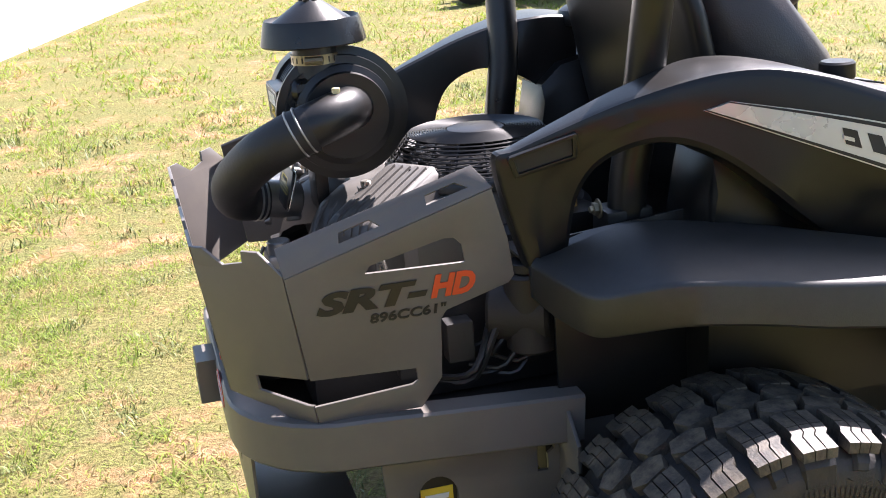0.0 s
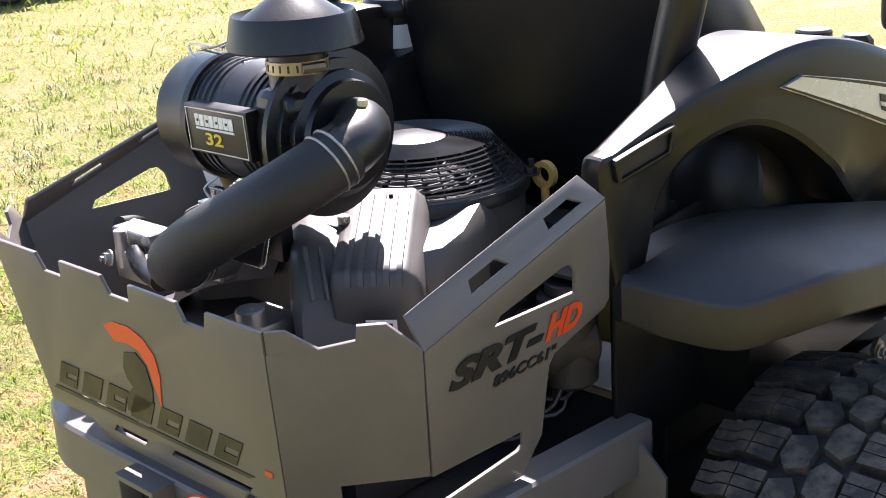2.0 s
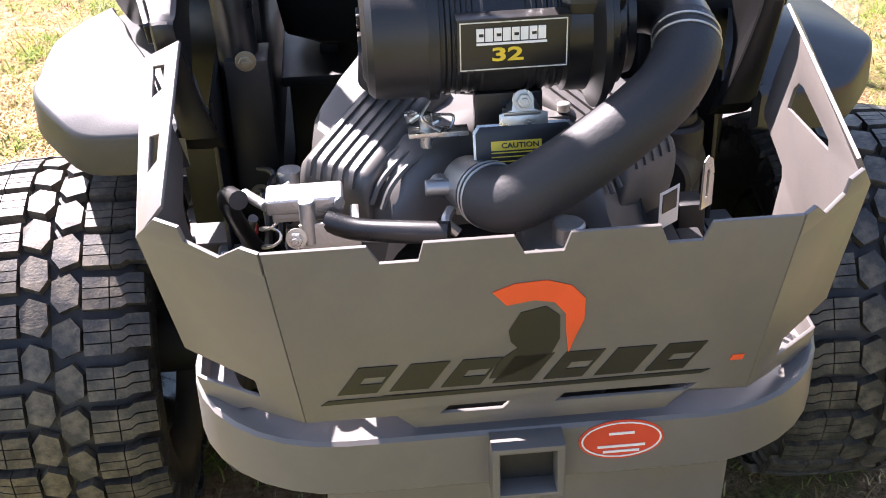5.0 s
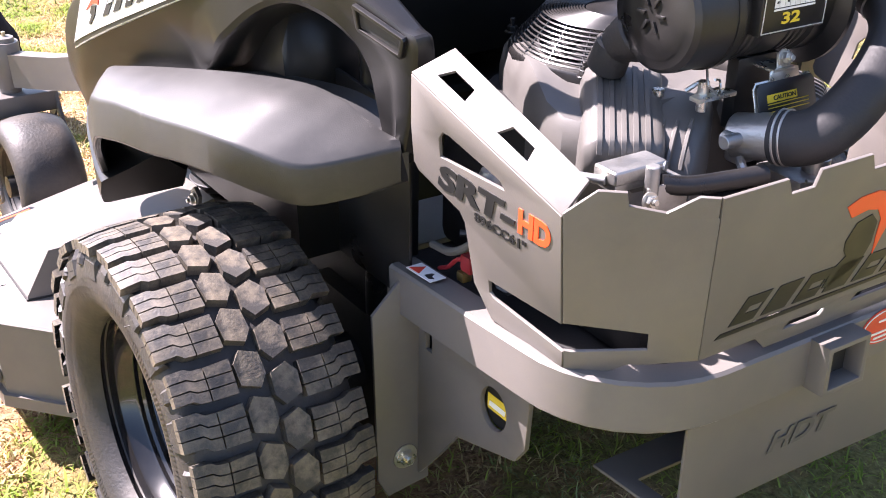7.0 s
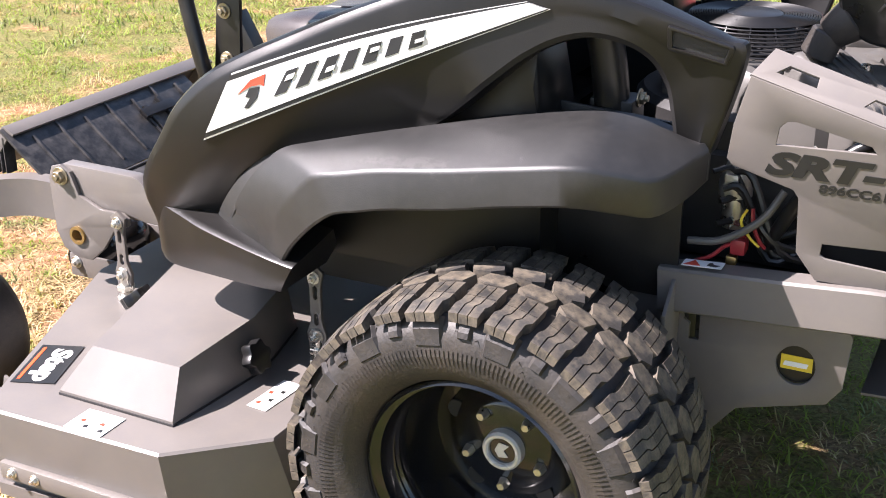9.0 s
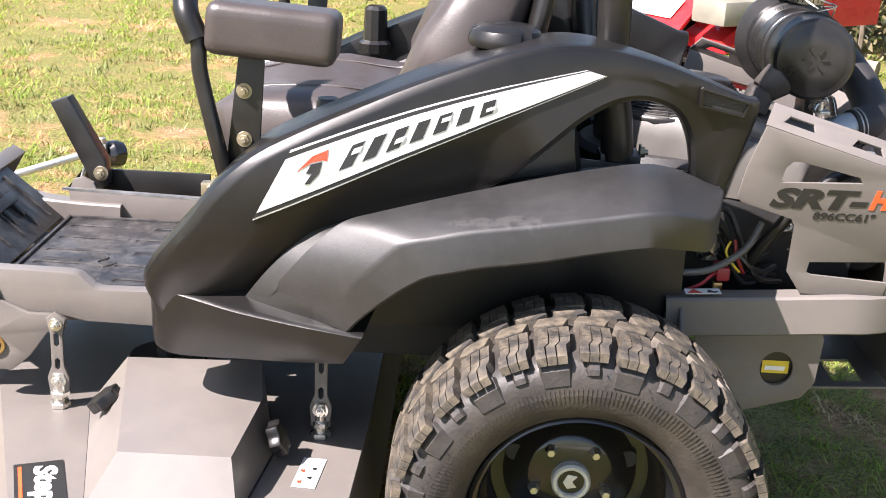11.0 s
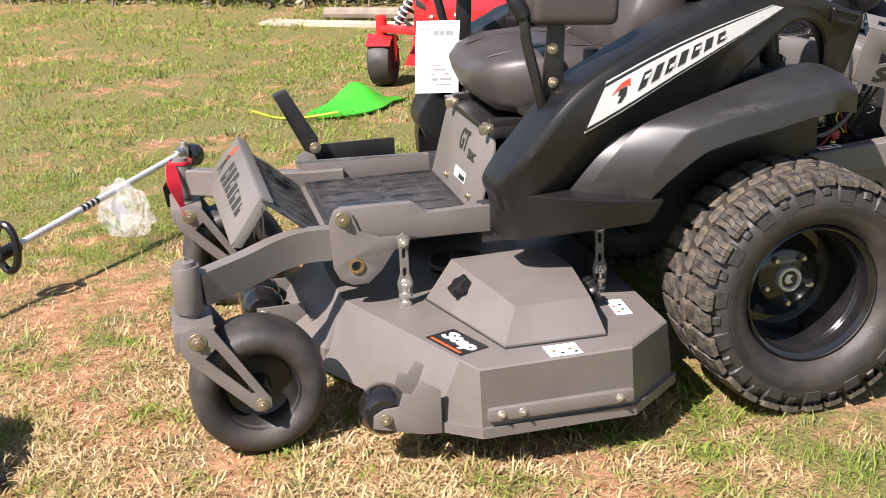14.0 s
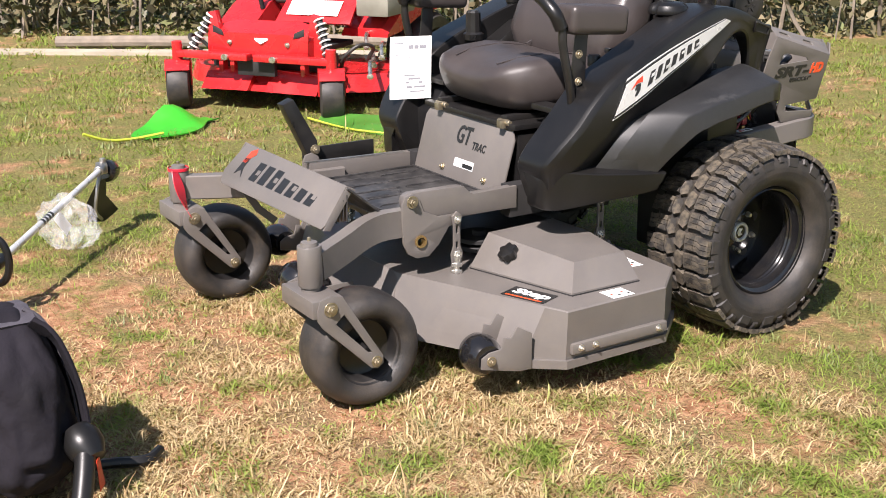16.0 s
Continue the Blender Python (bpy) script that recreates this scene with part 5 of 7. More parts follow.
seat_pan = part("seat_cushion", cushion([((0.678, 0.765), 0.10, 0.028, 0.5, 1), ((0.668, 0.772), 0.165, 0.058, 0.35, 1), ((0.638, 0.780), 0.212, 0.082, 0.15, 1), ((0.572, 0.785), 0.248, 0.098, 0.02, 1), ((0.460, 0.787), 0.262, 0.102, 0, 1), ((0.350, 0.780), 0.262, 0.095, 0, 1), ((0.270, 0.775), 0.250, 0.080, -0.1, 1), ((0.230, 0.775), 0.19, 0.05, -0.2, 1)], 0.040), VINYL, mower, "dark brown-grey vinyl seat cushion", 60)
part("seat_back", cushion([((0.285, 0.795), 0.17, 0.040, 1, 0.2), ((0.275, 0.818), 0.240, 0.090, 1, 0.2), ((0.255, 0.880), 0.278, 0.115, 1, 0.2), ((0.225, 0.962), 0.280, 0.110, 1, 0.2), ((0.185, 1.042), 0.262, 0.092, 1, 0.2), ((0.155, 1.112), 0.238, 0.080, 1, 0.2), ((0.135, 1.152), 0.19, 0.058, 1, 0.2), ((0.130, 1.172), 0.12, 0.028, 1, 0.2)], 0.055), VINYL, mower, "dark vinyl seat backrest", 60)
for y in (-0.105, 0.105):
    part("seam", tube([(0.640, y * 1.1, 0.838), (0.56, y * 1.25, 0.853), (0.46, y * 1.3, 0.858), (0.36, y * 1.25, 0.850), (0.33, y * 1.2, 0.86)], 0.0022, 6), VINYL, seat_pan)
shell = part("seat_shell", cushion([((0.150, 0.735), 0.20, 0.016, 1, 0.2), ((0.142, 0.755), 0.248, 0.020, 1, 0.2), ((0.118, 0.87), 0.264, 0.024, 1, 0.2), ((0.100, 0.97), 0.268, 0.024, 1, 0.2), ((0.084, 1.05), 0.264, 0.024, 1, 0.2), ((0.070, 1.11), 0.250, 0.022, 1, 0.2), ((0.060, 1.15), 0.22, 0.018, 1, 0.2), ((0.056, 1.172), 0.15, 0.010, 1, 0.2)]), PLASTIC, mower, "matt black plastic seat back shell", 60)
slot_bm = plate([[(-0.10, -0.016), (0.10, -0.016), (0.112, 0.0), (0.10, 0.016), (-0.10, 0.016), (-0.112, 0.0)]], 0.012, basis((0.048, 0.0, 1.104), (0, -1, 0), (-0.2, 0, 1)), 0.003)
part("grip_slot", slot_bm, SHADOWED, shell)
for s in (1, -1):
    fx = (lambda b: b) if s > 0 else flip
    part("armrest", fx(moved(box(0.415, 0.625, 0.375, 0.475, 0.955, 1.040, 0.024, 4), Matrix.Translation((0.52, 0, 1.0)) @ pose(0, 0, 0, 0, -4, 0) @ Matrix.Translation((-0.52, 0, -1.0)))), VINYL, mower, "padded dark vinyl armrest")
    part("armrest_bracket", fx(joined(plate([[(0.548, 0.72), (0.605, 0.72), (0.578, 0.955), (0.535, 0.965)]], 0.008, basis((0, 0.425, 0), (1, 0, 0), (0, 0, 1))), box(0.545, 0.605, 0.25, 0.430, 0.715, 0.733, 0.003))), BLACK, mower)
    for z in (0.82, 0.90):
        part("bracket_bolt", fx(hexbolt((0.568, 0.429, z), (0, 1, 0), 0.009, 0.006)), YZINC, mower)
    # steering lever
    part("steering_lever", fx(tube([(0.575, 0.400, 0.62), (0.600, 0.440, 0.77), (0.635, 0.442, 0.92), (0.640, 0.440, 0.98), (0.663, 0.425, 1.03), (0.668, 0.34, 1.075), (0.66, 0.18, 1.085)], 0.013, 14)), BLACK, mower, "bent black steering lever")
    part("lever_grip", fx(tube([(0.641, 0.440, 0.98), (0.662, 0.425, 1.03), (0.668, 0.34, 1.075), (0.66, 0.17, 1.085)], 0.020, 14)), PLASTIC, mower)
    part("lever_pivot", fx(joined(cyl((0.575, 0.30, 0.62), (0.575, 0.41, 0.62), 0.018), box(0.55, 0.60, 0.31, 0.33, 0.59, 0.65, 0.004))), ALLOY, mower)
    # console and tank between seat and fender
    part("fuel_tank", fx(loft([[Vector(p) for p in ((x, 0.275, 0.50), (x, 0.405, 0.50), (x, 0.415, zt - 0.05), (x, 0.40, zt), (x, 0.29, zt), (x, 0.275, zt - 0.03))] for x, zt in ((0.015, 0.80), (0.03, 0.88), (0.07, 0.915), (0.16, 0.930), (0.26, 0.90), (0.34, 0.845), (0.44, 0.80), (0.56, 0.72), (0.64, 0.62))])), PLASTIC, mower, "black plastic fuel tank beside the seat", 40)
    if s > 0:
        part("fuel_neck", fx(revolve([(0.040, 0.925), (0.040, 0.964), (0.036, 0.970), (0, 0.970)], Matrix.Translation((0.152, 0.345, 0)), 32)), WHITE, mower, "pale filler neck")
        notch = [(r * math.cos(a), r * math.sin(a)) for a, r in ((2 * math.pi * q / 48, 0.0625 if (q // 2) % 8 else 0.0560) for q in range(48))]
        cap = joined(loft([[Vector((CAPX + x * f, 0.345 + y * f, CAPZ + z)) for x, y in notch] for f, z in ((0.80, 0.0), (0.97, 0.004), (1.0, 0.010), (0.99, 0.018), (0.90, 0.030), (0.70, 0.037), (0.30, 0.040))]), revolve([(0.0, 0.0395), (0.020, 0.0395), (0.017, 0.0415), (0, 0.0415)], Matrix.Translation((CAPX, 0.345, CAPZ)), 24))
        part("fuel_cap", fx(cap), PLASTIC, mower, "black fuel cap with notches round its rim", 35)
        part("cap_collar", fx(revolve([(0.039, 0.955), (0.039, 0.981)], Matrix.Translation((CAPX, 0.345, 0)), 32)), PLASTIC, mower)
    else:
        part("tank_cap", joined(cyl((0.236, -0.370, 0.940), (0.236, -0.370, 0.962), 0.020), cyl((0.236, -0.370, 0.958), (0.236, -0.370, 0.984), 0.025, seg=20, bev=0.003)), PLASTIC, mower, "small black screw cap")
    # roll bar
    part("roll_bar", tube([(x, y * s + (0.008 if s > 0 else 0.0), z) for x, y, z in ((-0.060, 0.296, 0.40), (-0.055, 0.296, 0.78), (-0.033, 0.308, 0.94), (-0.023, 0.338, 1.09), (-0.010, 0.372, 1.28), (0.01, 0.380, 1.80))], 0.028, 18), BLACK, mower, "black tubular roll bar")
    part("roll_bar_bracket", fx(box(-0.094, -0.024, 0.262, 0.322, 0.50, 0.80, 0.004)), BLACK, mower)
    for z in (0.60, 0.80):
        part("bracket_bolt", fx(hexbolt((-0.094, 0.292, z), (-1, 0, 0), 0.010, 0.007)), YZINC, mower)
part("roll_bar_top", tube([(0.01, -0.380, 1.79), (0.012, -0.33, 1.86), (0.012, 0.34, 1.86), (0.01, 0.388, 1.79)], 0.027, 18), BLACK, mower)
part("height_pedal", joined(plate([[(1.03, 0.50), (1.065, 0.50), (1.155, 0.690), (1.115, 0.705), (1.035, 0.56)]], 0.045, basis((0, -0.372, 0), (1, 0, 0), (0, 0, 1)), 0.003), box(0.80, 1.07, -0.40, -0.39, 0.46, 0.53, 0.003)), BLACK, mower, "black deck height pedal")
part("pedal_bolt", hexbolt((1.045, -0.349, 0.531), (0, 1, 0), 0.012), YZINC, mower)
part("engine_deck", box(-0.60, -0.08, -0.30, 0.29, 0.50, 0.52, 0.004), SHADOWED, mower)
part("throttle_knob", joined(revolve([(0, 0.845), (0.020, 0.845), (0.020, 0.872), (0.017, 0.878), (0, 0.878)], Matrix.Translation((0.442, 0.345, 0)), 24), cyl((0.442, 0.345, 0.78), (0.442, 0.345, 0.85), 0.016)), BLACK, mower, "black control knob")
part("height_knob", revolve([(0, 0.845), (0.034, 0.845), (0.036, 0.865), (0.027, 0.872), (0.025, 0.938), (0.018, 0.946), (0, 0.946)], Matrix.Translation((0.420, -0.345, 0)), 10), BLACK, mower, "fluted black height knob", 20)
part("belt_buckle", joined(box(0.318, 0.356, 0.285, 0.310, 0.868, 0.885, 0.006, 3), box(0.300, 0.322, 0.287, 0.308, 0.864, 0.880, 0.004)), GLOSS, mower, "black seat belt buckle")

# ---- engine ----
def ribs_cover(p0, p1, width, height, side, n=4, pitch=0.0165, bulge=True):
    """A plastic cylinder cover from p0 (inner, high) to p1 (outer, low), with fine ribs, a rounded nose and a bulge on its outer flank."""
    p0, p1 = Vector(p0), Vector(p1)
    d = (p1 - p0).normalized()
    w = d.cross(Vector((0, 0, 1))).normalized() * side
    up = (w.cross(d) * side).normalized()
    L = (p1 - p0).length
    sec = [(-1, -2.4), (-1.0, 0.50), (-0.97, 0.80), (-0.90, 0.95), (-0.78, 1.0), (0.46, 1.0), (0.54, 0.97), (0.60, 0.88)]
    sec += [(0.62, 0.84), (0.72, 0.74), (0.80, 0.45), (0.84, 0.0), (0.86, -0.7), (0.86, -2.4)] if bulge else [(0.66, 0.6), (0.70, -0.4), (0.72, -2.4)]
    rings = []
    for f, k, hh in dense(((-0.10, 0.96, 0.86), (0.02, 1.0, 0.98), (0.5, 1.0, 1.0), (0.88, 1.0, 0.98), (0.97, 0.985, 0.86), (1.03, 0.96, 0.50), (1.06, 0.945, 0.0), (1.075, 0.94, -1.0), (1.08, 0.94, -2.2)), 4):
        c = p0 + d * L * f
        rings.append([c + w * (a * k * width / 2) + up * (max(-2.4, min(b, b - 1 + hh)) * height) for a, b in sec])
    rib = []
    for k in range(n):
        o = p0 + w * (-0.10 * width / 2 + (k - (n - 1) / 2) * pitch)
        line = [o + d * L * f + up * height * h for f, h in ((0.0, 0.99), (0.5, 1.0), (0.90, 0.985), (0.97, 0.87), (1.02, 0.60))]
        rib.append(sweep([(-0.0042, -0.004), (0.0042, -0.004), (0.0030, 0.0032), (-0.0030, 0.0032)], smooth_path(line, 3), up))
    return loft(rings), rib


part("engine_block", joined(box(-0.52, -0.06, -0.215, 0.205, 0.52, 0.700, 0.02), cyl((-0.19, 0.0, 0.66), (-0.19, 0.0, 0.76), 0.185, seg=40)), SHADOWED, mower, "dark cast engine block")
part("blower_housing", revolve([(0, 0.74), (0.142, 0.74), (0.147, 0.765), (0.148, 0.825), (0.152, 0.845), (0.150, 0.852), (0, 0.852)], Matrix.Translation((-0.19, -0.012, -0.020)), 56), COVER, mower, "round black plastic blower housing")
for s in (1, -1):
    fx = (lambda b: b) if s > 0 else flip
    # smooth shroud from under the screen to the ribbed cover
    plan = [(-0.060, 0.060), (-0.075, 0.110), (-0.120, 0.134), (-0.165, 0.150), (-0.235, 0.180), (-0.300, 0.205), (-0.345, 0.208), (-0.375, 0.190), (-0.300, 0.060)]
    rings = []
    for f, drop in ((0.0, 0.16), (0.0, 0.045), (0.006, 0.018), (0.016, 0.004), (0.030, 0.0), (0.090, -0.003)):
        ring = []
        for x, y in plan:
            d = Vector((-0.20 - x, 0.04 - y, 0))
            fall = 0.30 * max(0.0, math.hypot(x + 0.19, y) - 0.150)
            p = Vector((x, y, 0)) + d.normalized() * min(f, d.length * 0.8)
            ring.append(p + Vector((0, 0, 0.700 if drop == 0.16 else 0.838 - fall - drop)))
        rings.append(ring)
    part("cooling_shroud", fx(loft(rings)), COVER, mower, "smooth dark plastic cooling shroud", 30)
    body, rib = ribs_cover((-0.307, s * 0.086, 0.812), (-0.426, s * 0.182, 0.760), 0.118, 0.040, s, 5, 0.0150)
    cv = part("cylinder_cover", body, COVER, mower, "ribbed black plastic cylinder cover", 40)
    for r in rib:
        part("cover_rib", r, COVER, cv)
    # manifold cover: a flat top that turns down into a rounded elbow with curved ribs
    rows = []
    for x, y, z, hw in ((-0.372, 0.030, 0.802, 0.046), (-0.405, 0.066, 0.800, 0.046), (-0.432, 0.098, 0.792, 0.045), (-0.452, 0.124, 0.776, 0.042), (-0.464, 0.142, 0.752, 0.038), (-0.470, 0.150, 0.715, 0.036)):
        c, w = Vector((x, y, z)), Vector((-0.78, -0.62, 0))
        rows.append([c + w * hw * a + Vector((0.3, -0.3, 1)).normalized() * b * 0.030 for a, b in ((-1, -2.0), (-1, -0.2), (-0.9, 0.55), (-0.65, 0.9), (-0.3, 1.0), (0.3, 1.0), (0.65, 0.9), (0.9, 0.55), (1, -0.2), (1, -2.0))])
    cv = part("manifold_cover", fx(loft(rows)), COVER, mower, "", 40)
    for k in range(4):
        o = Vector((-0.020 - 0.0135 * k, -0.004 - 0.0105 * k, 0.0))
        line = [Vector(p) + o for p in ((-0.418, 0.104, 0.812), (-0.433, 0.124, 0.804), (-0.446, 0.142, 0.788), (-0.452, 0.152, 0.766))]
        part("cover_rib", fx(tube([p + Vector((0.030, 0.012, 0.0)) for p in line], 0.0034, 6)), COVER, cv)
    part("cover_screw", cyl((-0.390, s * 0.088, 0.828), (-0.390, s * 0.088, 0.838), 0.008, seg=12), ZINC, mower)
part("top_cover", loft([[Vector((x, y, z)) for y, z in ((-hw, 0.70), (-hw, zt - 0.006), (-hw + 0.006, zt), (hw - 0.006, zt), (hw, zt - 0.006), (hw, 0.70))] for x, hw, zt in ((-0.24, 0.10, 0.838), (-0.33, 0.105, 0.834), (-0.40, 0.110, 0.826), (-0.408, 0.110, 0.815), (-0.41, 0.110, 0.72))]), COVER, mower, "", 30)

# wire screen over the fan
FX, FY = -0.190, -0.012
screen = part("fan_screen", revolve([(0, 0.8775), (0.042, 0.8775), (0.046, 0.8790), (0.046, 0.8822), (0.042, 0.8838), (0, 0.8845)], Matrix.Translation((FX, FY, 0)), 48), BLACK, mower, "black domed wire fan screen", 40)
for k in range(24):
    if k < 15:
        r, z = 0.0495 + 0.0042 * k, 0.8822 - 0.000015 * k * k
    else:
        r, z = 0.1125 + 0.0045 * (k - 15), 0.8745 - 0.0052 * (k - 15)
    w = 0.0016
    part("screen_ring", revolve([(r - w, z), (r, z + w), (r + w, z), (r, z - w)], Matrix.Translation((FX, FY, 0)), 56, True), BLACK, screen, "", 60)
for k in range(18):
    a = 2 * math.pi * k / 18
    c, sn = math.cos(a), math.sin(a)
    part("screen_wire", tube([(FX + c * r, FY + sn * r, z) for r, z in ((0.044, 0.8800), (0.104, 0.8780), (0.113, 0.8715), (0.150, 0.8285))], 0.0016, 6, 2), BLACK, screen)
part("screen_flange", revolve([(0.140, 0.8290), (0.153, 0.8290), (0.156, 0.8250), (0.156, 0.8120), (0.140, 0.8120)], Matrix.Translation((FX, FY, 0)), 56, True), BLACK, screen, "", 40)
for k in range(4):
    a = 2 * math.pi * k / 4 + 0.6
    p = Vector((FX + 0.158 * math.cos(a), FY + 0.158 * math.sin(a), 0.8270))
    part("screen_bolt", joined(hexbolt(p, (0, 0, 1), 0.008, 0.008), cyl(p + Vector((0, 0, 0.01)), p + Vector((0, 0, 0.022)), 0.004, seg=8)), BLACK, screen)
part("fan_disc", revolve([(0, 0.8560), (0.05, 0.8540), (0.10, 0.8480), (0.128, 0.8380)], Matrix.Translation((FX, FY, 0)), 40), SHADOWED, mower)
for k in range(14):
    a = 2 * math.pi * k / 14
    part("fan_blade", moved(box(0.06, 0.122, -0.0015, 0.0015, 0.8380, 0.8520, 0), Matrix.Translation((FX, FY, 0)) @ pose(0, 0, 0, 0, 0, math.degrees(a))), SHADOWED, mower)

# air cleaner canister across the machine
AX, AZ = -0.418, 0.950
m = Matrix.Translation((AX, 0, AZ)) @ pose(0, 0, 0, -90, 0, 0)
prof = [(0.030, 0.152), (0.060, 0.152), (0.066, 0.149), (0.080, 0.147), (0.0865, 0.140), (0.088, 0.130), (0.088, 0.084), (0.090, 0.080), (0.090, 0.070), (0.084, 0.067)]
for k in range(3):
    h = 0.058 - 0.012 * k
    prof += [(0.084, h + 0.004), (0.0865, h + 0.002), (0.0865, h - 0.002), (0.084, h - 0.004)]
prof += [(0.084, 0.022), (0.086, 0.019), (0.086, -0.026), (0.084, -0.029)]
for k in range(3):
    h = -0.036 - 0.012 * k
    prof += [(0.084, h + 0.004), (0.0865, h + 0.002), (0.0865, h - 0.002), (0.084, h - 0.004)]
prof += [(0.084, -0.070), (0.090, -0.074), (0.091, -0.100), (0.114, -0.110), (0.114, -0.118), (0.100, -0.121), (0.099, -0.128), (0.086, -0.130), (0.085, -0.138), (0.074, -0.143), (0.072, -0.152), (0.0, -0.156)]
prof = [(r * 0.86, h * 0.94 - 0.004) for r, h in prof]
canister = part("air_cleaner", revolve([(0, 0.138)] + prof, m, 56), BLACK, mower, "black ribbed air cleaner canister", 30)
part("end_cap_star", joined(*(moved(box(0.010, 0.024, -0.002, 0.002, 0.1365, 0.1425, 0.0008), m @ pose(0, 0, 0, 0, 0, 60 * k)) for k in range(6))), BLACK, canister)
part("cap_drain", joined(cyl((AX + 0.052, 0.108, AZ - 0.040), (AX + 0.086, 0.116, AZ - 0.066), 0.034, 0.026), cyl((AX + 0.084, 0.116, AZ - 0.060), (AX + 0.100, 0.118, AZ - 0.100), 0.026, 0.027)), RUBBER, canister)
part("canister_strap", revolve([(0.075, 0.060), (0.0795, 0.060), (0.0795, 0.071), (0.075, 0.071)], m, 48, True), BLACK, canister)
part("wire_latch", joined(tube([(AX - 0.01, 0.065, AZ + 0.078), (AX - 0.03, 0.080, AZ + 0.086), (AX - 0.045, 0.060, AZ + 0.090), (AX - 0.030, 0.040, AZ + 0.094), (AX + 0.0, 0.030, AZ + 0.104), (AX + 0.01, 0.045, AZ + 0.098), (AX - 0.01, 0.07, AZ + 0.084)], 0.0016, 6), tube([(AX - 0.03, 0.095, AZ + 0.074), (AX - 0.03, 0.10, AZ + 0.091), (AX - 0.02, 0.05, AZ + 0.086)], 0.0016, 6)), ZINC, canister, "bright wire latch")
part("wire_latch", tube([(AX - 0.035, 0.07, AZ - 0.072), (AX - 0.05, 0.08, AZ - 0.086), (AX - 0.045, 0.055, AZ - 0.104), (AX - 0.035, 0.045, AZ - 0.091), (AX - 0.05, 0.07, AZ - 0.081)], 0.0016, 6), ZINC, canister)
# label plate
LU, LV = Vector((0, -1, 0)), Vector((-0.04, 0, 1)).normalized()
lo = Vector((-0.500, 0.044, 0.928))
part("name_plate", plate([[(0, 0), (0.116, 0), (0.116, 0.058), (0, 0.058)]], 0.022, basis(lo + Vector((0.006, 0, 0)), LU, LV), 0.002), BLACK, canister, "black name plate with pale bars and yellow numerals")
LN = LU.cross(LV)
part("plate_line", plate([[(0.003, 0.003), (0.113, 0.003), (0.113, 0.055), (0.003, 0.055)], [(0.0042, 0.0042), (0.1118, 0.0042), (0.1118, 0.0538), (0.0042, 0.0538)]], 0.0008, basis(lo + Vector((0.006, 0, 0)) + LN * 0.0116, LU, LV), 0), SILVER, canister)
parts("brand_bar", blocks(8, lo + Vector((0.006, 0, 0)) + LN * 0.0117 + LU * 0.020 + LV * 0.034, LU, LV, 0.072, 0.014, 0.0, 0.14, 0.0008), WHITE, canister)
part("plate_underline", plate([[(0.02, 0.030), (0.092, 0.030), (0.092, 0.0325), (0.02, 0.0325)]], 0.0008, basis(lo + Vector((0.006, 0, 0)) + LN * 0.0117, LU, LV), 0), WHITE, canister)
part("power_mark", letters("32", lo + Vector((0.006, 0, 0)) + LN * 0.0117 + LU * 0.036 + LV * 0.012, LU, LV, 0.032, 0.015, 0.0008), YELLOW, canister)
# inlet stack with rain cap
sx, sy = AX - 0.030, -0.100
part("inlet_neck", joined(revolve([(0.046, 0.965), (0.034, 1.000), (0.0325, 1.075), (0.030, 1.075)], Matrix.Translation((sx, sy, 0)), 32), moved(box(-0.045, 0.045, -0.035, 0.035, 0.97, 1.01, 0.02, 3), Matrix.Translation((sx, sy, 0)))), BLACK, canister)
part("hose_clamp", joined(revolve([(0.0335, 1.026), (0.0355, 1.026), (0.0355, 1.040), (0.0335, 1.040)], Matrix.Translation((sx, sy, 0)), 36, True), cyl((sx - 0.02, sy - 0.030, 1.033), (sx + 0.005, sy - 0.040, 1.033), 0.006, seg=8)), YZINC, canister, "slotted worm-drive hose clamp")
for k in range(22):
    a = 2 * math.pi * k / 22
    part("clamp_slot", moved(box(0.0352, 0.0358, -0.0012, 0.0012, 1.029, 1.037, 0), Matrix.Translation((sx, sy, 0)) @ pose(0, 0, 0, 0, 0, math.degrees(a))), SHADOWED, canister, "", 0)
cap = revolve([(0.0279, 1.058), (0.0558, 1.056), (0.0753, 1.054), (0.0767, 1.056), (0.0702, 1.087), (0.0684, 1.091), (0.0665, 1.087), (0.0614, 1.082), (0.0558, 1.088), (0.0205, 1.112), (0.0149, 1.115), (0.0000, 1.115)], Matrix.Translation((sx, sy, 0)), 48)
part("rain_cap", cap, BLACK, canister, "black mushroom-shaped rain cap", 28)
part("rain_cap_nub", joined(*(cyl((sx + 0.011 * math.cos(a), sy + 0.011 * math.sin(a), 1.114), (sx + 0.011 * math.cos(a), sy + 0.011 * math.sin(a), 1.120), 0.005, seg=10) for a in (0.3, 1.6, 2.9, 4.1, 5.4))), BLACK, canister)
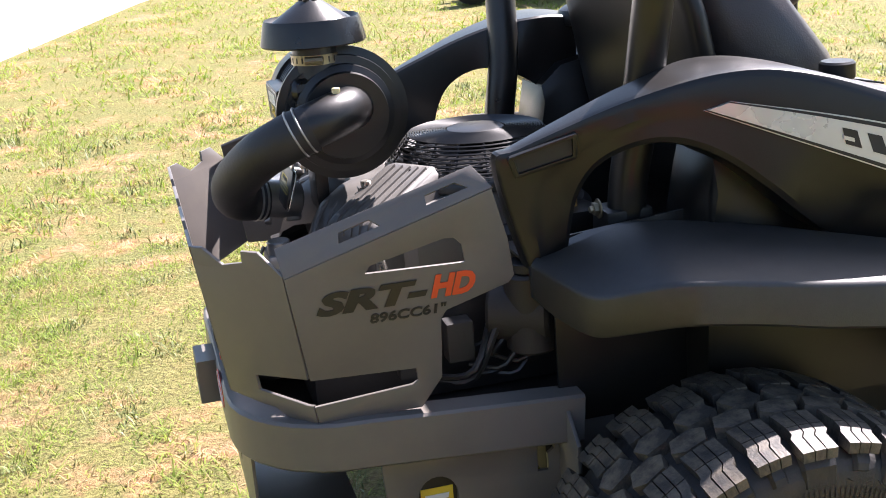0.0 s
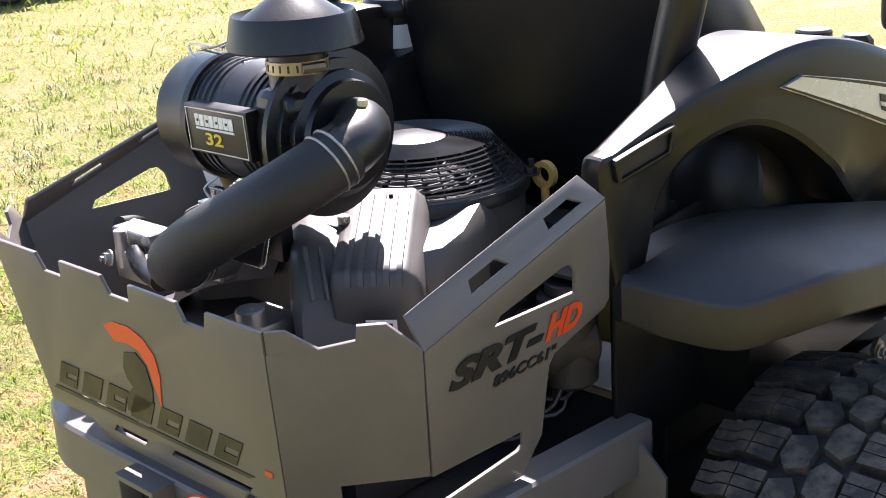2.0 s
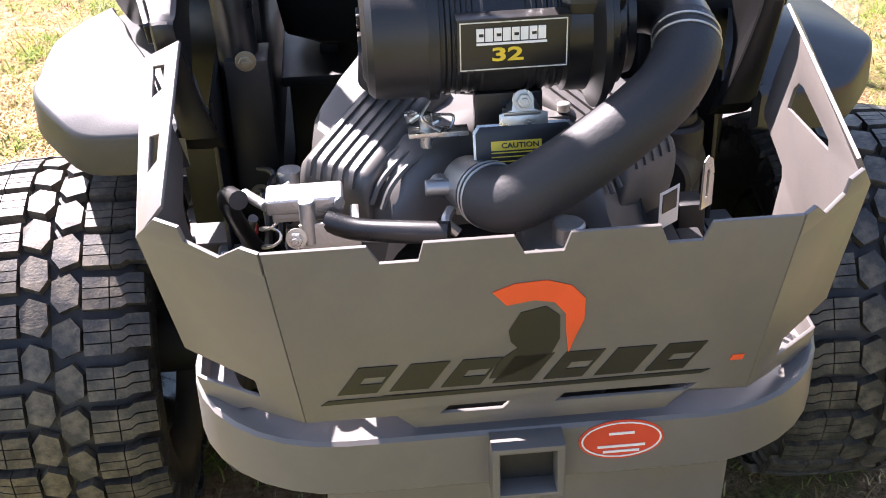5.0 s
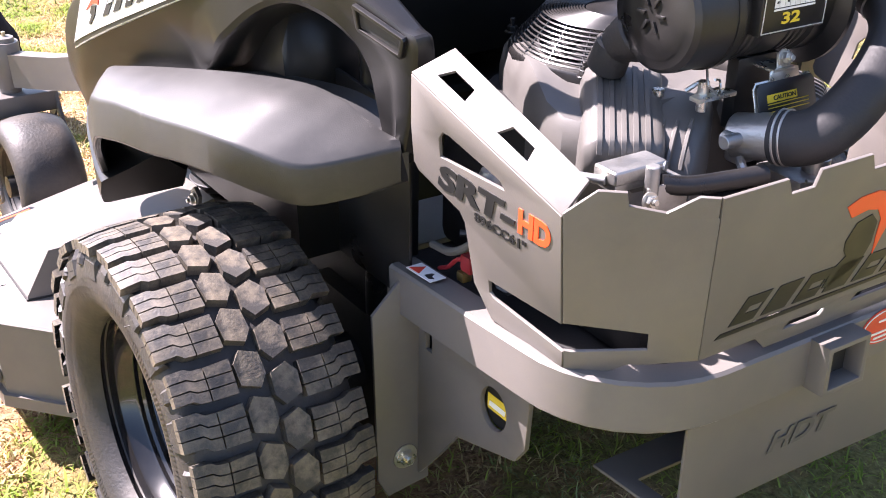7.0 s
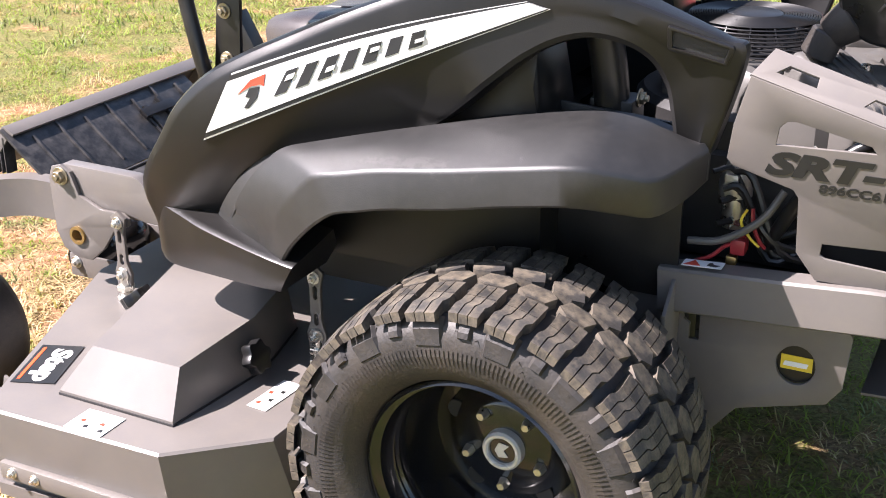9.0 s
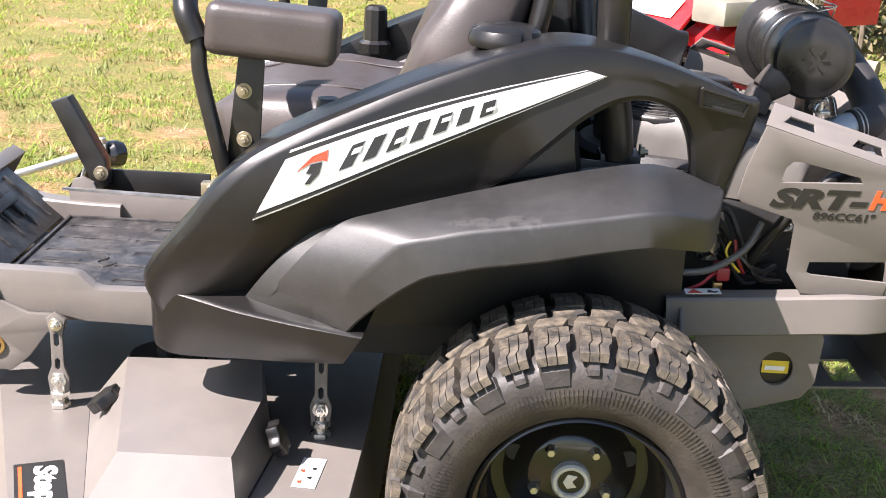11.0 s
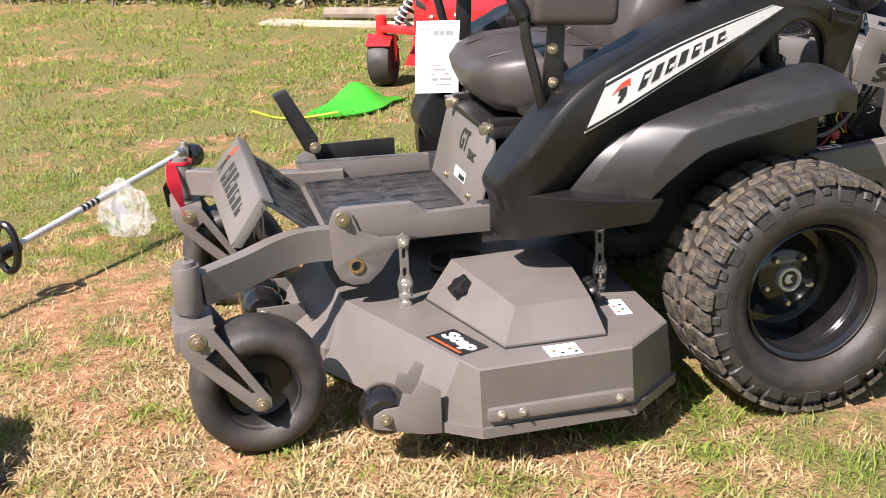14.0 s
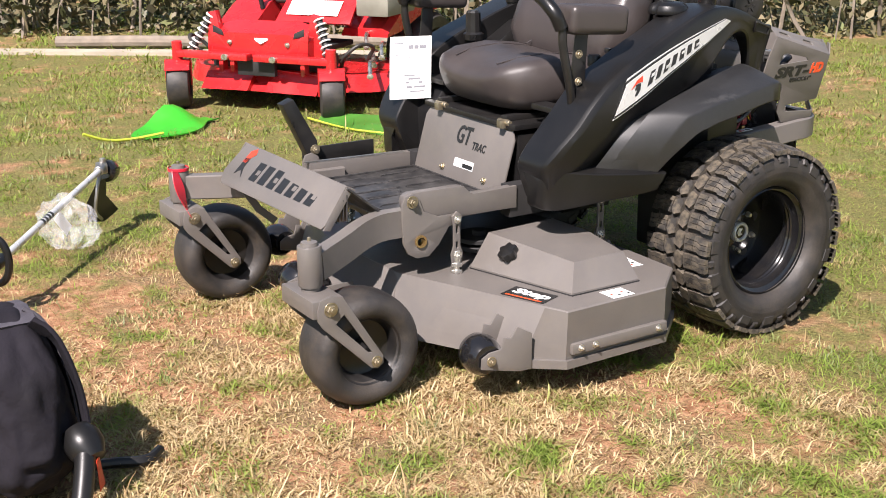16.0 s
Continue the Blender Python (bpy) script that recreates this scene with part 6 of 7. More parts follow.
# outlet elbow and intake hose
part("outlet_elbow", tube([(AX + 0.01, -0.135, AZ + 0.010), (AX - 0.010, -0.175, AZ + 0.013), (AX - 0.038, -0.194, AZ + 0.008), (AX - 0.072, -0.197, AZ - 0.002)], 0.0325, 20), BLACK, canister)
part("service_gauge", joined(cyl((AX - 0.020, -0.190, AZ + 0.022), (AX - 0.020, -0.190, AZ + 0.038), 0.009), cyl((AX - 0.020, -0.190, AZ + 0.038), (AX - 0.020, -0.190, AZ + 0.050), 0.006, seg=10)), material("pale_yellow_plastic", (0.62, 0.55, 0.30), 0.4), canister, "pale yellow service indicator")
hose = part("intake_hose", tube([(-0.478, -0.197, 0.950), (-0.510, -0.192, 0.938), (-0.546, -0.165, 0.915), (-0.568, -0.122, 0.888), (-0.580, -0.080, 0.864), (-0.584, -0.040, 0.840), (-0.578, -0.008, 0.820), (-0.560, 0.012, 0.810), (-0.535, 0.020, 0.806)], 0.0345, 24, 6), SHADOWED, mower, "thick black rubber intake hose", 60)
for q0, q1 in (((-0.487, -0.197, 0.948), (-0.4895, -0.1965, 0.9468)), ((-0.499, -0.195, 0.943), (-0.5015, -0.1945, 0.9418)), ((-0.543, 0.0175, 0.8072), (-0.540, 0.0185, 0.8067)), ((-0.551, 0.0150, 0.8085), (-0.548, 0.0160, 0.8080))):
    part("hose_band", cyl(q0, q1, 0.0362, seg=32, bev=0.0008), ALLOY, hose)
part("throttle_body", joined(cyl((-0.540, 0.019, 0.807), (-0.48, 0.035, 0.792), 0.030), box(-0.506, -0.478, 0.014, 0.052, 0.762, 0.802, 0.008, 3), cyl((-0.505, 0.050, 0.80), (-0.505, 0.082, 0.80), 0.009), cyl((-0.505, 0.066, 0.800), (-0.490, 0.066, 0.800), 0.010, seg=14), tube([(-0.51, 0.055, 0.775), (-0.525, 0.062, 0.768), (-0.53, 0.050, 0.756)], 0.006, 8)), ALLOY, mower, "cast aluminium throttle body")
part("carburettor_linkage", joined(box(-0.55, -0.47, -0.09, -0.02, 0.70, 0.74, 0.006), cyl((-0.53, -0.07, 0.69), (-0.53, -0.07, 0.76), 0.018), tube([(-0.55, -0.03, 0.74), (-0.56, -0.08, 0.73), (-0.52, -0.14, 0.72)], 0.003, 6)), ALLOY, mower)
rr = [(0.06, 0), (0.94, 0), (1, 0.10), (1, 0.88), (0.95, 1), (0.05, 1), (0, 0.88), (0, 0.10)]
ca, cb, cc_, cd = (-0.513, 0.026, 0.806), (-0.513, -0.078, 0.806), (-0.495, -0.078, 0.862), (-0.495, 0.026, 0.862)
cp = part("caution_plate", quad_plate([rr], ca, cb, cc_, cd, 0.003), BLACK, mower, "black plate with a yellow caution label")
part("plate_edge", quad_plate([[(0.5 + (x - 0.5) * 1.05, 0.5 + (y - 0.5) * 1.08) for x, y in rr]], *[tuple(Vector(p) + Vector((0.0035, 0, -0.001))) for p in (ca, cb, cc_, cd)], 0.002), ZINC, cp)
cv = Vector((0.020, 0, 0.058)).normalized()
cu_ = Vector((0, -1, 0))
cn = cu_.cross(cv)
o = Vector((-0.513, 0.018, 0.806)) + cn * 0.0022
part("caution_label", plate([[(0.008, 0.033), (0.062, 0.033), (0.062, 0.043), (0.008, 0.043)]], 0.0006, basis(o, cu_, cv), 0), YELLOW, cp)
part("caution_lettering", letters("CAUTION", o + cn * 0.0006 + cu_ * 0.019 + cv * 0.0352, cu_, cv, 0.040, 0.0058, 0.0005), INK, cp)
part("caution_bars", joined(*(plate([[(0.008, h), (0.082, h), (0.082, h + 0.0012), (0.008, h + 0.0012)]], 0.0006, basis(o, cu_, cv), 0) for h in (0.0205, 0.0255, 0.0300))), YELLOW, cp)
part("plate_bracket", joined(plate([[(-0.026, -0.004), (0.026, -0.004), (0.026, 0.012), (0.012, 0.016), (0.010, 0.034), (-0.010, 0.034), (-0.012, 0.016), (-0.026, 0.012)]], 0.003, basis((-0.494, -0.026, 0.862), (0, -1, 0), (0.25, 0, 1))), box(-0.494, -0.455, -0.045, -0.005, 0.872, 0.876, 0.001)), ZINC, mower, "bright zinc bracket")
part("bracket_bolt", hexbolt((-0.489, -0.026, 0.888), (-1, 0, 0.25), 0.008, 0.008), ZINC, mower)
part("canister_stand", box(-0.460, -0.440, -0.052, 0.022, 0.79, 0.885, 0.003), BLACK, mower)
# governor bracket and lever left of the throttle
part("governor_bracket", joined(box(-0.470, -0.452, 0.030, 0.095, 0.842, 0.848, 0.001), tube([(-0.44, 0.09, 0.850), (-0.45, 0.075, 0.862), (-0.44, 0.060, 0.850), (-0.45, 0.085, 0.842)], 0.003, 6), cyl((-0.455, 0.075, 0.825), (-0.455, 0.075, 0.865), 0.007)), ZINC, mower, "bright governor linkage")
# hydraulic valve at the left rear
VS = Matrix.Translation((0.048, 0.004, -0.024))
part("hydraulic_valve", moved(joined(box(-0.552, -0.510, 0.166, 0.250, 0.802, 0.820, 0.005, 3), box(-0.546, -0.514, 0.170, 0.244, 0.790, 0.803, 0.003), box(-0.572, -0.568, 0.150, 0.215, 0.762, 0.800, 0.0015), box(-0.570, -0.530, 0.150, 0.160, 0.775, 0.800, 0.003), cyl((-0.535, 0.25, 0.806), (-0.500, 0.275, 0.806), 0.006), cyl((-0.545, 0.174, 0.812), (-0.552, 0.170, 0.812), 0.007, seg=12), cyl((-0.566, 0.205, 0.775), (-0.566, 0.205, 0.826), 0.009, seg=14)), VS), ALLOY, mower, "flat cast aluminium valve plate with bolts")
part("valve_hose", tube([(-0.512, 0.189, 0.772), (-0.528, 0.155, 0.768), (-0.548, 0.105, 0.772), (-0.560, 0.062, 0.774)], 0.0125, 14), BLACK, mower)
part("valve_hose", tube([(-0.472, 0.284, 0.784), (-0.43, 0.300, 0.77), (-0.385, 0.305, 0.73), (-0.34, 0.29, 0.66), (-0.30, 0.26, 0.58)], 0.011, 12), BLACK, mower)
for p in ((-0.530, 0.222, 0.764),):
    part("valve_bolt", hexbolt(p, (-1, 0.1, 0.2), 0.008, 0.007), ZINC, mower)
for q in ((-0.40, 0.235, 0.62), (-0.37, 0.262, 0.66), (-0.345, 0.245, 0.70)):
    part("spring_coil", tube([(q[0] + 0.012 * math.cos(a), q[1] + 0.012 * math.sin(a), q[2] + 0.004 * a) for a in [0.8 * k for k in range(14)]], 0.002, 6, 2), ZINC, mower)
# dipstick, filters, battery, cables
part("dipstick", joined(revolve([(0.011, -0.005), (0.019, -0.005), (0.019, 0.005), (0.011, 0.005)], aim((-0.080, -0.149, 0.823), (-0.127, -0.149, 0.823)), 24, True), cyl((-0.080, -0.149, 0.807), (-0.080, -0.149, 0.765), 0.006)), material("ochre_plastic", (0.50, 0.32, 0.09), 0.4), mower, "yellow ring dipstick handle")
part("dipstick_mount", box(-0.105, -0.045, -0.185, -0.115, 0.72, 0.768, 0.008), BLACK, mower)
part("starter_motor", joined(revolve([(0, 0.598), (0.019, 0.598), (0.020, 0.602), (0.020, 0.650), (0, 0.650)], Matrix.Translation((-0.243, 0.240, 0)), 28)), ZINC, mower, "bright metal starter motor can", 40)
part("starter_housing", joined(revolve([(0, 0.650), (0.026, 0.650), (0.026, 0.672), (0.021, 0.690), (0.015, 0.705), (0, 0.705)], Matrix.Translation((-0.241, 0.240, 0)), 24), box(-0.250, -0.228, 0.245, 0.268, 0.655, 0.690, 0.004)), ALLOY, mower)
part("oil_cooler_can", cyl((-0.17, -0.285, 0.655), (-0.25, -0.24, 0.655), 0.045, seg=28), SHADOWED, mower)
part("regulator", joined(box(-0.33, -0.29, -0.285, -0.25, 0.60, 0.66, 0.004), box(-0.40, -0.35, -0.27, -0.24, 0.58, 0.64, 0.004)), SHADOWED, mower)
rngc = random.Random(8)
WIRE_RED = material("red_cable", (0.30, 0.02, 0.025), 0.45)
for k in range(7):
    x0, z0 = -0.20 - rngc.random() * 0.06, 0.60 + rngc.random() * 0.10
    pts = [(x0, 0.285 - rngc.random() * 0.03, z0), (x0 - 0.03, 0.28 - rngc.random() * 0.03, z0 - 0.04 * rngc.random()), (x0 - 0.08, 0.28 - rngc.random() * 0.05, 0.56 + rngc.random() * 0.04), (x0 - 0.14, 0.26 - rngc.random() * 0.05, 0.55 + rngc.random() * 0.10)]
    part("cable", tube(pts, 0.003 + 0.003 * rngc.random(), 7, 4), BLACK, mower)
part("hose", tube([(-0.188, 0.300, 0.586), (-0.240, 0.302, 0.596), (-0.296, 0.300, 0.636), (-0.324, 0.285, 0.682)], 0.0062, 10, 4), COVER, mower, "thick black hose")
part("cable", tube([(-0.272, 0.288, 0.646), (-0.265, 0.292, 0.626), (-0.281, 0.292, 0.602), (-0.294, 0.286, 0.588)], 0.0023, 7, 4), YELLOW, mower)
part("cable", tube([(-0.280, 0.286, 0.648), (-0.284, 0.290, 0.622), (-0.294, 0.290, 0.600), (-0.302, 0.284, 0.586)], 0.0032, 7, 4), WIRE_RED, mower)
part("cable", tube([(-0.200, 0.296, 0.552), (-0.226, 0.298, 0.566), (-0.244, 0.296, 0.584), (-0.258, 0.288, 0.588)], 0.0034, 7, 4), WIRE_RED, mower)
part("cable_terminal", box(-0.264, -0.248, 0.284, 0.300, 0.556, 0.570, 0.002), BRASS, mower)
part("solenoid", joined(cyl((-0.262, 0.272, 0.574), (-0.262, 0.272, 0.600), 0.013), box(-0.276, -0.252, 0.280, 0.298, 0.572, 0.598, 0.005)), WIRE_RED, mower, "red starter terminal boot")
part("muffler", joined(cyl((-0.56, -0.10, 0.60), (-0.56, 0.12, 0.60), 0.055, seg=32), tube([(-0.56, -0.10, 0.60), (-0.55, -0.17, 0.62), (-0.50, -0.19, 0.66)], 0.018, 12)), SHADOWED, mower, "dull black muffler under the guard")
face = Vector((-0.792, -0.610, 0)).normalized()
across = Vector((0.610, -0.792, 0)).normalized()
o = Vector((-0.437, -0.2095, 0.700)) + face * 0.004
part("code_sticker", plate([[(-0.030, 0), (0.006, 0), (0.006, 0.048), (-0.030, 0.048)]], 0.0008, basis(o, across, (0, 0, 1)), 0), WHITE, mower, "white sticker with a dark square")
part("sticker_square", plate([[(-0.025, 0.020), (0.001, 0.020), (0.001, 0.044), (-0.025, 0.044)]], 0.0008, basis(o + face * 0.0008, across, (0, 0, 1)), 0), INK, mower)
slot_line = [(0.052, 0.014), (0.056, 0.014), (0.056, 0.050), (0.052, 0.050)]
part("slotted_strap", plate([[(0.044, 0), (0.066, 0), (0.066, 0.045), (0.062, 0.062), (0.054, 0.068), (0.046, 0.062)], slot_line], 0.003, basis(o + face * 0.004, across, (0, 0, 1))), ZINC, mower, "slotted bright metal strap")
# grey wheel wells inside the fenders
for s in (1, -1):
    fx = (lambda b: b) if s > 0 else flip
    part("wheel_well", fx(joined(plate([[(-0.185, 0.50), (0.36, 0.50), (0.42, 0.70), (0.10, 0.80), (-0.185, 0.78)]], 0.006, basis((0, 0.335, 0), (1, 0, 0), (0, 0, 1))))), BLACK, mower)
for k in range(9):
    x0, z0 = -0.10 - rngc.random() * 0.12, 0.62 + rngc.random() * 0.12
    pts = [(x0, -0.20 - rngc.random() * 0.06, z0), (x0 - 0.04, -0.24 - rngc.random() * 0.05, z0 + 0.03 * rngc.random()), (x0 - 0.09, -0.27 - rngc.random() * 0.03, z0 - 0.05), (x0 - 0.14, -0.26, 0.56 + rngc.random() * 0.06)]
    part("cable", tube(pts, 0.003 + 0.003 * rngc.random(), 7, 4), BLACK, mower)
part("starter_motor", joined(cyl((-0.20, -0.275, 0.60), (-0.20, -0.275, 0.72), 0.038, seg=28), cyl((-0.20, -0.275, 0.72), (-0.20, -0.275, 0.735), 0.028, seg=20)), SHADOWED, mower)
part("control_bracket", joined(box(-0.22, -0.12, -0.30, -0.22, 0.745, 0.750, 0.001), box(-0.22, -0.12, -0.225, -0.22, 0.70, 0.748, 0.001)), SHADOWED, mower, "dark control bracket")

# ---- price sheet, tag and garden tools near the mower ----
PRINT = material("grey_print", (0.22, 0.22, 0.24), 0.6)
SHEET = Vector((0.66, -0.37, 0.655))
sheet_thing = thing("price_sheet", "white printed price sheet hanging on the steering lever", "paper sheet", Matrix.Translation(SHEET))
pa, pb, pc, pd = (Vector(p) - SHEET for p in ((0.726, -0.404, 0.655), (0.616, -0.312, 0.665), (0.596, -0.334, 0.873), (0.706, -0.426, 0.866)))
nrm = (pb - pa).cross(pd - pa).normalized()
on_page = lambda u, v: pa.lerp(pb, u).lerp(pd.lerp(pc, u), v) + nrm * (0.012 * math.sin(math.pi * u) * (0.4 + 0.6 * v) + 0.006 * math.sin(2.5 * v))  # noqa: E731
part("page", loft([[on_page(u / 10, v / 10) for u in range(11)] + [on_page(u / 10, v / 10) - nrm * 0.0008 for u in range(10, -1, -1)] for v in range(11)]), WHITE, sheet_thing, "", 50)
for u0, u1, v0, v1 in ((0.10, 0.34, 0.88, 0.90), (0.46, 0.58, 0.80, 0.86), (0.60, 0.70, 0.80, 0.86), (0.72, 0.88, 0.80, 0.86), (0.12, 0.40, 0.70, 0.71), (0.12, 0.52, 0.66, 0.67), (0.12, 0.48, 0.62, 0.63),
                       (0.40, 0.80, 0.25, 0.28), (0.46, 0.74, 0.31, 0.34), (0.36, 0.62, 0.37, 0.39), (0.42, 0.55, 0.17, 0.21), (0.60, 0.86, 0.18, 0.21), (0.50, 0.84, 0.11, 0.13)):
    c = [on_page(u, v) + nrm * 0.0008 for u, v in ((u0, v0), (u1, v0), (u1, v1), (u0, v1))]
    part("print_bar", loft([c, [p - nrm * 0.0006 for p in c]]), PRINT, sheet_thing, "", 0)

RIBBON = material("red_ribbon_film", (0.66, 0.022, 0.045), 0.35, 0, 0.1, 20)
tag = thing("red_ribbon", "red plastic ribbon tied round the caster head", "ribbon", Matrix.Translation((1.432, -0.585, 0.40)))
rib = []
for k in range(9):
    f = k / 8
    p = Vector((0.030 - 0.03 * f * f, 0.045 + 0.055 * f + 0.008 * math.sin(6 * f), 0.075 - 0.150 * f))
    w = Vector((0.014 + 0.006 * math.sin(5 * f), 0.012, 0.006))
    rib.append([p - w, p + w, p + w + Vector((0.0015, -0.001, 0)), p - w + Vector((0.0015, -0.001, 0))])
part("tail", loft(rib), RIBBON, tag)
part("loop", revolve([(0.0335, 0.066), (0.0350, 0.067), (0.0350, 0.076), (0.0335, 0.077)], Matrix.Translation((0.002, 0, 0)), 28, True), RIBBON, tag)

trimmer = thing("string_trimmer", "string trimmer with a grey shaft leaning low over the grass", "string trimmer", Matrix.Translation((1.60, -1.25, 0)))
T = Vector((1.60, -1.25, 0))
q = lambda x, y, z: Vector((x, y, z)) - T  # noqa: E731
part("shaft", cyl(q(1.425, -1.510, 0.276), q(2.42, -0.28, 0.115), 0.0125, seg=16), SILVER, trimmer, "brushed grey tube shaft")
part("gear_head", joined(cyl(q(1.432, -1.50, 0.275), q(1.405, -1.545, 0.285), 0.020), box(*[v for pair in zip(q(1.385, -1.565, 0.255), q(1.425, -1.525, 0.300)) for v in pair], 0.006), cyl(q(1.40, -1.54, 0.30), q(1.40, -1.54, 0.318), 0.012)), ALLOY, trimmer)
part("line_spool", revolve([(0, -0.034), (0.030, -0.034), (0.044, -0.022), (0.047, 0.0), (0.044, 0.022), (0.030, 0.034), (0, 0.034)], aim(q(1.375, -1.575, 0.255), q(1.34, -1.62, 0.245)), 28), GLOSS, trimmer, "shiny black round line spool")
gr = []
for k in range(9):
    a = -0.9 + 1.8 * k / 8
    c = q(1.415, -1.52, 0.255)
    low = c + Vector((0.10 * math.sin(a) - 0.01, -0.05 + 0.10 * math.sin(a) * 0.7, -0.205 + 0.03 * abs(a)))
    top = c + Vector((0.030 * math.sin(a), 0.025 * math.sin(a), -0.02))
    mid = top.lerp(low, 0.45) + Vector((0.035, 0.035, 0))
    gr.append([top, mid, low, low + Vector((0.004, 0.004, 0)), mid + Vector((0.004, 0.004, 0.002)), top + Vector((0.004, 0.004, 0))])
part("debris_guard", loft(gr), BLACK, trimmer, "black plastic debris guard")
part("guard_stay", tube([q(1.43, -1.50, 0.262), q(1.452, -1.478, 0.20), q(1.462, -1.485, 0.12), q(1.43, -1.52, 0.075)], 0.007, 8), ALLOY, trimmer)
hd = q(2.00, -0.80, 0.182)
loop = [hd + Vector((0.055 * math.cos(a) * 0.62, -0.055 * math.cos(a) * 0.5, 0.012 + 0.078 * math.sin(a))) for a in (2 * math.pi * k / 20 for k in range(21))]
part("loop_handle", tube(loop, 0.013, 10, 2), PLASTIC, trimmer, "black looped handle")
part("handle_clamp", cyl(hd + Vector((-0.03, -0.037, 0.003)), hd + Vector((0.03, 0.037, -0.003)), 0.022), PLASTIC, trimmer)
for k, f in enumerate((0.30, 0.315, 0.33, 0.345)):
    a = q(1.425, -1.510, 0.276).lerp(q(2.42, -0.28, 0.115), f)
    b = q(1.425, -1.510, 0.276).lerp(q(2.42, -0.28, 0.115), f + 0.009)
    part("shaft_mark", cyl(a, b, 0.0129, seg=16, bev=0.0002), INK, trimmer)
part("engine_unit", joined(box(*[v for pair in zip(q(2.36, -0.38, 0.0), q(2.58, -0.14, 0.20)) for v in pair], 0.03, 3)), PLASTIC, trimmer)

CLEAR = bpy.data.materials.new("clear_plastic")
CLEAR.use_nodes = True
cb = CLEAR.node_tree.nodes["Principled BSDF"]
cb.inputs["Base Color"].default_value = (0.92, 0.93, 0.95, 1)
cb.inputs["Roughness"].default_value = 0.18
cb.inputs["Alpha"].default_value = 0.13
bag = thing("plastic_bag", "crumpled clear plastic bag hanging on the trimmer shaft", "plastic bag", Matrix.Translation((1.64, -1.24, 0.10)))
bm = bmesh.new()
bmesh.ops.create_icosphere(bm, subdivisions=4, radius=1)
for v in bm.verts:
    n = noise.noise(v.co * 2.2) * 0.25 + noise.noise(v.co * 5.5) * 0.14
    r = 1 + n
    taper = 0.75 + 0.35 * max(0.0, -v.co.z)
    v.co = Vector((v.co.x * 0.095 * r * taper - v.co.y * 0.06, v.co.y * 0.125 * r * taper, v.co.z * 0.10 * r + 0.060))
part("film", bm, CLEAR, bag, "", 25)
part("leaflet", moved(box(-0.028, 0.028, -0.001, 0.001, -0.04, 0.04, 0), Matrix.Translation((0.02, 0.01, 0.065)) @ pose(0, 0, 0, 20, 25, 50)), WHITE, bag)

FABRIC = material("black_fabric", (0.012, 0.0105, 0.0145), 0.85, 0, 0.3, 12, 1.0, 60, (0.05, 0.045, 0.05), 0.10, 9, spec=0.2)
pack = thing("backpack_blower", "black backpack blower with padded straps on the grass", "backpack blower", Matrix.Translation((2.25, 0.42, 0)))
body = bmesh.new()
bmesh.ops.create_cube(body, size=1)
bmesh.ops.subdivide_edges(body, edges=body.edges[:], cuts=31, use_grid_fill=True)
for v in body.verts:
    c = v.co * 2
    k = (abs(c.x) ** 2.7 + abs(c.y) ** 2.7 + abs(c.z) ** 2.7) ** (1 / 2.7)
    c = c / k
    # slack cloth: sagging folds across, a few creases, a fuller foot
    fold = math.sin(c.z * 9 + 2.2 * noise.noise(c * 1.6) * 3 + c.y * 1.5)
    crease = abs(noise.noise(Vector((c.x * 2.6, c.y * 2.6, c.z * 4.2)) + Vector((3, 1, 7))))
    bulge = 1 + 0.10 * noise.noise(c * 1.8) + 0.022 * fold + 0.06 * (crease - 0.3)
    slim = 1 - 0.16 * c.z - 0.10 * max(0.0, c.z) ** 2
    v.co = Vector((c.x * 0.118 * bulge * slim, c.y * 0.200 * bulge * slim, 0.228 + c.z * 0.226 * (1 + 0.05 * (bulge - 1))))
part("body", body, FABRIC, pack, "", 60)
WEB = material("worn_webbing", (0.055, 0.050, 0.060), 0.75, 0, 0.25, 30, 0.6, 220)
for y, mat in ((0.035, WEB), (0.120, FABRIC)):
    pts = [(-0.040, y - 0.02, 0.440), (-0.088, y, 0.395), (-0.118, y + 0.012, 0.30), (-0.130, y + 0.022, 0.20), (-0.128, y + 0.026, 0.10), (-0.110, y + 0.022, 0.03)]
    part("shoulder_strap", sweep([(-0.026, -0.005), (0.026, -0.005), (0.028, 0.0), (0.026, 0.006), (-0.026, 0.006), (-0.028, 0.0)], smooth_path(pts, 5), (1, 0, 0.2)), mat, pack)
part("top_flap", loft([[Vector((x, y, 0.446 + dz)) for y, dz in ((-0.09, -0.012), (0.0, 0.004), (0.09, -0.010), (0.085, -0.020), (0.0, -0.008), (-0.085, -0.022))] for x in (-0.06, -0.02, 0.03, 0.06)]), WEB, pack, "grey worn carrying flap", 40)
part("grip_tube", joined(tube([(-0.030, 0.345, 0.0), (-0.060, 0.300, 0.05), (-0.088, 0.252, 0.11), (-0.108, 0.208, 0.16)], 0.024, 14), moved(revolve([(0, -0.052), (0.030, -0.046), (0.044, -0.016), (0.046, 0.012), (0.034, 0.040), (0, 0.050)]), Matrix.Translation((-0.108, 0.195, 0.155)) @ pose(0, 0, 0, 50, 20, 0))), PLASTIC, pack, "grey-black control grip")
part("grip_switch", cyl((-0.122, 0.232, 0.150), (-0.130, 0.238, 0.151), 0.009, seg=14), WHITE, pack)
